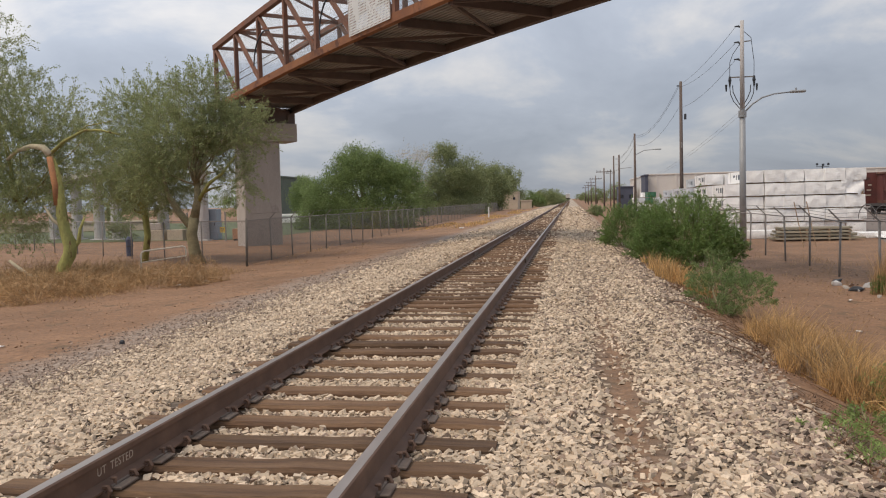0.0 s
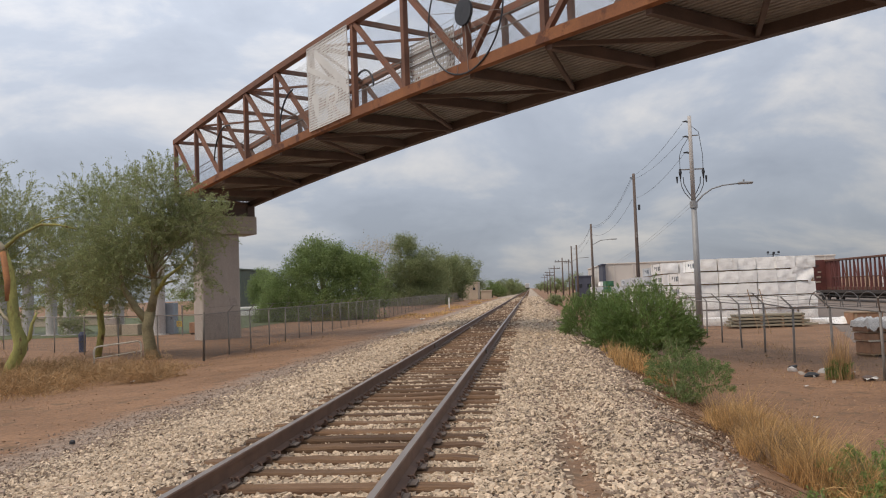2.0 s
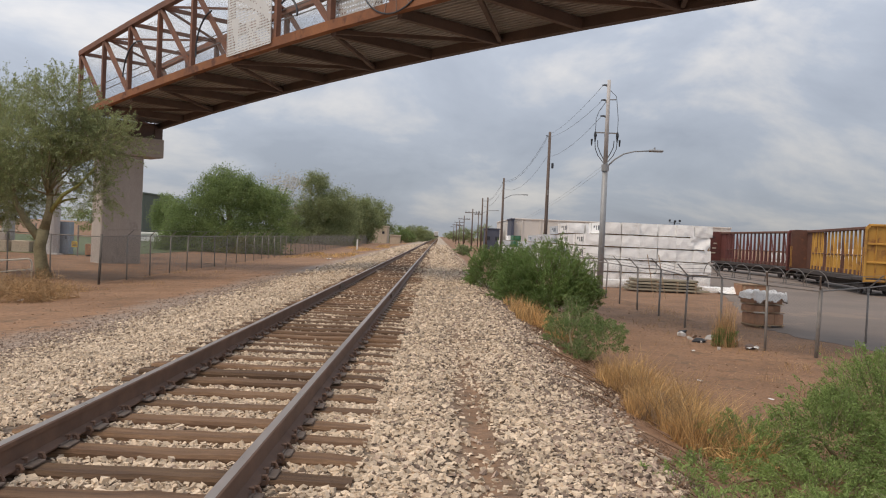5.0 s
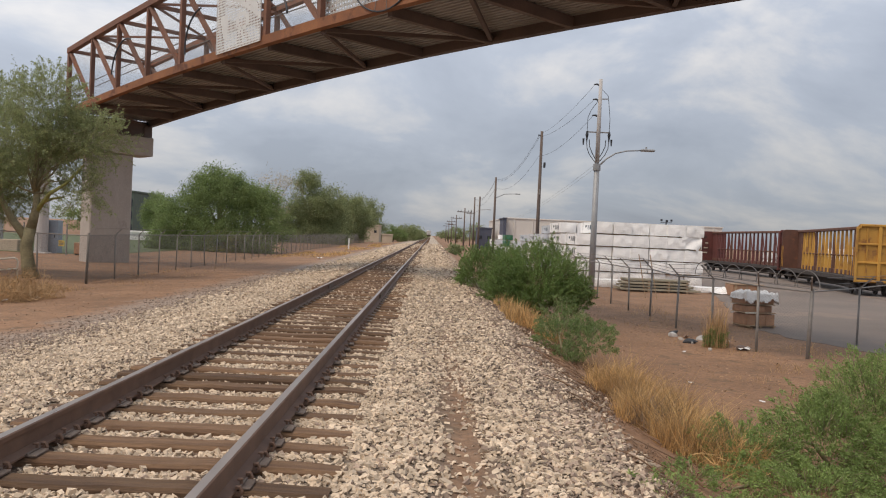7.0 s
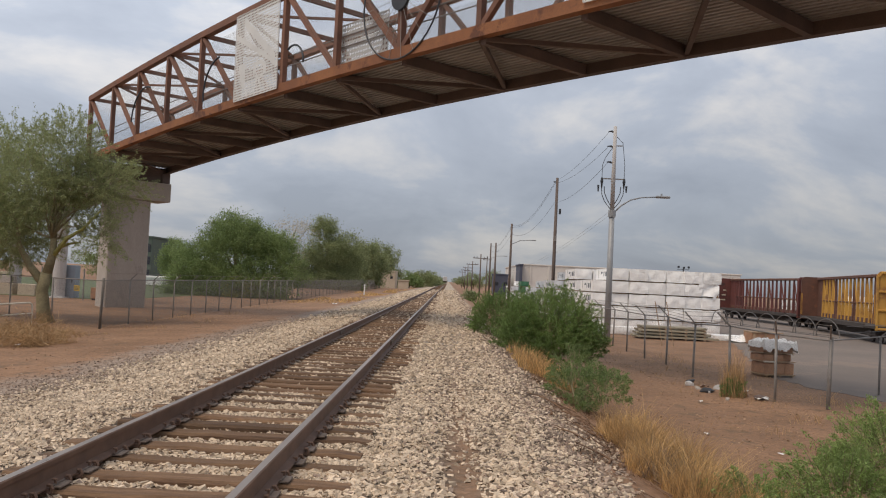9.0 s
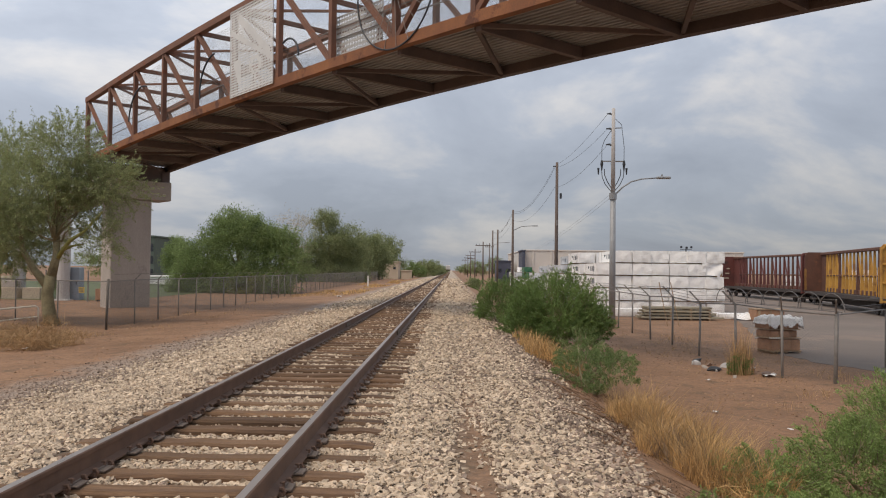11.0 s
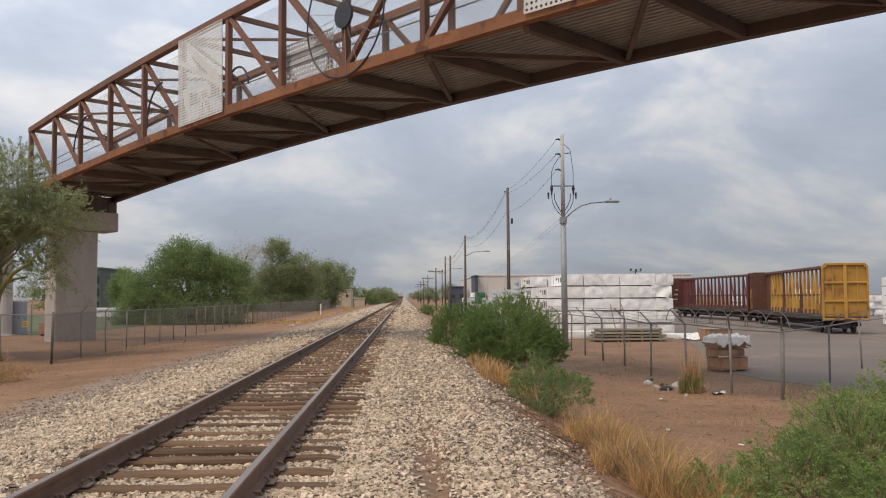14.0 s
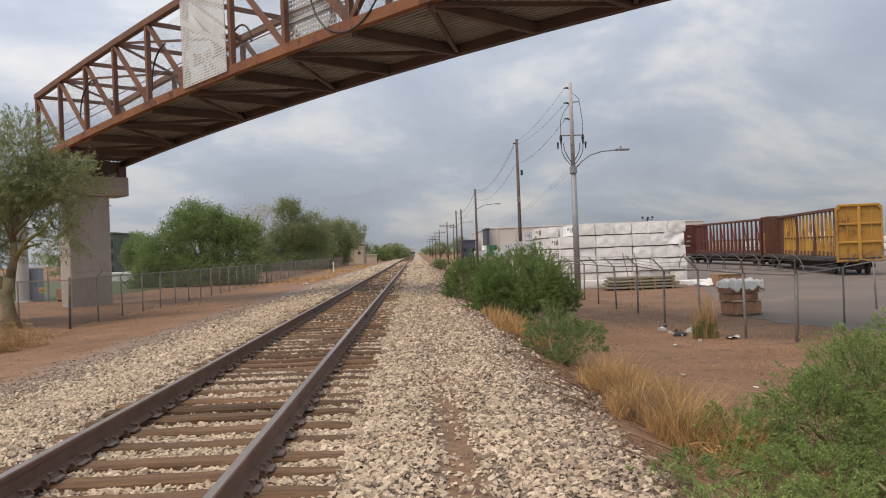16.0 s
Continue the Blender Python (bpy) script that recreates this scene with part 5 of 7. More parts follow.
for i, (x, y, r, h, m) in enumerate([(-8.5, 225, 3.2, 4.2, M_LEAF_G), (-5.0, 235, 3.4, 5.4, M_LEAF_O), (-4.0, 275, 3.2, 4.4, M_LEAF_O), (-5.0, 330, 3.5, 4.8, M_LEAF_O), (-6.0, 420, 4, 5, M_LEAF_O),
                                     (12, 330, 4, 6, M_LEAF_O), (10, 420, 4, 5, M_LEAF_O), (16, 260, 3, 6.5, M_LEAF_O), (-3.5, 560, 4, 5, M_LEAF_O), (9, 600, 5, 5, M_LEAF_O), (-60, 150, 6, 6, M_LEAF_G), (-75, 130, 6, 6, M_LEAF_O), (-48, 170, 6, 5, M_LEAF_O)]):
    far_tree(x, y, h, [(0, 0, h * 0.6, r, r, h * 0.42, 100, 65), (r * 0.5, 0, h * 0.35, r * 0.8, r, h * 0.33, 56, 65)], m, 30 + i, "distant dark green tree beside the track", 0.5, 0.55)

# shrubs on the east shoulder
fan = lambda lobes: (lambda rng: shoots(rng, lobes))
stems_of = lambda lobes, k, seed: [(bend((0, 0, 0), (q[0] + math.cos(i * 2.4) * q[3] * 0.6, q[1] + math.sin(i * 2.4) * q[4] * 0.6, q[2] + q[5] * 0.45), 4, 0.06, seed + i), 0.03, 0.008, None)
                                   for i in range(k) for q in (lobes[i % len(lobes)],)]
sa = [(-0.05, 0, 0.80, 1.52, 1.45, 1.46, 820), (-0.85, -0.2, 0.55, 0.9, 0.9, 1.0, 210), (0.8, -0.3, 0.55, 0.8, 0.9, 0.85, 170), (0.1, -0.9, 0.35, 1.0, 0.7, 0.7, 160)]
plant("shrub", (5.0, 24.0, -0.58), "dense dark green rounded shrub at the ballast edge", "shrub", 51, sa, (0.105, 0.0145), M_LEAF_B, M_BARK, limbs=stems_of(sa, 10, 70), group="shrubs on the shoulder", twigs=(fan(sa), 42, 0.035, 0.05))
sb = [(-0.05, 0, 0.75, 1.05, 1.2, 1.25, 400), (0.8, 0.2, 0.75, 0.8, 1.0, 1.3, 230)]
plant("shrub", (3.75, 28.5, -0.55), "smaller dark green shrub behind its neighbour", "shrub", 52, sb, (0.11, 0.0155), M_LEAF_B, M_BARK, limbs=stems_of(sb, 8, 90), group="shrubs on the shoulder", twigs=(fan(sb), 36, 0.038, 0.05))
sc = [(-0.1, 0, 0.35, 0.60, 0.8, 0.45, 56), (0.35, -0.5, 0.28, 0.65, 0.7, 0.42, 48), (0.1, 1.0, 0.5, 0.6, 0.8, 0.55, 56), (-0.2, -1.1, 0.12, 0.45, 0.6, 0.34, 34), (0.55, 0.5, 0.35, 0.5, 0.7, 0.42, 34)]
plant("shrub", (4.4, 15.4, -0.52), "low grey-green straggling shrub with drooping twigs", "shrub", 53, sc, (0.055, 0.012), leafm("grey_green_foliage", (0.235, 0.31, 0.115), (0.165, 0.23, 0.082), 0.3, 0.45), M_BARK, limbs=stems_of(sc, 8, 110),
      group="shrubs on the shoulder", twigs=(fan(sc), 55, 0.035, 0.12))
sd_ = [(-1.3, -2.6, 0.25, 0.7, 0.6, 0.3, 100), (-0.5, -2.9, 0.2, 0.7, 0.5, 0.34, 90), (0.55, 0.2, 0.62, 0.9, 1.0, 0.78, 300), (1.6, 0.5, 0.85, 1.0, 1.1, 0.85, 300), (-0.3, -0.3, 0.45, 0.8, 0.8, 0.55, 190), (-1.2, -0.5, 0.30, 0.75, 0.7, 0.42, 130), (0.4, -1.1, 0.35, 1.0, 0.8, 0.5, 210),
       (1.8, -1.0, 0.5, 1.0, 0.9, 0.65, 210), (-1.0, -1.5, 0.22, 0.8, 0.7, 0.34, 120), (-0.2, -2.2, 0.2, 0.8, 0.6, 0.36, 120), (1.0, -2.3, 0.3, 0.9, 0.7, 0.45, 130), (-1.9, -1.9, 0.22, 0.4, 0.4, 0.2, 18), (-1.9, -0.9, 0.18, 0.4, 0.4, 0.2, 12)]
plant("shrub", (6.35, 9.4, -0.83), "bright green mesquite bush with fine leaflets", "shrub", 54, sd_, (0.036, 0.0125), M_LEAF_N, M_BARK, limbs=stems_of(sd_, 14, 130), group="shrubs on the shoulder", twigs=(fan(sd_), 66, 0.032, 0.10))
wl = [(0.05, 0, 0.02, 0.3, 0.45, 0.12, 20), (0.55, 0.8, -0.1, 0.3, 0.3, 0.15, 26), (0.2, -0.7, 0.02, 0.35, 0.4, 0.13, 16), (0.6, -0.3, -0.1, 0.4, 0.45, 0.18, 24)]
plant("weed", (3.6, 6.6, -0.22), "low green weeds creeping over the ballast edge", "weed", 55, wl, (0.034, 0.011), M_LEAF_N, M_BARK, twigs=(fan(wl), 40, 0.03, 0.1))
plant("shrub", (4.6, 95, -0.6), "round olive shrub beside the far track", "shrub", 56, [(0, 0, 0.65, 0.95, 1.0, 0.62, 110, 40)], (0.14, 0.05), M_LEAF_O, hollow=0.3, spread=0.16)
plant("bunch_grass", (9.25, 21.6, -0.98), "green tuft with straw-coloured plumes by the fence", "grass tuft", 57, [(0, 0, 0.24, 0.26, 0.26, 0.26, 110, 40)], (0.12, 0.012), M_LEAF_B, hollow=0.1, spread=0.07)


def grass_patch(name, label, seed, n, box, height, lean, width, mat, shape=None):
    v, f = blades(np.random.default_rng(seed), n, *box, height, lean, width, lie, shape)
    solid(name, fast_mesh(name, v, f, mat), mat, label, "dry grass", kind="stuff")


def tufts(seed, cs, r):
    rg = random.Random(seed)
    cs = [(x, y, rr * rg.uniform(0.7, 1.2)) for x, y, rr in cs]
    return lambda x, y: max(0.0, max(1 - ((x - a) ** 2 + (y - b) ** 2) / (rr * rr) for a, b, rr in cs)) ** 0.5


uneven = lambda f: (lambda x, y: f(x, y) * max(0.2, 0.88 + 0.9 * noise.noise((x * 3.2, y * 2.4, 21))))
CLUMPS = [(4.65, 12.3, 0.35), (4.55, 11.5, 0.5), (4.75, 10.6, 0.5), (4.9, 9.6, 0.5), (4.6, 8.9, 0.42), (4.95, 10.9, 0.4), (5.1, 9.1, 0.4), (4.3, 9.7, 0.3), (4.85, 11.9, 0.35)]
grass_patch("dry_grass", "golden dry grass along the foot of the ballast", 61, 26000, (3.75, 5.9, 7.6, 14.5), 0.62, 0.8, 0.006, M_STRAW, uneven(tufts(1, CLUMPS, 0.6)))
grass_patch("dry_grass", "weathered grey-brown straw inside the golden tufts", 72, 3800, (4.0, 5.4, 8.4, 12.0), 0.50, 1.0, 0.007, M_OLD_STRAW, tufts(5, [(4.6, 11.0, 0.4), (4.75, 10.1, 0.5), (4.5, 9.6, 0.35), (4.7, 9.0, 0.35)], 0.6))
grass_patch("dry_grass", "golden dry grass tufts between the shrubs", 62, 3000, (3.6, 4.9, 17, 23), 0.5, 0.5, 0.014, M_STRAW, tufts(2, [(4.0, 18.6, 0.5), (4.1, 20.4, 0.5), (3.9, 22.3, 0.4), (4.4, 17.6, 0.5)], 0.6))
grass_patch("dry_brush", "thin dry weeds along the yard fence", 63, 3500, (8.0, 12.5, 14, 34), 0.34, 0.9, 0.008, M_BRUSH, lambda x, y: max(0, noise.noise((x * 0.9, y * 0.9, 7)) * 1.6))
grass_patch("dry_grass", "straw plumes in the tuft by the fence", 64, 620, (8.9, 9.6, 21.25, 21.95), 1.2, 0.3, 0.010, M_BRUSH, tufts(3, [(9.25, 21.6, 0.4)], 0.4))


M_LITTER = surf("dead_leaf_litter", (0.20, 0.115, 0.065), (0.13, 0.075, 0.045), island=0.5, grain=0.2)


def brush_heap():
    """Tangled dry twigs in low mounds under the trees."""
    rg = np.random.default_rng(65)
    blobs = []
    for k in range(46):
        x, y = -21.0 + 12.4 * rg.random(), 18.4 + 9.6 * rg.random()
        if y < 18.5 + 0.16 * (x + 19) or x > -8.9 - 0.10 * (27 - y):
            continue
        r = 0.7 + 0.7 * rg.random()
        blobs.append((x, y, lie(x, y) + 0.18, r * 1.25, r, 0.29 + 0.30 * rg.random(), 110, 12))
    v, f = leaves(rg, blobs, 0.42, 0.011, 0.16, 0.0, 0.1, 0.5)
    v[:, 2] = np.maximum(v[:, 2], -0.86)
    solid("dry_brush", fast_mesh("dry_brush", v, f, M_BRUSH), M_BRUSH, "tangled heap of pale dry brush under the trees", "dry brush", kind="stuff")


brush_heap()


def straw_tangle():
    """Bent, matted straw lying through the dry grass."""
    rg = np.random.default_rng(71)
    blobs = [(x, y, lie(x, y) + 0.08, 0.42, 0.55, 0.16, 26, 16) for x, y in ((4.45, 11.4), (4.6, 10.3), (4.75, 9.4), (4.85, 8.6), (4.6, 12.4), (5.0, 10.2), (4.9, 11.5), (4.7, 12.0), (5.3, 9.8), (4.1, 18.6), (4.1, 20.3))]
    v, f = leaves(rg, blobs, 0.30, 0.008, 0.10, 0.0, 0.1, 0.6)
    solid("dry_grass", fast_mesh("dry_grass", v, f, M_STRAW), M_STRAW, "matted golden straw at the ballast edge", "dry grass", kind="stuff")


straw_tangle()
grass_patch("dry_grass", "short straw among the dry brush", 65, 9000, (-22, -8.6, 17.6, 29.8), 0.30, 1.2, 0.010, M_BRUSH,
            lambda x, y: max(0.0, min(1, (x + 22) / 1.5, (-8.9 - 0.1 * (27 - y) - x) / 1.2, (y - 18.1 - 0.16 * (x + 19)) / 0.9, (29.4 - y) / 1.2)) * (0.5 + noise.noise((x * 0.7, y * 0.7, 1))))
grass_patch("dry_brush", "brown twigs and leaf litter along the ballast edge", 68, 15000, (3.4, 4.9, 5.0, 22), 0.13, 2.6, 0.013, M_LITTER, lambda x, y: max(0, 0.25 + 0.35 * (x - 3.9) + noise.noise((x * 2, y * 1.1, 12))))
grass_patch("dry_grass", "straw-coloured grass beside the far fence", 66, 9000, (-11.5, -5.5, 60, 190), 0.35, 0.6, 0.05, M_STRAW, lambda x, y: max(0, noise.noise((x * 0.35, y * 0.06, 4)) * 2.0))
grass_patch("dry_grass", "sparse dry stalks on the west verge", 67, 1500, (-12, -8, 29, 60), 0.25, 0.8, 0.012, M_BRUSH, lambda x, y: max(0, noise.noise((x * 0.8, y * 0.5, 9)) * 1.6))

grass_patch("dry_brush", "flecks of dry litter on the bare dirt bank", 69, 6000, (4.9, 10.5, 6.5, 34), 0.07, 2.6, 0.012, M_BRUSH, lambda x, y: max(0, 0.25 + noise.noise((x * 1.1, y * 0.5, 15))))


M_PEBBLE = surf("tan_pebble", (0.40, 0.27, 0.18), (0.28, 0.175, 0.11), island=0.5, grain=0.2)


def pebbles():
    rng = np.random.default_rng(8)
    x, y = np.concatenate([4.5 + 7 * rng.random(1500), -12 + 6 * rng.random(1400)]), np.concatenate([6 + 26 * rng.random(1500), 12 + 40 * rng.random(1400)])
    v, f = stones(rng, x, y, 0.04, OCT_V, OCT_F)
    solid("pebbles", fast_mesh("pebbles", v, f, M_PEBBLE), M_PEBBLE, "scattered pebbles on the bare dirt", "pebbles", kind="stuff")


pebbles()
M_CLOD = surf("dirt_clod", (0.30, 0.172, 0.10), (0.225, 0.126, 0.072), island=0.22, grain=0.25)


def clods():
    """Loose lumps of the same dirt over the bare bank and the verge."""
    rng = np.random.default_rng(18)
    x, y = np.concatenate([4.4 + 6.5 * rng.random(2200), -14 + 9 * rng.random(1500)]), np.concatenate([7 + 22 * rng.random(2200) ** 1.2, 10 + 34 * rng.random(1500)])
    v, f = stones(rng, x, y, 0.042, OCT_V, OCT_F, 0.5)
    solid("dirt_clods", fast_mesh("dirt_clods", v, f, M_CLOD), M_CLOD, "loose brown clods scattered on the dirt", "clods", kind="stuff")


clods()


def fallen_sticks():
    """Dead sticks lying over the edge of the ballast."""
    rg = random.Random(77)
    for k in range(44):
        x, y = rg.uniform(3.4, 4.3), rg.uniform(6.6, 13.5)
        L, a = rg.uniform(0.25, 0.9), rg.uniform(1.3, 2.6)
        pts = []
        for i in range(5):
            u = (i / 4 - 0.5) * L
            px, py = x + math.cos(a) * u + rg.uniform(-0.03, 0.03), y + math.sin(a) * u + rg.uniform(-0.03, 0.03)
            pts.append((px, py, lie(px, py) + 0.035 + rg.uniform(0, 0.02)))
        solid("stick", Geo().tube(pts, rg.uniform(0.007, 0.016), 5, 0.004), M_LITTER, "dead brown stick lying on the ballast edge", "stick", "sticks at the ballast edge", smooth=True)


fallen_sticks()

# ---- utility poles and wires ----


def sag(a, b, drop, n=14):
    a, b = Vector(a), Vector(b)
    return [a.lerp(b, i / n) - Vector((0, 0, drop * 4 * (i / n) * (1 - i / n))) for i in range(n + 1)]


def street_lamp_pole():
    p = thing("utility_pole", pose(10.54, 44.83, -1.0), "grey steel utility pole with cable terminations and a street lamp", "utility pole", "poles along the yard")
    part("lower_pole", Geo().tube([(0, 0, -0.3), (0, 0, 6.7)], 0.175, 14, 0.145), M_POLE_STEEL, p, smooth=True)
    part("upper_pole", Geo().tube([(0, 0, 6.6), (0, 0, 11.25)], 0.12, 12, 0.09), M_CONC_L, p, smooth=True)
    part("collar", Geo().tube([(0, 0, 6.4), (0, 0, 6.75)], 0.2, 12), M_POLE_STEEL, p)
    arm = part("lamp_arm", Geo().tube([(0.1, 0, 6.65), (0.5, 0.1, 7.05), (1.0, 0.2, 7.38), (1.6, 0.3, 7.55), (2.4, 0.4, 7.62)], 0.045, 8, 0.035), M_POLE_STEEL, p, smooth=True)
    part("lamp_head", Geo().box((2.78, 0.45, 7.64), (0.78, 0.3, 0.13), 0.05).tube([(2.7, 0.45, 7.7), (2.7, 0.45, 7.82)], 0.05, 8), M_POLE_STEEL, arm, "grey street lamp head")
    part("cross_arm", Geo().bar((-0.62, 0.13, 8.45), (0.62, 0.13, 8.45), 0.05, 0.06), M_GALV, p)
    for x in (-0.58, -0.02, 0.6):
        part("cable_termination", Geo().tube([(x, 0.14, 8.5), (x, 0.14, 8.3), (x, 0.14, 8.2), (x, 0.14, 7.95)], [0.05, 0.085, 0.06, 0.03], 8), M_DARK, p)
        part("riser_cable", Geo().tube([(x, 0.14, 7.95), (x * 0.95, 0.14, 7.6), (x * 0.7, 0.14, 7.25), (x * 0.3, 0.13, 6.95), (0, 0.13, 6.75)], 0.02, 6), M_CABLE, p)
        s = 1 if x > 0.1 else -1
        part("jumper_cable", Geo().tube([(x, 0.14, 8.5), (x * 1.0, 0.1, 9.2), (x * 0.75, 0.08, 10.0 + 0.4 * s), (s * 0.1, 0, 10.4 + 0.3 * s)], 0.016, 5), M_CABLE, p)
    for x in (-0.44, 0.44):
        part("riser_cable", Geo().tube([(x, 0.16, 8.05), (x * 0.95, 0.16, 7.7), (x * 0.6, 0.15, 7.35), (0, 0.15, 6.9)], 0.022, 6), M_CABLE, p)
        part("cable_termination", Geo().tube([(x * 1.7, 0.2, 8.1), (x * 1.7, 0.2, 7.75)], [0.06, 0.03], 8), M_DARK, p)
    for x, z in ((-0.16, 11.0), (-0.18, 10.2), (-0.18, 9.35)):
        part("insulator", Geo().tube([(0, 0, z - 0.12), (x, 0.1, z), (x * 1.8, 0.3, z + 0.02)], [0.03, 0.055, 0.03], 8), M_DARK, p)
    part("bracket", Geo().bar((0, 0, 10.2), (0.42, 0, 10.22), 0.05, 0.05), M_GALV, p)


street_lamp_pole()


def wood_pole(x, y, top, label, arms=(), r=0.16, lamp=None):
    p = thing("utility_pole", pose(x, y, -1.0), label, "utility pole", "poles along the yard")
    part("pole_shaft", Geo().tube([(0, 0, -0.3), (0, 0, top + 1.0)], r, 10, r * 0.65), M_POLE_WOOD, p, smooth=True)
    for z, w in arms:
        part("cross_arm", Geo().bar((-w, 0, z + 1), (w, 0, z + 1), 0.12, 0.14), M_POLE_WOOD, p)
        for k in (-0.9, -0.5, 0.5, 0.9):
            part("insulator", Geo().tube([(k * w, 0, z + 1.05), (k * w, 0, z + 1.3)], 0.05, 6), M_DARK, p)
    if lamp:
        part("lamp_arm", Geo().tube([(0, 0, lamp + 1), (1.2, 0, lamp + 1.6), (2.6, 0, lamp + 1.7)], 0.05, 6), M_POLE_STEEL, p)
        part("lamp_head", Geo().box((3.0, 0, lamp + 1.7), (0.8, 0.3, 0.14), 0.04), M_POLE_STEEL, p)
    return p


w2 = wood_pole(11.67, 77.4, 11.62, "weathered brown wooden utility pole with drooping wires", r=0.19)
part("switch_box", Geo().box((0.35, -0.1, 9.5), (0.2, 0.2, 0.5), 0.03), M_DARK, w2)
part("insulator", Geo().tube([(0, 0, 12.2), (-0.35, 0, 12.25)], 0.05, 6), M_DARK, w2)
part("pole_tag", Geo().box((0, -0.2, 7.0), (0.14, 0.03, 0.5), 0.01), M_GALV, w2)
wood_pole(10.35, 114, 9.85, "dark wooden utility pole beside the yard", r=0.2, lamp=7.0)
wood_pole(9.75, 140, 8.4, "dark wooden pole beside the yard", r=0.2)
wood_pole(10.3, 168, 9.6, "dark wooden pole farther along the yard", r=0.2, lamp=6.5)
for k, (x, y, a) in enumerate([(7.7, 150, ((6.0, 1.35),)), (7.7, 200, ((5.9, 1.4),)), (7.8, 250, ((5.9, 1.5), (5.0, 1.2))), (8.0, 300, ((5.9, 1.5),)), (8.2, 370, ((5.9, 1.5),)), (12.5, 230, ((8.0, 1.2),))]):
    wood_pole(x, y, 6.7 if x < 12 else 9.0, "old telegraph pole with a cross-arm beside the track", a, r=0.16)


def line_wires():
    c = thing("overhead_wires", pose(0, 0, 0), "thin dark overhead wires strung between the poles", "wires")
    P1, P2, P3 = (10.54, 44.83), (11.67, 77.4), (10.35, 114)
    for z1, z2, z3, d in ((10.02, 11.3, 9.6, 0.35), (9.22, 11.1, 9.4, 0.4), (8.38, 9.3, 8.5, 0.5)):
        part("wire", Geo().tube(sag((P1[0] - 0.25, P1[1] + 0.3, z1), (P2[0] - 0.2, P2[1], z2), d), 0.011, 4), M_CABLE, c)
        part("wire", Geo().tube(sag((P2[0] - 0.2, P2[1], z2), (P3[0], P3[1], z3), 1.3), 0.013, 4), M_CABLE, c)
        part("wire", Geo().tube(sag((P3[0], P3[1], z3), (10.3, 168, z3 - 0.3), 1.2), 0.016, 4), M_CABLE, c)
    for z in (5.4, 5.2):
        part("wire", Geo().tube(sag((P1[0], P1[1], z + 0.4), (8.0, 150, z - 0.6), 2.2), 0.005, 4), M_WIRE, c)


line_wires()

# ---- lumber yard ----


def wrinkled_box(W, L, H, seed):
    """A box in slack wrapping: each side a grid, puckered and sagging."""
    body = Geo()

    def slack(x, y, z):
        d = Vector((noise.noise((x * 2.4, y * 1.6, z * 2.4 + seed)), noise.noise((x * 2.4 + 9, y * 1.6, z * 2.4 + seed)), noise.noise((x * 2.4, y * 1.6 + 5, z * 2.4 + seed))))
        end = 0.03 * math.cos(3.1 * x / W) * math.cos(3.1 * (z / H - 0.5))
        return (x + 0.022 * d.x, y + 0.045 * d.y + (-end if y < 0.01 else end if y > L - 0.01 else 0), z + 0.02 * d.z)

    def side(at, n, m):
        body.add([slack(*at(i / n, j / m)) for i in range(n + 1) for j in range(m + 1)],
                 [(i * (m + 1) + j, (i + 1) * (m + 1) + j, (i + 1) * (m + 1) + j + 1, i * (m + 1) + j + 1) for i in range(n) for j in range(m)])
    side(lambda u, v: (W * (u - 0.5), 0.0, H * v), 8, 6)
    side(lambda u, v: (W * (0.5 - u), L, H * v), 4, 3)
    side(lambda u, v: (-W / 2, L * (1 - u), H * v), 10, 5)
    side(lambda u, v: (W / 2, L * u, H * v), 10, 5)
    side(lambda u, v: (W * (u - 0.5), L * v, H), 5, 8)
    side(lambda u, v: (W * (0.5 - u), L * v, 0.0), 1, 1)
    return body


def lumber_package(mat, L, W, H, printed=False, seed=1):
    g = thing("lumber_package", pose(0, 0, 0), "white-wrapped lumber package stacked in the yard", "lumber package", "wrapped lumber stacks")
    part("wrapping", wrinkled_box(W, L, H, seed), mat, g)
    for y in (0.35, L / 2, L - 0.35):
        part("bolster", Geo().box((0, y, -0.035), (W * 0.96, 0.09, 0.07)), M_LUMBER, g)
    for y in (0.9, L - 0.9):
        part("strap", Geo().box((0, y, H / 2), (W + 0.012, 0.03, H + 0.012)), M_GALV, g)
    if printed:
        for k, (a, w) in enumerate(((0.9, 0.28), (1.5, 0.4), (2.2, 0.22), (2.9, 0.5))):
            part("printed_bar", Geo().box((-W / 2 - 0.004, a, H * 0.52), (0.008, w, H * 0.42)), M_INK, g)
    return g


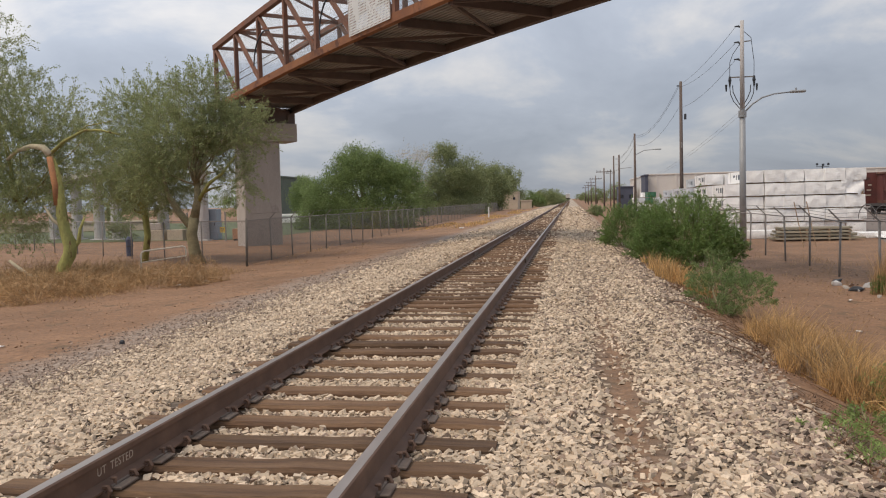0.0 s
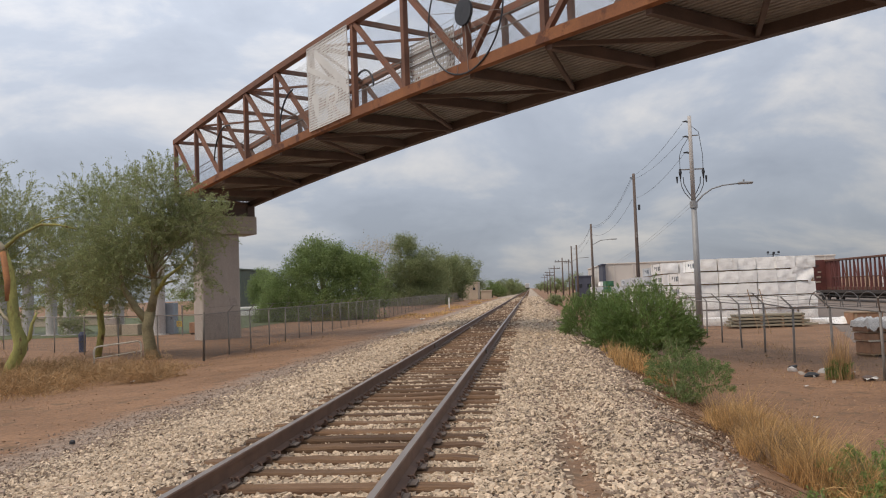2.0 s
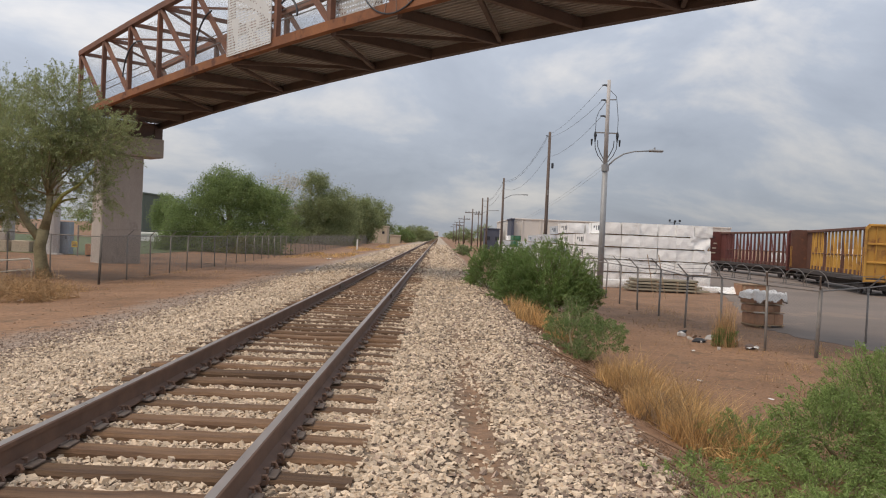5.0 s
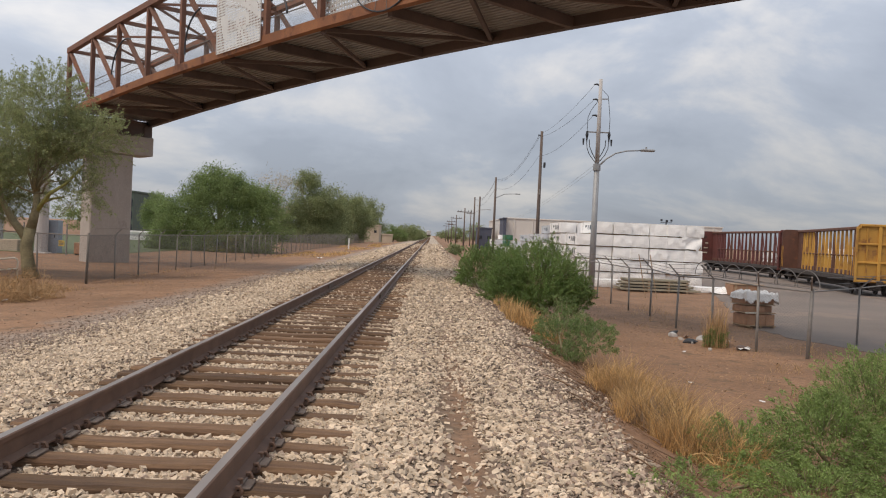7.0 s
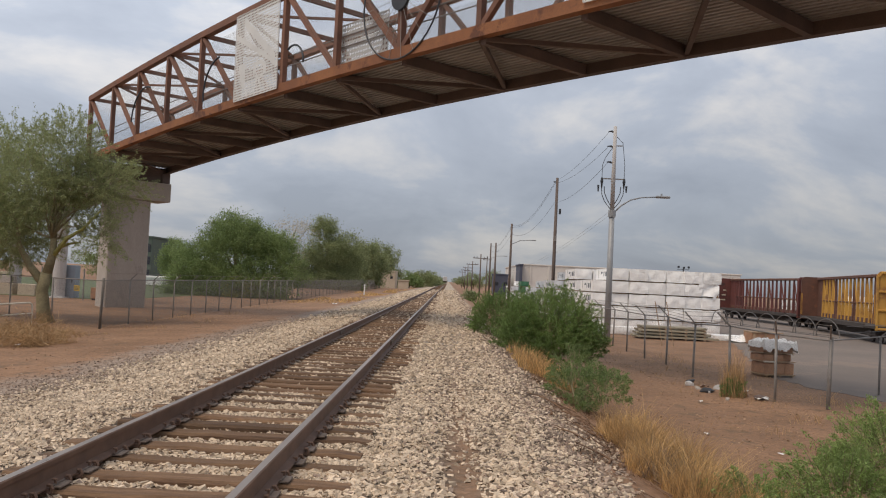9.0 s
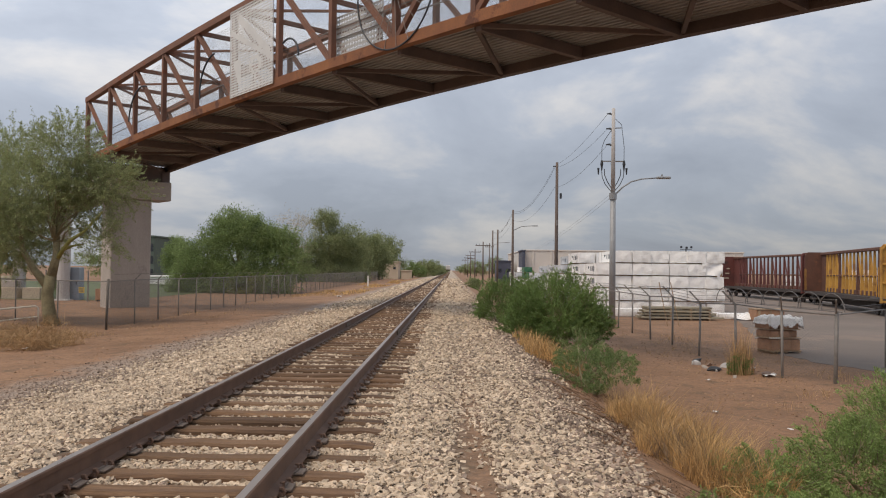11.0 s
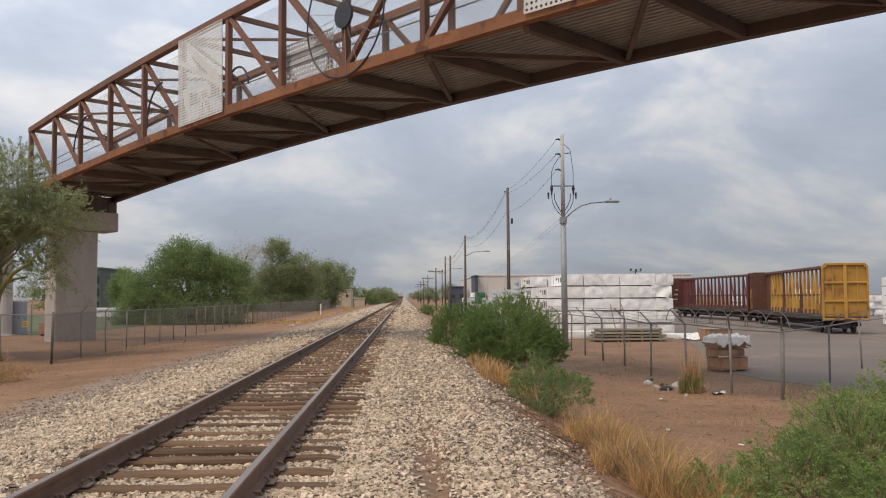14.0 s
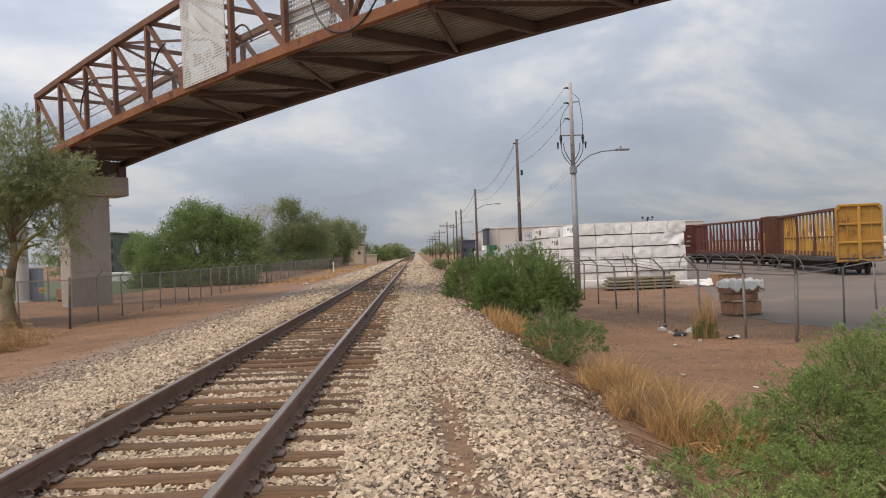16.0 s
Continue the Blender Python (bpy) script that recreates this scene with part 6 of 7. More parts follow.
def build_lumber():
    rg = random.Random(9)
    W, H, L = 1.09, 0.70, 4.9
    protos = {"w": lumber_package(M_WRAP, L, W, H), "x": lumber_package(M_WRAP, L, W, H + 0.02, seed=4), "y": lumber_package(M_WRAP, L, W + 0.03, H, seed=8), "p": lumber_package(M_WRAP, L, W, H, True), "g": lumber_package(M_WRAP_G, L, W, H, True), "v": lumber_package(M_GREENWRAP, L, W, H)}
    used = set()

    def put(kind, x, y, z, turn=0.0):
        m = pose(x, y, z, 0, 0, turn)
        if kind not in used:
            used.add(kind)
            protos[kind].matrix_world = m
        else:
            copy_thing(protos[kind], m)

    tagged(protos["g"], "grey-wrapped lumber package with printed side")
    tagged(protos["v"], "dark green wrapped lumber package in the yard")
    # the front block, ends toward the track
    for i in range(7):
        rows = 4 if i == 0 else 5
        for j in range(rows):
            put("p" if i <= 1 else "wxy"[(i + 2 * j) % 3], 11.45 + i * 1.13 + rg.uniform(-0.035, 0.035), 52 + rg.uniform(-0.11, 0.11) + (0.12 if i == 6 and j > 2 else 0), -0.93 + j * (H + 0.075), rg.uniform(-1.3, 1.3))
    # blocks behind, stepping away along the fence
    y = 58.0
    while y < 130:
        rows = rg.choice([4, 5, 5, 4, 3]) if y > 60 else 5
        for i in range(2):
            for j in range(rows - (1 if i == 0 and rg.random() < 0.5 else 0)):
                kind = rg.choice("wpgg") if y > 63 else "p"
                if y > 76 and rg.random() < 0.12:
                    kind = "v"
                put(kind, 11.35 + i * 1.13 + rg.uniform(-0.05, 0.05) + (0.4 if y > 80 else 0), y, -0.93 + j * (H + 0.075), rg.uniform(-0.8, 0.8))
        y += rg.choice([5.3, 5.6, 6.4, 8.0])
    # stacks far to the east
    for i in range(5):
        for j in range(5):
            put("w", 41.5 + i * 1.15, 62 + 0.2 * i, -0.93 + j * (H + 0.075))
    for i in range(14):
        for j in range(rg.choice([3, 3, 4])):
            put("w", 41 + i * 1.2, 92 + rg.uniform(-0.3, 0.3), -0.93 + j * (H + 0.075))


build_lumber()


def wrap_flap():
    """Torn wrapping and bared wood on the end of the upper corner package."""
    g = Geo()
    rg = random.Random(3)
    pts = []
    for i in range(7):
        for j in range(6):
            pts.append((-0.65 + i * 0.2 + rg.uniform(-0.05, 0.05), -0.02 - 0.10 * math.sin(j * 0.9 + i) - 0.02 * j, 0.1 - j * 0.16 + rg.uniform(-0.04, 0.04) - (0.25 if i == 5 else 0) * (j / 5)))
    g.add(pts, [(i * 6 + j, i * 6 + j + 1, (i + 1) * 6 + j + 1, (i + 1) * 6 + j) for i in range(6) for j in range(5)])
    n = len(g.v)
    f = thing("torn_wrapping", pose(18.1, 52.08, 2.1), "torn flap of white wrapping hanging off a package", "wrapping")
    part("sheet", g, M_WRAP, f, smooth=True)
    part("bared_board", Geo().box((0.35, -0.06, -0.62), (0.42, 0.1, 0.3), 0.02), M_LUMBER, f)


wrap_flap()


def board_pile():
    p = thing("board_pile", pose(14.35, 46.5, -0.98), "low pile of long grey weathered boards on the dirt", "lumber")
    rg = random.Random(2)
    for j in range(4):
        for i in range(5):
            part("board", Geo().box((rg.uniform(-0.2, 0.2), i * 0.33 - 0.7, 0.12 + j * 0.17), (4.2 - j * 0.25 + rg.uniform(-0.2, 0.2), 0.27, 0.10), 0.01), M_GREYBOARD, p)
    for x in (-1.6, -0.5, 0.6, 1.6):
        for j in range(4):
            part("spacer", Geo().box((x, 0, 0.035 + j * 0.17), (0.1, 1.7, 0.078)), M_LUMBER, p)
    # flat bundles at the foot of the stack
    for k, (x, w) in enumerate(((12.2, 2.3), (14.6, 2.4), (17.9, 1.9))):
        b = thing("lumber_bundle", pose(x, 48.7 + 0.1 * k - (1.6 if k == 2 else 0), -0.98, 0, 0, 1.5 - 4 * k), "low flat white-wrapped bundle lying before the stack", "lumber package", "flat bundles")
        part("wrapping", wrinkled_box(w, 1.6, 0.42 if k < 2 else 0.28, 20 + k), M_WRAP, b)
    q = thing("plastic_sheet", pose(18.6, 46.8, -0.98), "white plastic sheet crumpled on the ground", "plastic sheet")
    g = Geo()
    pts = [(i * 0.35 - 0.9, j * 0.3 - 0.6, max(0.0, 0.42 - 0.16 * abs(i - 2.5)) * (1 if 0 < j < 4 else 0.05) + rg.uniform(0, 0.08)) for i in range(6) for j in range(5)]
    g.add(pts, [(i * 5 + j, (i + 1) * 5 + j, (i + 1) * 5 + j + 1, i * 5 + j + 1) for i in range(5) for j in range(4)])
    part("sheet", g, M_WRAP, q, smooth=True)
    # yellow ladder-like stakes leaning at the stack
    s = thing("wooden_stake", pose(12.35, 40.5, -1.0), "pale yellow wooden stakes leaning against the fence", "stake")
    for dx in (0, 0.55):
        part("stake", Geo().bar((dx, 0, 0), (dx - 0.35, 0.3, 2.1), 0.035, 0.03), M_LUMBER, s)


board_pile()


def floodlight_mast():
    m = thing("floodlight_mast", pose(29.95, 100, -1.0), "dark floodlight mast standing beyond the lumber stacks", "floodlight")
    part("mast", Geo().tube([(0, 0, -0.2), (0, 0, 5.6)], 0.07, 8), M_DARK, m)
    part("cross_arm", Geo().bar((-0.7, 0, 5.35), (0.7, 0, 5.35), 0.05, 0.05), M_DARK, m)
    for x in (-0.6, 0.05, 0.6):
        part("lamp_head", Geo().box((x, -0.1, 5.55 + 0.12 * abs(x)), (0.24, 0.2, 0.26), 0.05), M_DARK, m)


floodlight_mast()


def pallet_load():
    p = thing("pallet_load", pose(12.75, 28.1, -0.97, 0, 0, 12) @ Matrix.Scale(0.72, 4), "brown block pallets under a torn white plastic cover", "pallet load")
    rg = random.Random(6)
    # three tiers of blocks on pallets, shifted and partly empty
    for z0, h, cols, dx in ((0.10, 0.50, (0, 1, 2), 0.0), (0.68, 0.30, (0, 1), -0.05), (1.06, 0.42, (0, 1, 2), -0.10)):
        part("pallet_deck", Geo().box((dx, 0, z0 - 0.02), (1.56, 1.2, 0.035), 0.005), M_LUMBER, p)
        for i in cols:
            part("block", Geo().box((-0.5 + i * 0.5 + dx + rg.uniform(-0.02, 0.02), rg.uniform(-0.03, 0.03), z0 + h / 2), (0.47, 1.12, h), 0.03), M_PALLET, p)
    part("block", Geo().box((0.48, 0.1, 0.83), (0.42, 0.9, 0.30), 0.03), M_PALLET, p)
    part("board", Geo().box((-0.52, -0.57, 0.66), (0.62, 0.12, 0.07), 0.01), M_WHITEPAINT, p)
    for x in (-0.65, 0, 0.65):
        part("runner", Geo().box((x, 0, 0.033), (0.1, 1.2, 0.06)), M_LUMBER, p)
    # the sheet lies crumpled over the top and hangs in ragged folds
    n, m = 40, 34
    pts, hang = [], []
    for i in range(n):
        for j in range(m):
            u, v = -1.15 + 2.45 * i / (n - 1), -1.2 + 2.2 * j / (m - 1)
            cu, cv = max(-0.86, min(0.76, u)), max(-0.64, min(0.62, v))
            ex = abs(u - cu) + abs(v - cv)
            fold = noise.noise((u * 2.6, v * 2.6, 2)) + 0.6 * noise.noise((u * 7, v * 7, 4))
            out = min(1.0, ex * 5)
            pts.append((cu + (u - cu) * 0.16 + 0.05 * fold * out, cv + (v - cv) * 0.16 + 0.07 * fold * out, 1.53 + 0.16 * max(0, fold + 0.2) * (1 - 0.6 * out) - ex * 0.95))
            hang.append(ex + 0.30 * noise.noise((u * 3.5, v * 3.5, 9)))
    fs = [(i * m + j, (i + 1) * m + j, (i + 1) * m + j + 1, i * m + j + 1) for i in range(n - 1) for j in range(m - 1) if hang[i * m + j] < 0.42]
    part("cover_sheet", Geo().add(pts, fs), M_SHEET, p, "torn white plastic sheet", smooth=True)
    c = thing("wooden_crate", pose(19.1, 46.0, -0.98), "brown wooden crate with a pale lid in the yard", "crate")
    part("crate_body", Geo().box((0, 0, 0.3), (1.5, 1.2, 0.6), 0.02), M_PALLET, c)
    part("lid", Geo().box((0.1, 0, 0.63), (1.7, 1.3, 0.06), 0.01), M_LUMBER, c)
    for x in (-0.6, 0, 0.6):
        part("slat", Geo().box((x, -0.62, 0.3), (0.1, 0.03, 0.56)), M_LUMBER, c)


pallet_load()


def rubble():
    rg = random.Random(12)
    for k in range(14):
        x, y = rg.uniform(8.7, 10.0), rg.uniform(20.9, 24)
        g = Geo()
        v, f = stones(np.random.default_rng(k), np.array([0.0]), np.array([0.0]), 1.0, ICO_V, ICO_F)
        s = rg.uniform(0.12, 0.3)
        v = v - v.mean(0)
        g.add([tuple(p * s) for p in v], [tuple(int(i) for i in q) for q in f])
        solid("rubble_stone", g, [M_CONC_L, M_CONC, M_STONE_GREY, M_WHITE, M_DARK][k % 5], "broken concrete lump lying by the fence foot", "rubble", "rubble by the fence", m=pose(x, y, lie(x, y) + s * 0.2, 0, 0, k * 40))
    for k, (x, y, s) in enumerate([(9.7, 21.0, 0.16), (8.0, 20.2, 0.07), (6.6, 15.2, 0.06), (7.4, 14.0, 0.05), (-9.0, 24.0, 0.12), (-9.4, 23.1, 0.14), (-6.2, 62, 0.24), (-7.0, 12.2, 0.06)]):
        g = Geo()
        r2 = random.Random(k)
        pts = [(i * s * 0.5 - s, j * s * 0.5 - s * 0.6, 0.02 + r2.uniform(0, s * 0.5)) for i in range(5) for j in range(3)]
        g.add(pts, [(i * 3 + j, (i + 1) * 3 + j, (i + 1) * 3 + j + 1, i * 3 + j + 1) for i in range(4) for j in range(2)])
        solid("litter", g, M_WHITE, "crumpled white litter on the dirt", "litter", "litter", m=pose(x, y, lie(x, y), 0, 0, k * 50))
    # a discarded dark sack among the rubble
    rs = np.random.default_rng(31)
    for k, (x, y, sz) in enumerate(((8.85, 22.4, 0.17), (9.75, 21.2, 0.15))):
        pts = [(sz * math.cos(a) * math.cos(b) * (1 + 0.2 * rs.normal()), 0.8 * sz * math.sin(a) * math.cos(b) * (1 + 0.2 * rs.normal()), 0.55 * sz * (math.sin(b) + 0.55)) for b in np.linspace(-0.5, 1.5, 6) for a in np.linspace(0, 2 * math.pi, 12, endpoint=False)]
        sack = Geo().add(pts, [(j * 12 + i, j * 12 + (i + 1) % 12, (j + 1) * 12 + (i + 1) % 12, (j + 1) * 12 + i) for j in range(5) for i in range(12)] + [tuple(range(60, 72))])
        solid("sack", sack, M_DARK if k == 0 else M_RUST_DK_SHADE, "crumpled dark sack dumped by the fence foot", "sack", "dumped sacks", m=pose(x, y, lie(x, y) - 0.02, 0, 0, 40 * k))
    g = Geo().box((0, 0, 0.035), (0.075, 0.065, 0.08), 0.02)
    solid("dark_clod", g, M_DARK, "small dark lump lying on the gravel", "debris", m=pose(-4.85, 12.0, lie(-4.85, 12.0) - 0.01, 0, 0, 20))


rubble()

# ---- freight cars ----


def freight_car(at, turn, paint, label, L=22.0, far_end=None):
    """A flat freight car with ribbed bulkheads at the ends and an open wall of posts between."""
    c = thing("freight_car", pose(*at, 0, 0, turn), label, "freight car", "freight cars in the yard")
    W, D, T = 2.75, 1.12, 4.45
    part("deck", Geo().box((0, L / 2, D - 0.12), (W, L, 0.2), 0.02), M_TRUCK, c)
    for s in (-1, 1):
        part("side_sill", Geo().prism([(s * 1.33 - 0.06, D - 0.26), (s * 1.33 + 0.06, D - 0.26), (s * 1.33 + 0.06, D + 0.02), (s * 1.33 - 0.06, D + 0.02)], 2.6, L - 2.6), M_TRUCK, c)
    part("centre_sill", Geo().box((0, L / 2, D - 0.5), (0.7, L - 1.0, 0.6), 0.02), M_TRUCK, c)
    main = paint
    for e, s in ((0.0, 1), (L, -1)):
        paint = far_end if far_end and e else main
        ch = 0.26
        b = part("bulkhead", Geo().prism([(-W / 2, D - 0.3), (W / 2, D - 0.3), (W / 2, T - ch), (W / 2 - ch, T), (-W / 2 + ch, T), (-W / 2, T - ch)], e + s * 0.12 - 0.05, e + s * 0.12 + 0.05), paint, c)
        out = e + s * 0.03
        for x, w, h0 in ((-W / 2 + 0.06, 0.12, T - ch), (0, 0.2, T - 0.02), (W / 2 - 0.06, 0.12, T - ch)):
            part("bulkhead_rib", Geo().box((x, out, (D - 0.3 + h0) / 2), (w, 0.16, h0 - D + 0.3), 0.02), paint, b)
        for x in (-0.72, 0.72):
            part("bulkhead_rib", Geo().box((x, out + s * 0.03, (D + T) / 2), (0.09, 0.10, T - D - 0.1), 0.01), paint, b)
        for z in (D - 0.2, D + 0.95, D + 2.1):
            part("bulkhead_rail", Geo().box((0, out + s * 0.01, z), (W - 0.1, 0.15, 0.13), 0.02), paint, b)
        part("bulkhead_rail", Geo().box((0, out, T - 0.07), (W - 2 * ch, 0.2, 0.16), 0.03), paint, b)
        for x in (-1, 1):
            part("bulkhead_corner", Geo().bar((x * (W / 2 - 0.05), out, T - ch - 0.03), (x * (W / 2 - ch), out, T - 0.06), 0.18, 0.12, up=(0, 1, 0)), paint, b)
        # braced gusset behind the bulkhead
        part("gusset", Geo().prism([(-0.05, D), (0.05, D), (0.05, T - 0.2), (-0.05, T - 0.2)], min(e + s * 0.2, e + s * 1.7), max(e + s * 0.2, e + s * 1.7)), paint, b)
    paint = main
    # the centre beam: posts that taper upward, a heavy top chord, diagonals and a low plate
    n = 18
    part("top_chord", Geo().box((0, L / 2, T - 0.13), (0.36, L - 0.5, 0.22), 0.04), M_OLD_RUST, c)

    def post_mesh(mat):
        g = Geo()
        z0, z1 = D, T - 0.22
        g.add([(x * w, y * d, z) for z, w, d in ((z0, 0.13, 0.12), (z0 + 1.1, 0.10, 0.10), (z1, 0.06, 0.07)) for x, y in ((-1, -1), (1, -1), (1, 1), (-1, 1))],
              [(k * 4 + j, k * 4 + (j + 1) % 4, k * 4 + 4 + (j + 1) % 4, k * 4 + 4 + j) for k in (0, 1) for j in range(4)] + [(3, 2, 1, 0), (8, 9, 10, 11)])
        return g.mesh("wall_post", mat)

    pm, pr = post_mesh(paint), post_mesh(M_OLD_RUST)
    pitch = (L - 4.2) / (n - 1)
    for i in range(n):
        part("wall_post", pr if i % 5 == 3 else pm, paint, c, m=pose(0, 2.1 + pitch * i, 0))
    part("lower_plate", Geo().box((0, L / 2, D + 0.16), (0.12, L - 0.6, 0.32), 0.02), M_OLD_RUST, c)
    part("middle_rail", Geo().box((0, L / 2, D + 1.35), (0.09, L - 3.4, 0.1), 0.02), M_OLD_RUST, c)
    for i in range(1, n - 1, 3):
        y = 2.1 + pitch * i
        part("post_brace", Geo().bar((0, y + 0.06, D + 0.5), (0, y + pitch * 0.92, T - 0.3), 0.06, 0.09, up=(1, 0, 0)), paint, c)
    for y in (2.0, L - 2.0):
        t = part("bogie", Geo().box((0, 0, 0.62), (2.1, 0.4, 0.3), 0.04).box((-1.05, 0, 0.55), (0.2, 2.3, 0.26), 0.06).box((1.05, 0, 0.55), (0.2, 2.3, 0.26), 0.06)
                 .box((-1.05, 0, 0.62), (0.26, 0.7, 0.46), 0.06).box((1.05, 0, 0.62), (0.26, 0.7, 0.46), 0.06), M_TRUCK, c, "dark cast-steel bogie", m=pose(0, y, 0))
        for dy in (-0.88, 0.88):
            part("wheelset", Geo().tube([(-0.80, dy, 0.42), (-0.66, dy, 0.42)], 0.42, 20).tube([(0.66, dy, 0.42), (0.80, dy, 0.42)], 0.42, 20).tube([(-0.7, dy, 0.42), (0.7, dy, 0.42)], 0.08, 8), M_TRUCK, t, smooth=False)
    for y, s in ((0, -1), (L, 1)):
        part("coupler", Geo().box((0, y + s * 0.3, 0.82), (0.25, 0.75, 0.28), 0.04), M_TRUCK, c)
        part("ladder", Geo().bar((-W / 2 - 0.03, y - s * 0.25, D + 0.1), (-W / 2 - 0.03, y - s * 0.25, D + 1.9), 0.04, 0.04).bar((-W / 2 - 0.03, y - s * 0.7, D + 0.1), (-W / 2 - 0.03, y - s * 0.7, D + 1.9), 0.04, 0.04), paint, c)
    return c


YT = math.degrees(math.atan2(-4.6, 22.0))
yc = freight_car((29.64, 51.65, -0.98), YT, M_YELLOW, "weathered yellow freight car with ribbed ends and open posts", far_end=M_OLD_RUST)
rc = freight_car((34.6, 75.2, -0.98), -0.3, M_RED, "dark red freight car with open posts and faded markings")
for k in range(3):
    part("marking", Geo().box((-0.95 + 0.1 * k, 21.80, 2.0 + k * 0.55), (0.55 - 0.1 * k, 0.02, 0.14)), M_CHALK, rc)


def yard_rails():
    t = thing("siding_rails", pose(0, 0, 0), "siding rails set into the yard asphalt", "rails")
    d = Vector((4.6, 22.0, 0)).normalized()
    n = Vector((d.y, -d.x, 0))
    a = Vector((29.64, 51.65, -1.0))
    for s in (-0.75, 0.75):
        part("rail", Geo().tube([a - d * 25 + n * s, a + n * s, a + d * 22 + n * s, Vector((34.6, 75, -1.0)) + Vector((s, 0.5, 0)), Vector((34.8, 98, -1.0)) + Vector((s, 0, 0)), Vector((35.5, 140, -1.0)) + Vector((s, 0, 0))], 0.025, 4), M_RAIL, t)


yard_rails()

# ---- buildings and far things ----


def warehouse(name, x0, x1, y0, y1, h, mat, label, base=-1.0, panels=0, doors=()):
    b = thing(name, pose((x0 + x1) / 2, y0, base), label, "building", "far buildings")
    w = x1 - x0
    part("wall", Geo().box((0, (y1 - y0) / 2, h / 2), (w, y1 - y0, h), 0.05), mat, b)
    part("parapet", Geo().box((0, (y1 - y0) / 2, h + 0.12), (w + 0.3, y1 - y0 + 0.3, 0.28), 0.04), mat, b)
    for i in range(panels):
        part("pilaster", Geo().box((-w / 2 + w * (i + 0.5) / panels, -0.08, h / 2), (0.35, 0.16, h - 0.2), 0.02), mat, b)
    for x, z, dw, dh in doors:
        part("window", Geo().box((x, -0.03, z), (dw, 0.12, dh), 0.02), M_GLASSDK, b)
    return b


warehouse("warehouse", 17.0, 62, 172, 220, 6.7, M_BEIGE, "long beige warehouse with a flat roof", panels=12)
warehouse("warehouse", 16.5, 17.1, 170.5, 180, 6.6, M_SLATE, "dark slate end wall of the warehouse")
warehouse("shed", 12.5, 15.6, 190, 200, 4.6, M_SLATE, "dark slate blue shed in the distance", doors=((-1, 2.6, 0.8, 0.8), (1, 2.6, 0.8, 0.8)))
warehouse("office_building", -48.5, -43.6, 128, 140, 6.9, surf("dark_green_wall", (0.11, 0.14, 0.115), (0.09, 0.115, 0.095), s1=0.5, s2=8, grain=0.1), "dark green modern building with big windows", base=-0.87,
          doors=[(x, z, 1.3, 1.2) for x in (-1.6, 0, 1.6) for z in (1.4, 3.4, 5.3)])
warehouse("low_wall", -43, -33.5, 110, 110.4, 0.95, M_WHITE, "low white wall beside the lawn", base=-0.82)
warehouse("low_wall", -70, -44, 88, 88.4, 0.9, M_TAN, "low tan wall beyond the lawn", base=-0.82)
warehouse("house", -14.6, -11.0, 205, 214, 4.1, M_TAN, "small tan house beyond the trees", base=-0.87, doors=((0.9, 2.7, 0.6, 0.6),))
warehouse("garden_wall", -9.7, -7.2, 196, 196.4, 2.0, M_TAN, "tan block wall at the end of the fence", base=-0.87)


def far_train():
    t = thing("container_car", pose(0.0, 540, 0.13), "distant white container car standing on the track", "freight car")
    part("container", Geo().box((0, 6, 3.0), (2.6, 12, 2.7), 0.05), M_WHITE, t)
    part("underframe", Geo().box((0, 6, 1.25), (2.5, 12.4, 0.7), 0.05), M_TRUCK, t)
    for y in (2.0, 10.0):
        for x in (-0.75, 0.75):
            part("wheel", Geo().tube([(x - 0.06, y, 0.46), (x + 0.06, y, 0.46)], 0.45, 14), M_TRUCK, t)
    part("end_door", Geo().box((0, -0.04, 3.0), (2.3, 0.08, 2.4), 0.03), M_CONC_L, t)


far_train()

# ---- park side, under the bridge ----


def column(x, y, h, w=0.85):
    c = thing("concrete_column", pose(x, y, -0.9), "pale concrete column of the bridge ramp", "column", "ramp columns")
    part("shaft", Geo().tube([(0, 0, 0), (0, 0, h)], w / 2, 16), M_CONC_L, c, smooth=False)
    part("footing", Geo().box((0, 0, 0.06), (w + 0.3, w + 0.3, 0.16), 0.03), M_CONC_L, c)


for x, y, h in ((-38.6, 64, 5.0), (-35.9, 62.8, 5.2), (-34.0, 62.1, 5.4), (-29.0, 60.2, 5.8), (-24.6, 57.6, 6.2), (-42, 66, 4.6)):
    column(x, y, h)


def ramp():
    r = thing("bridge_ramp", pose(0, 0, 0), "concrete ramp leading up to the footbridge", "ramp")
    g = Geo()
    pts = [(-46, 68.5, 3.3), (-38.6, 64, 4.1), (-34, 62.1, 4.6), (-29, 60.2, 5.1), (-24.6, 57.6, 5.6), (-20.0, 52.5, 6.4)]
    for a, b in zip(pts, pts[1:]):
        g.bar(a, b, 3.0, 0.45)
    part("ramp_slab", g, M_CONC_L, r)


ramp()


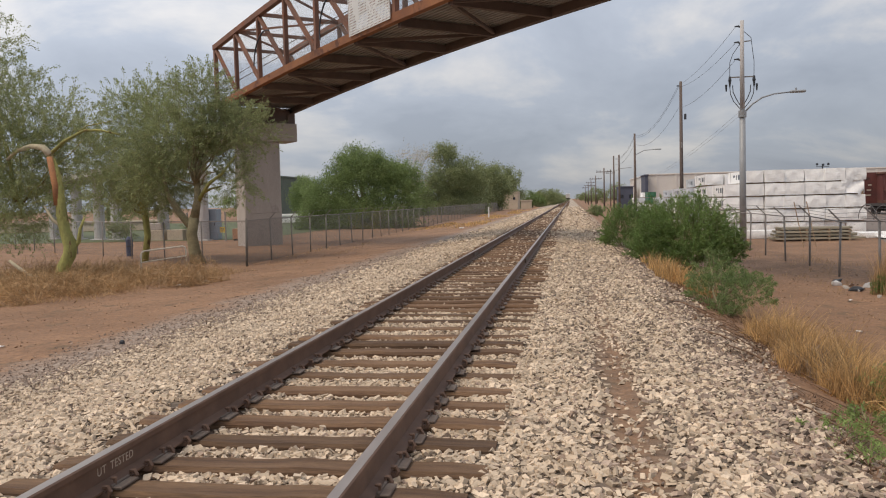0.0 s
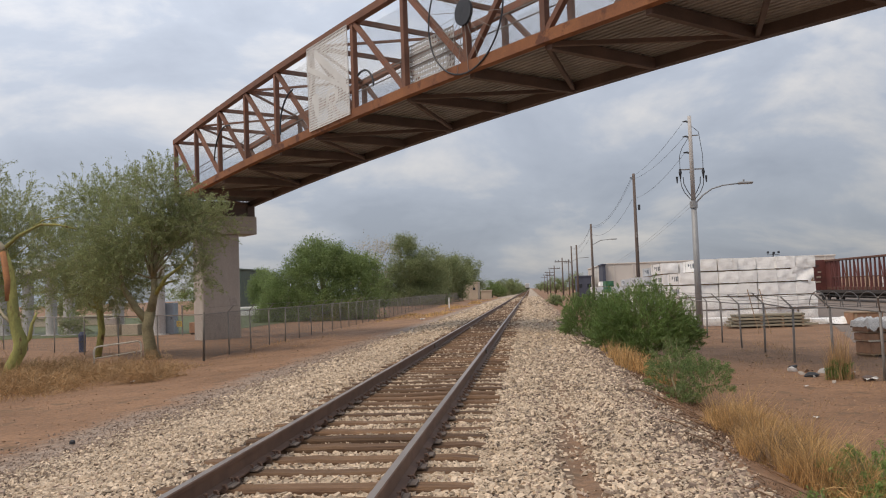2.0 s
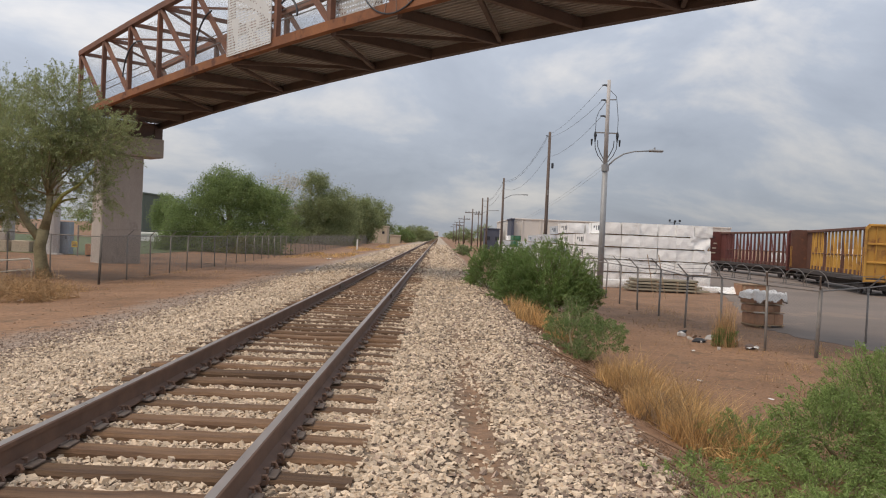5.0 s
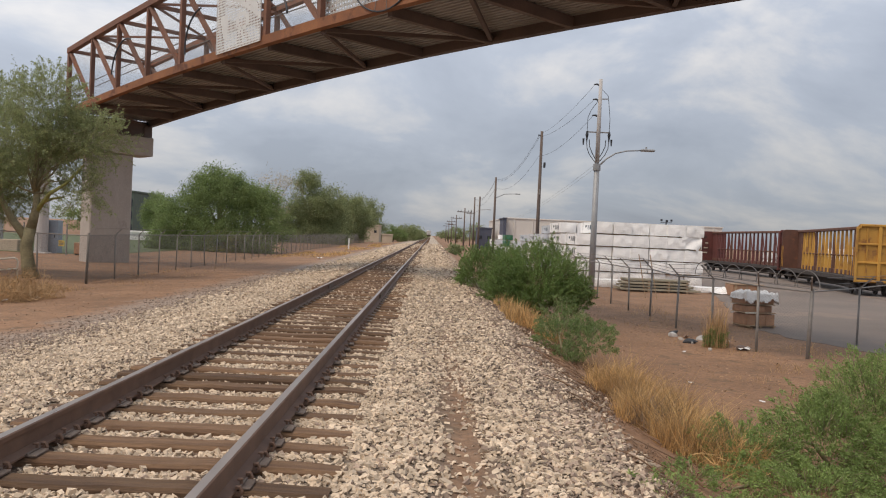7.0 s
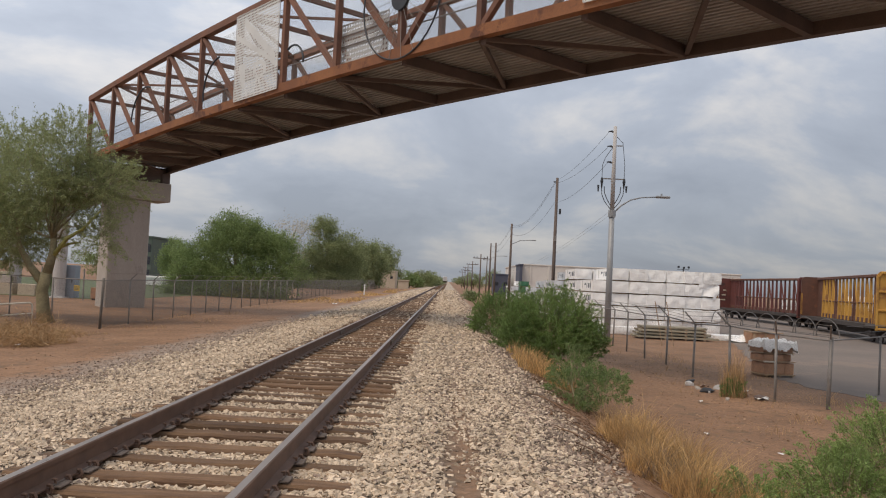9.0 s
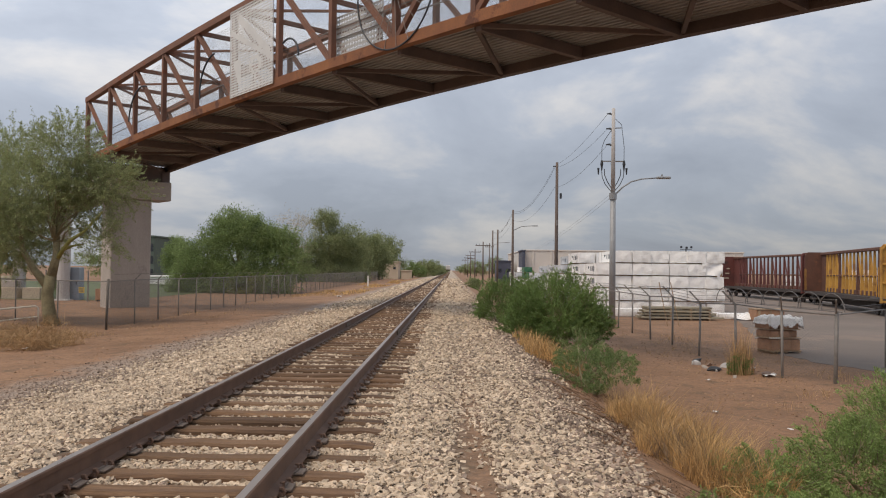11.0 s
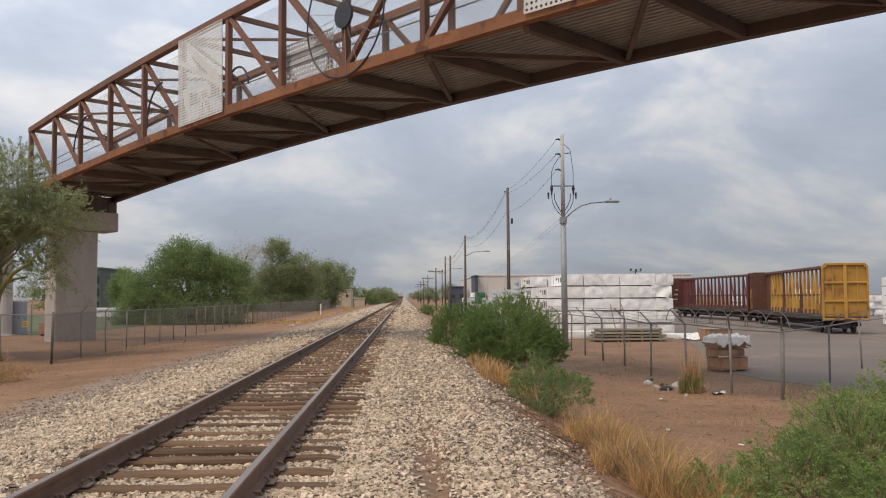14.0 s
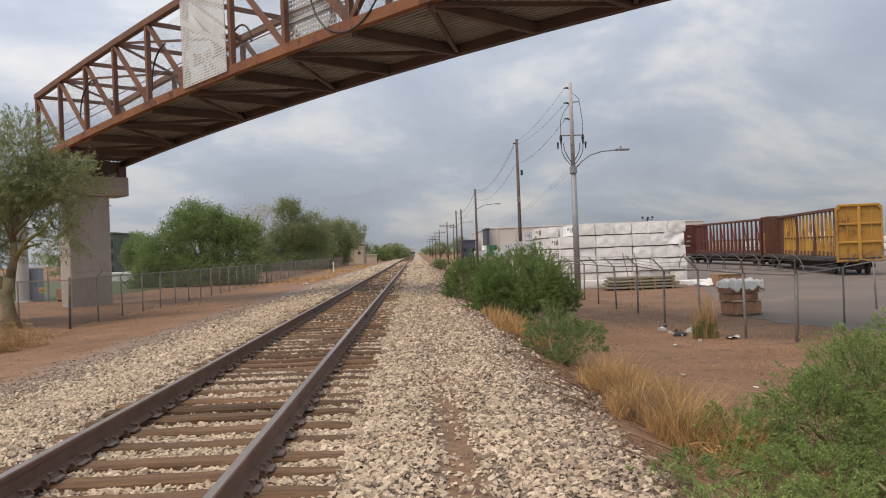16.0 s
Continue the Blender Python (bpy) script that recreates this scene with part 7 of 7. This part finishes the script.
def park_things():
    b = thing("litter_bin", pose(-20.6, 40.2, -0.86) @ Matrix.Diagonal((0.6, 0.6, 1.0, 1.0)), "dark blue litter bin standing on bare dirt", "bin")
    part("bin_body", Geo().tube([(0, 0, 0), (0, 0, 0.78)], [0.26, 0.29], 16), M_BLUE, b)
    part("bin_lid", Geo().tube([(0, 0, 0.78), (0, 0, 0.86), (0, 0, 1.02)], [0.31, 0.31, 0.16], 16), M_BLUE, b)
    part("bin_band", Geo().tube([(0, 0, 0.5), (0, 0, 0.56)], 0.295, 16), M_DARK, b)
    g = thing("pipe_barrier", pose(-13.26, 27.95, lie(-13.2, 28) - 0.02, 0, 0, 62), "cream-painted pipe barrier standing in dry brush", "barrier")
    part("pipe_frame", Geo().tube([(0, 0, -0.2), (0, 0, 0.75), (0.04, 0, 0.86), (0.14, 0, 0.9), (1.76, 0, 0.98), (1.86, 0, 0.94), (1.9, 0, 0.84), (1.9, 0, -0.2)], 0.032, 8), M_WHITEPAINT, g, smooth=True)
    part("mid_pipe", Geo().tube([(0, 0, 0.5), (1.9, 0, 0.62)], 0.022, 8), M_WHITEPAINT, g, smooth=True)
    c = thing("utility_cabinet", pose(-24.2, 58.4, -0.88), "tall blue-grey utility cabinet beside a column", "cabinet")
    part("cabinet_body", Geo().box((0, 0, 1.15), (1.0, 0.8, 2.3), 0.03), M_CABGREY, c)
    part("cabinet_door", Geo().box((0, -0.41, 1.15), (0.86, 0.03, 2.0), 0.01), M_CABGREY, c)
    part("handle", Geo().box((0.32, -0.44, 1.2), (0.05, 0.04, 0.2)), M_DARK, c)
    for k, x in enumerate((-28.9, -27.3)):
        q = thing("concrete_block", pose(x, 59.0, -0.88), "tan concrete block under the ramp", "concrete block", "blocks under the ramp")
        part("block", Geo().box((0, 0, 0.42), (1.25, 0.9, 0.84), 0.04), M_TAN, q)
        if k == 0:
            part("block_top", Geo().box((0.0, 0, 1.1), (1.0, 0.7, 0.5), 0.04), M_CONC, q)
    r = thing("rusty_planter", pose(-21.0, 57.0, -0.88), "rust-brown steel box beside the pier", "planter")
    part("box", Geo().box((0, 0, 0.5), (1.9, 0.9, 0.75), 0.03), M_PALLET, r)
    for x in (-0.8, 0.8):
        part("leg", Geo().box((x, 0, 0.07), (0.12, 0.8, 0.14)), M_DARK, r)
    s = thing("warning_sign", pose(-12.15, 32.6, 0.62, 0, 0, -38), "small yellow warning sign wired to the fence", "sign")
    part("sign_plate", Geo().box((0, -0.05, 0), (0.42, 0.012, 0.22), 0.003), M_YSIGN, s)
    for z in (0.05, 0.0, -0.05):
        part("text_bar", Geo().box((0, -0.059, z), (0.3, 0.006, 0.02)), M_INK, s)
    for k, (x, y) in enumerate(((-22.2, 56.0), (-26.0, 58.0))):
        p = thing("gate_post", pose(x, y, -0.88), "slim galvanised post under the ramp", "post", "gate posts")
        part("post", Geo().tube([(0, 0, 0), (0, 0, 2.1)], 0.05, 8), M_GALV, p)
    m = thing("track_marker", pose(-8.3, 104, -0.75), "short white marker post beside the track", "marker post")
    part("post", Geo().box((0, 0, 0.7), (0.16, 0.1, 1.5), 0.02), M_WHITE, m)
    for x, y in ((-31.5, 58.5), (-25.8, 60)):
        plant("shrub", (x, y, -0.87), "grey-green shrub under the ramp", "shrub", int(-x * 10), [(0, 0, 1.0, 1.1, 1.0, 1.0, 80, 40)], (0.14, 0.05), M_LEAF_O, hollow=0.3, spread=0.2)


park_things()
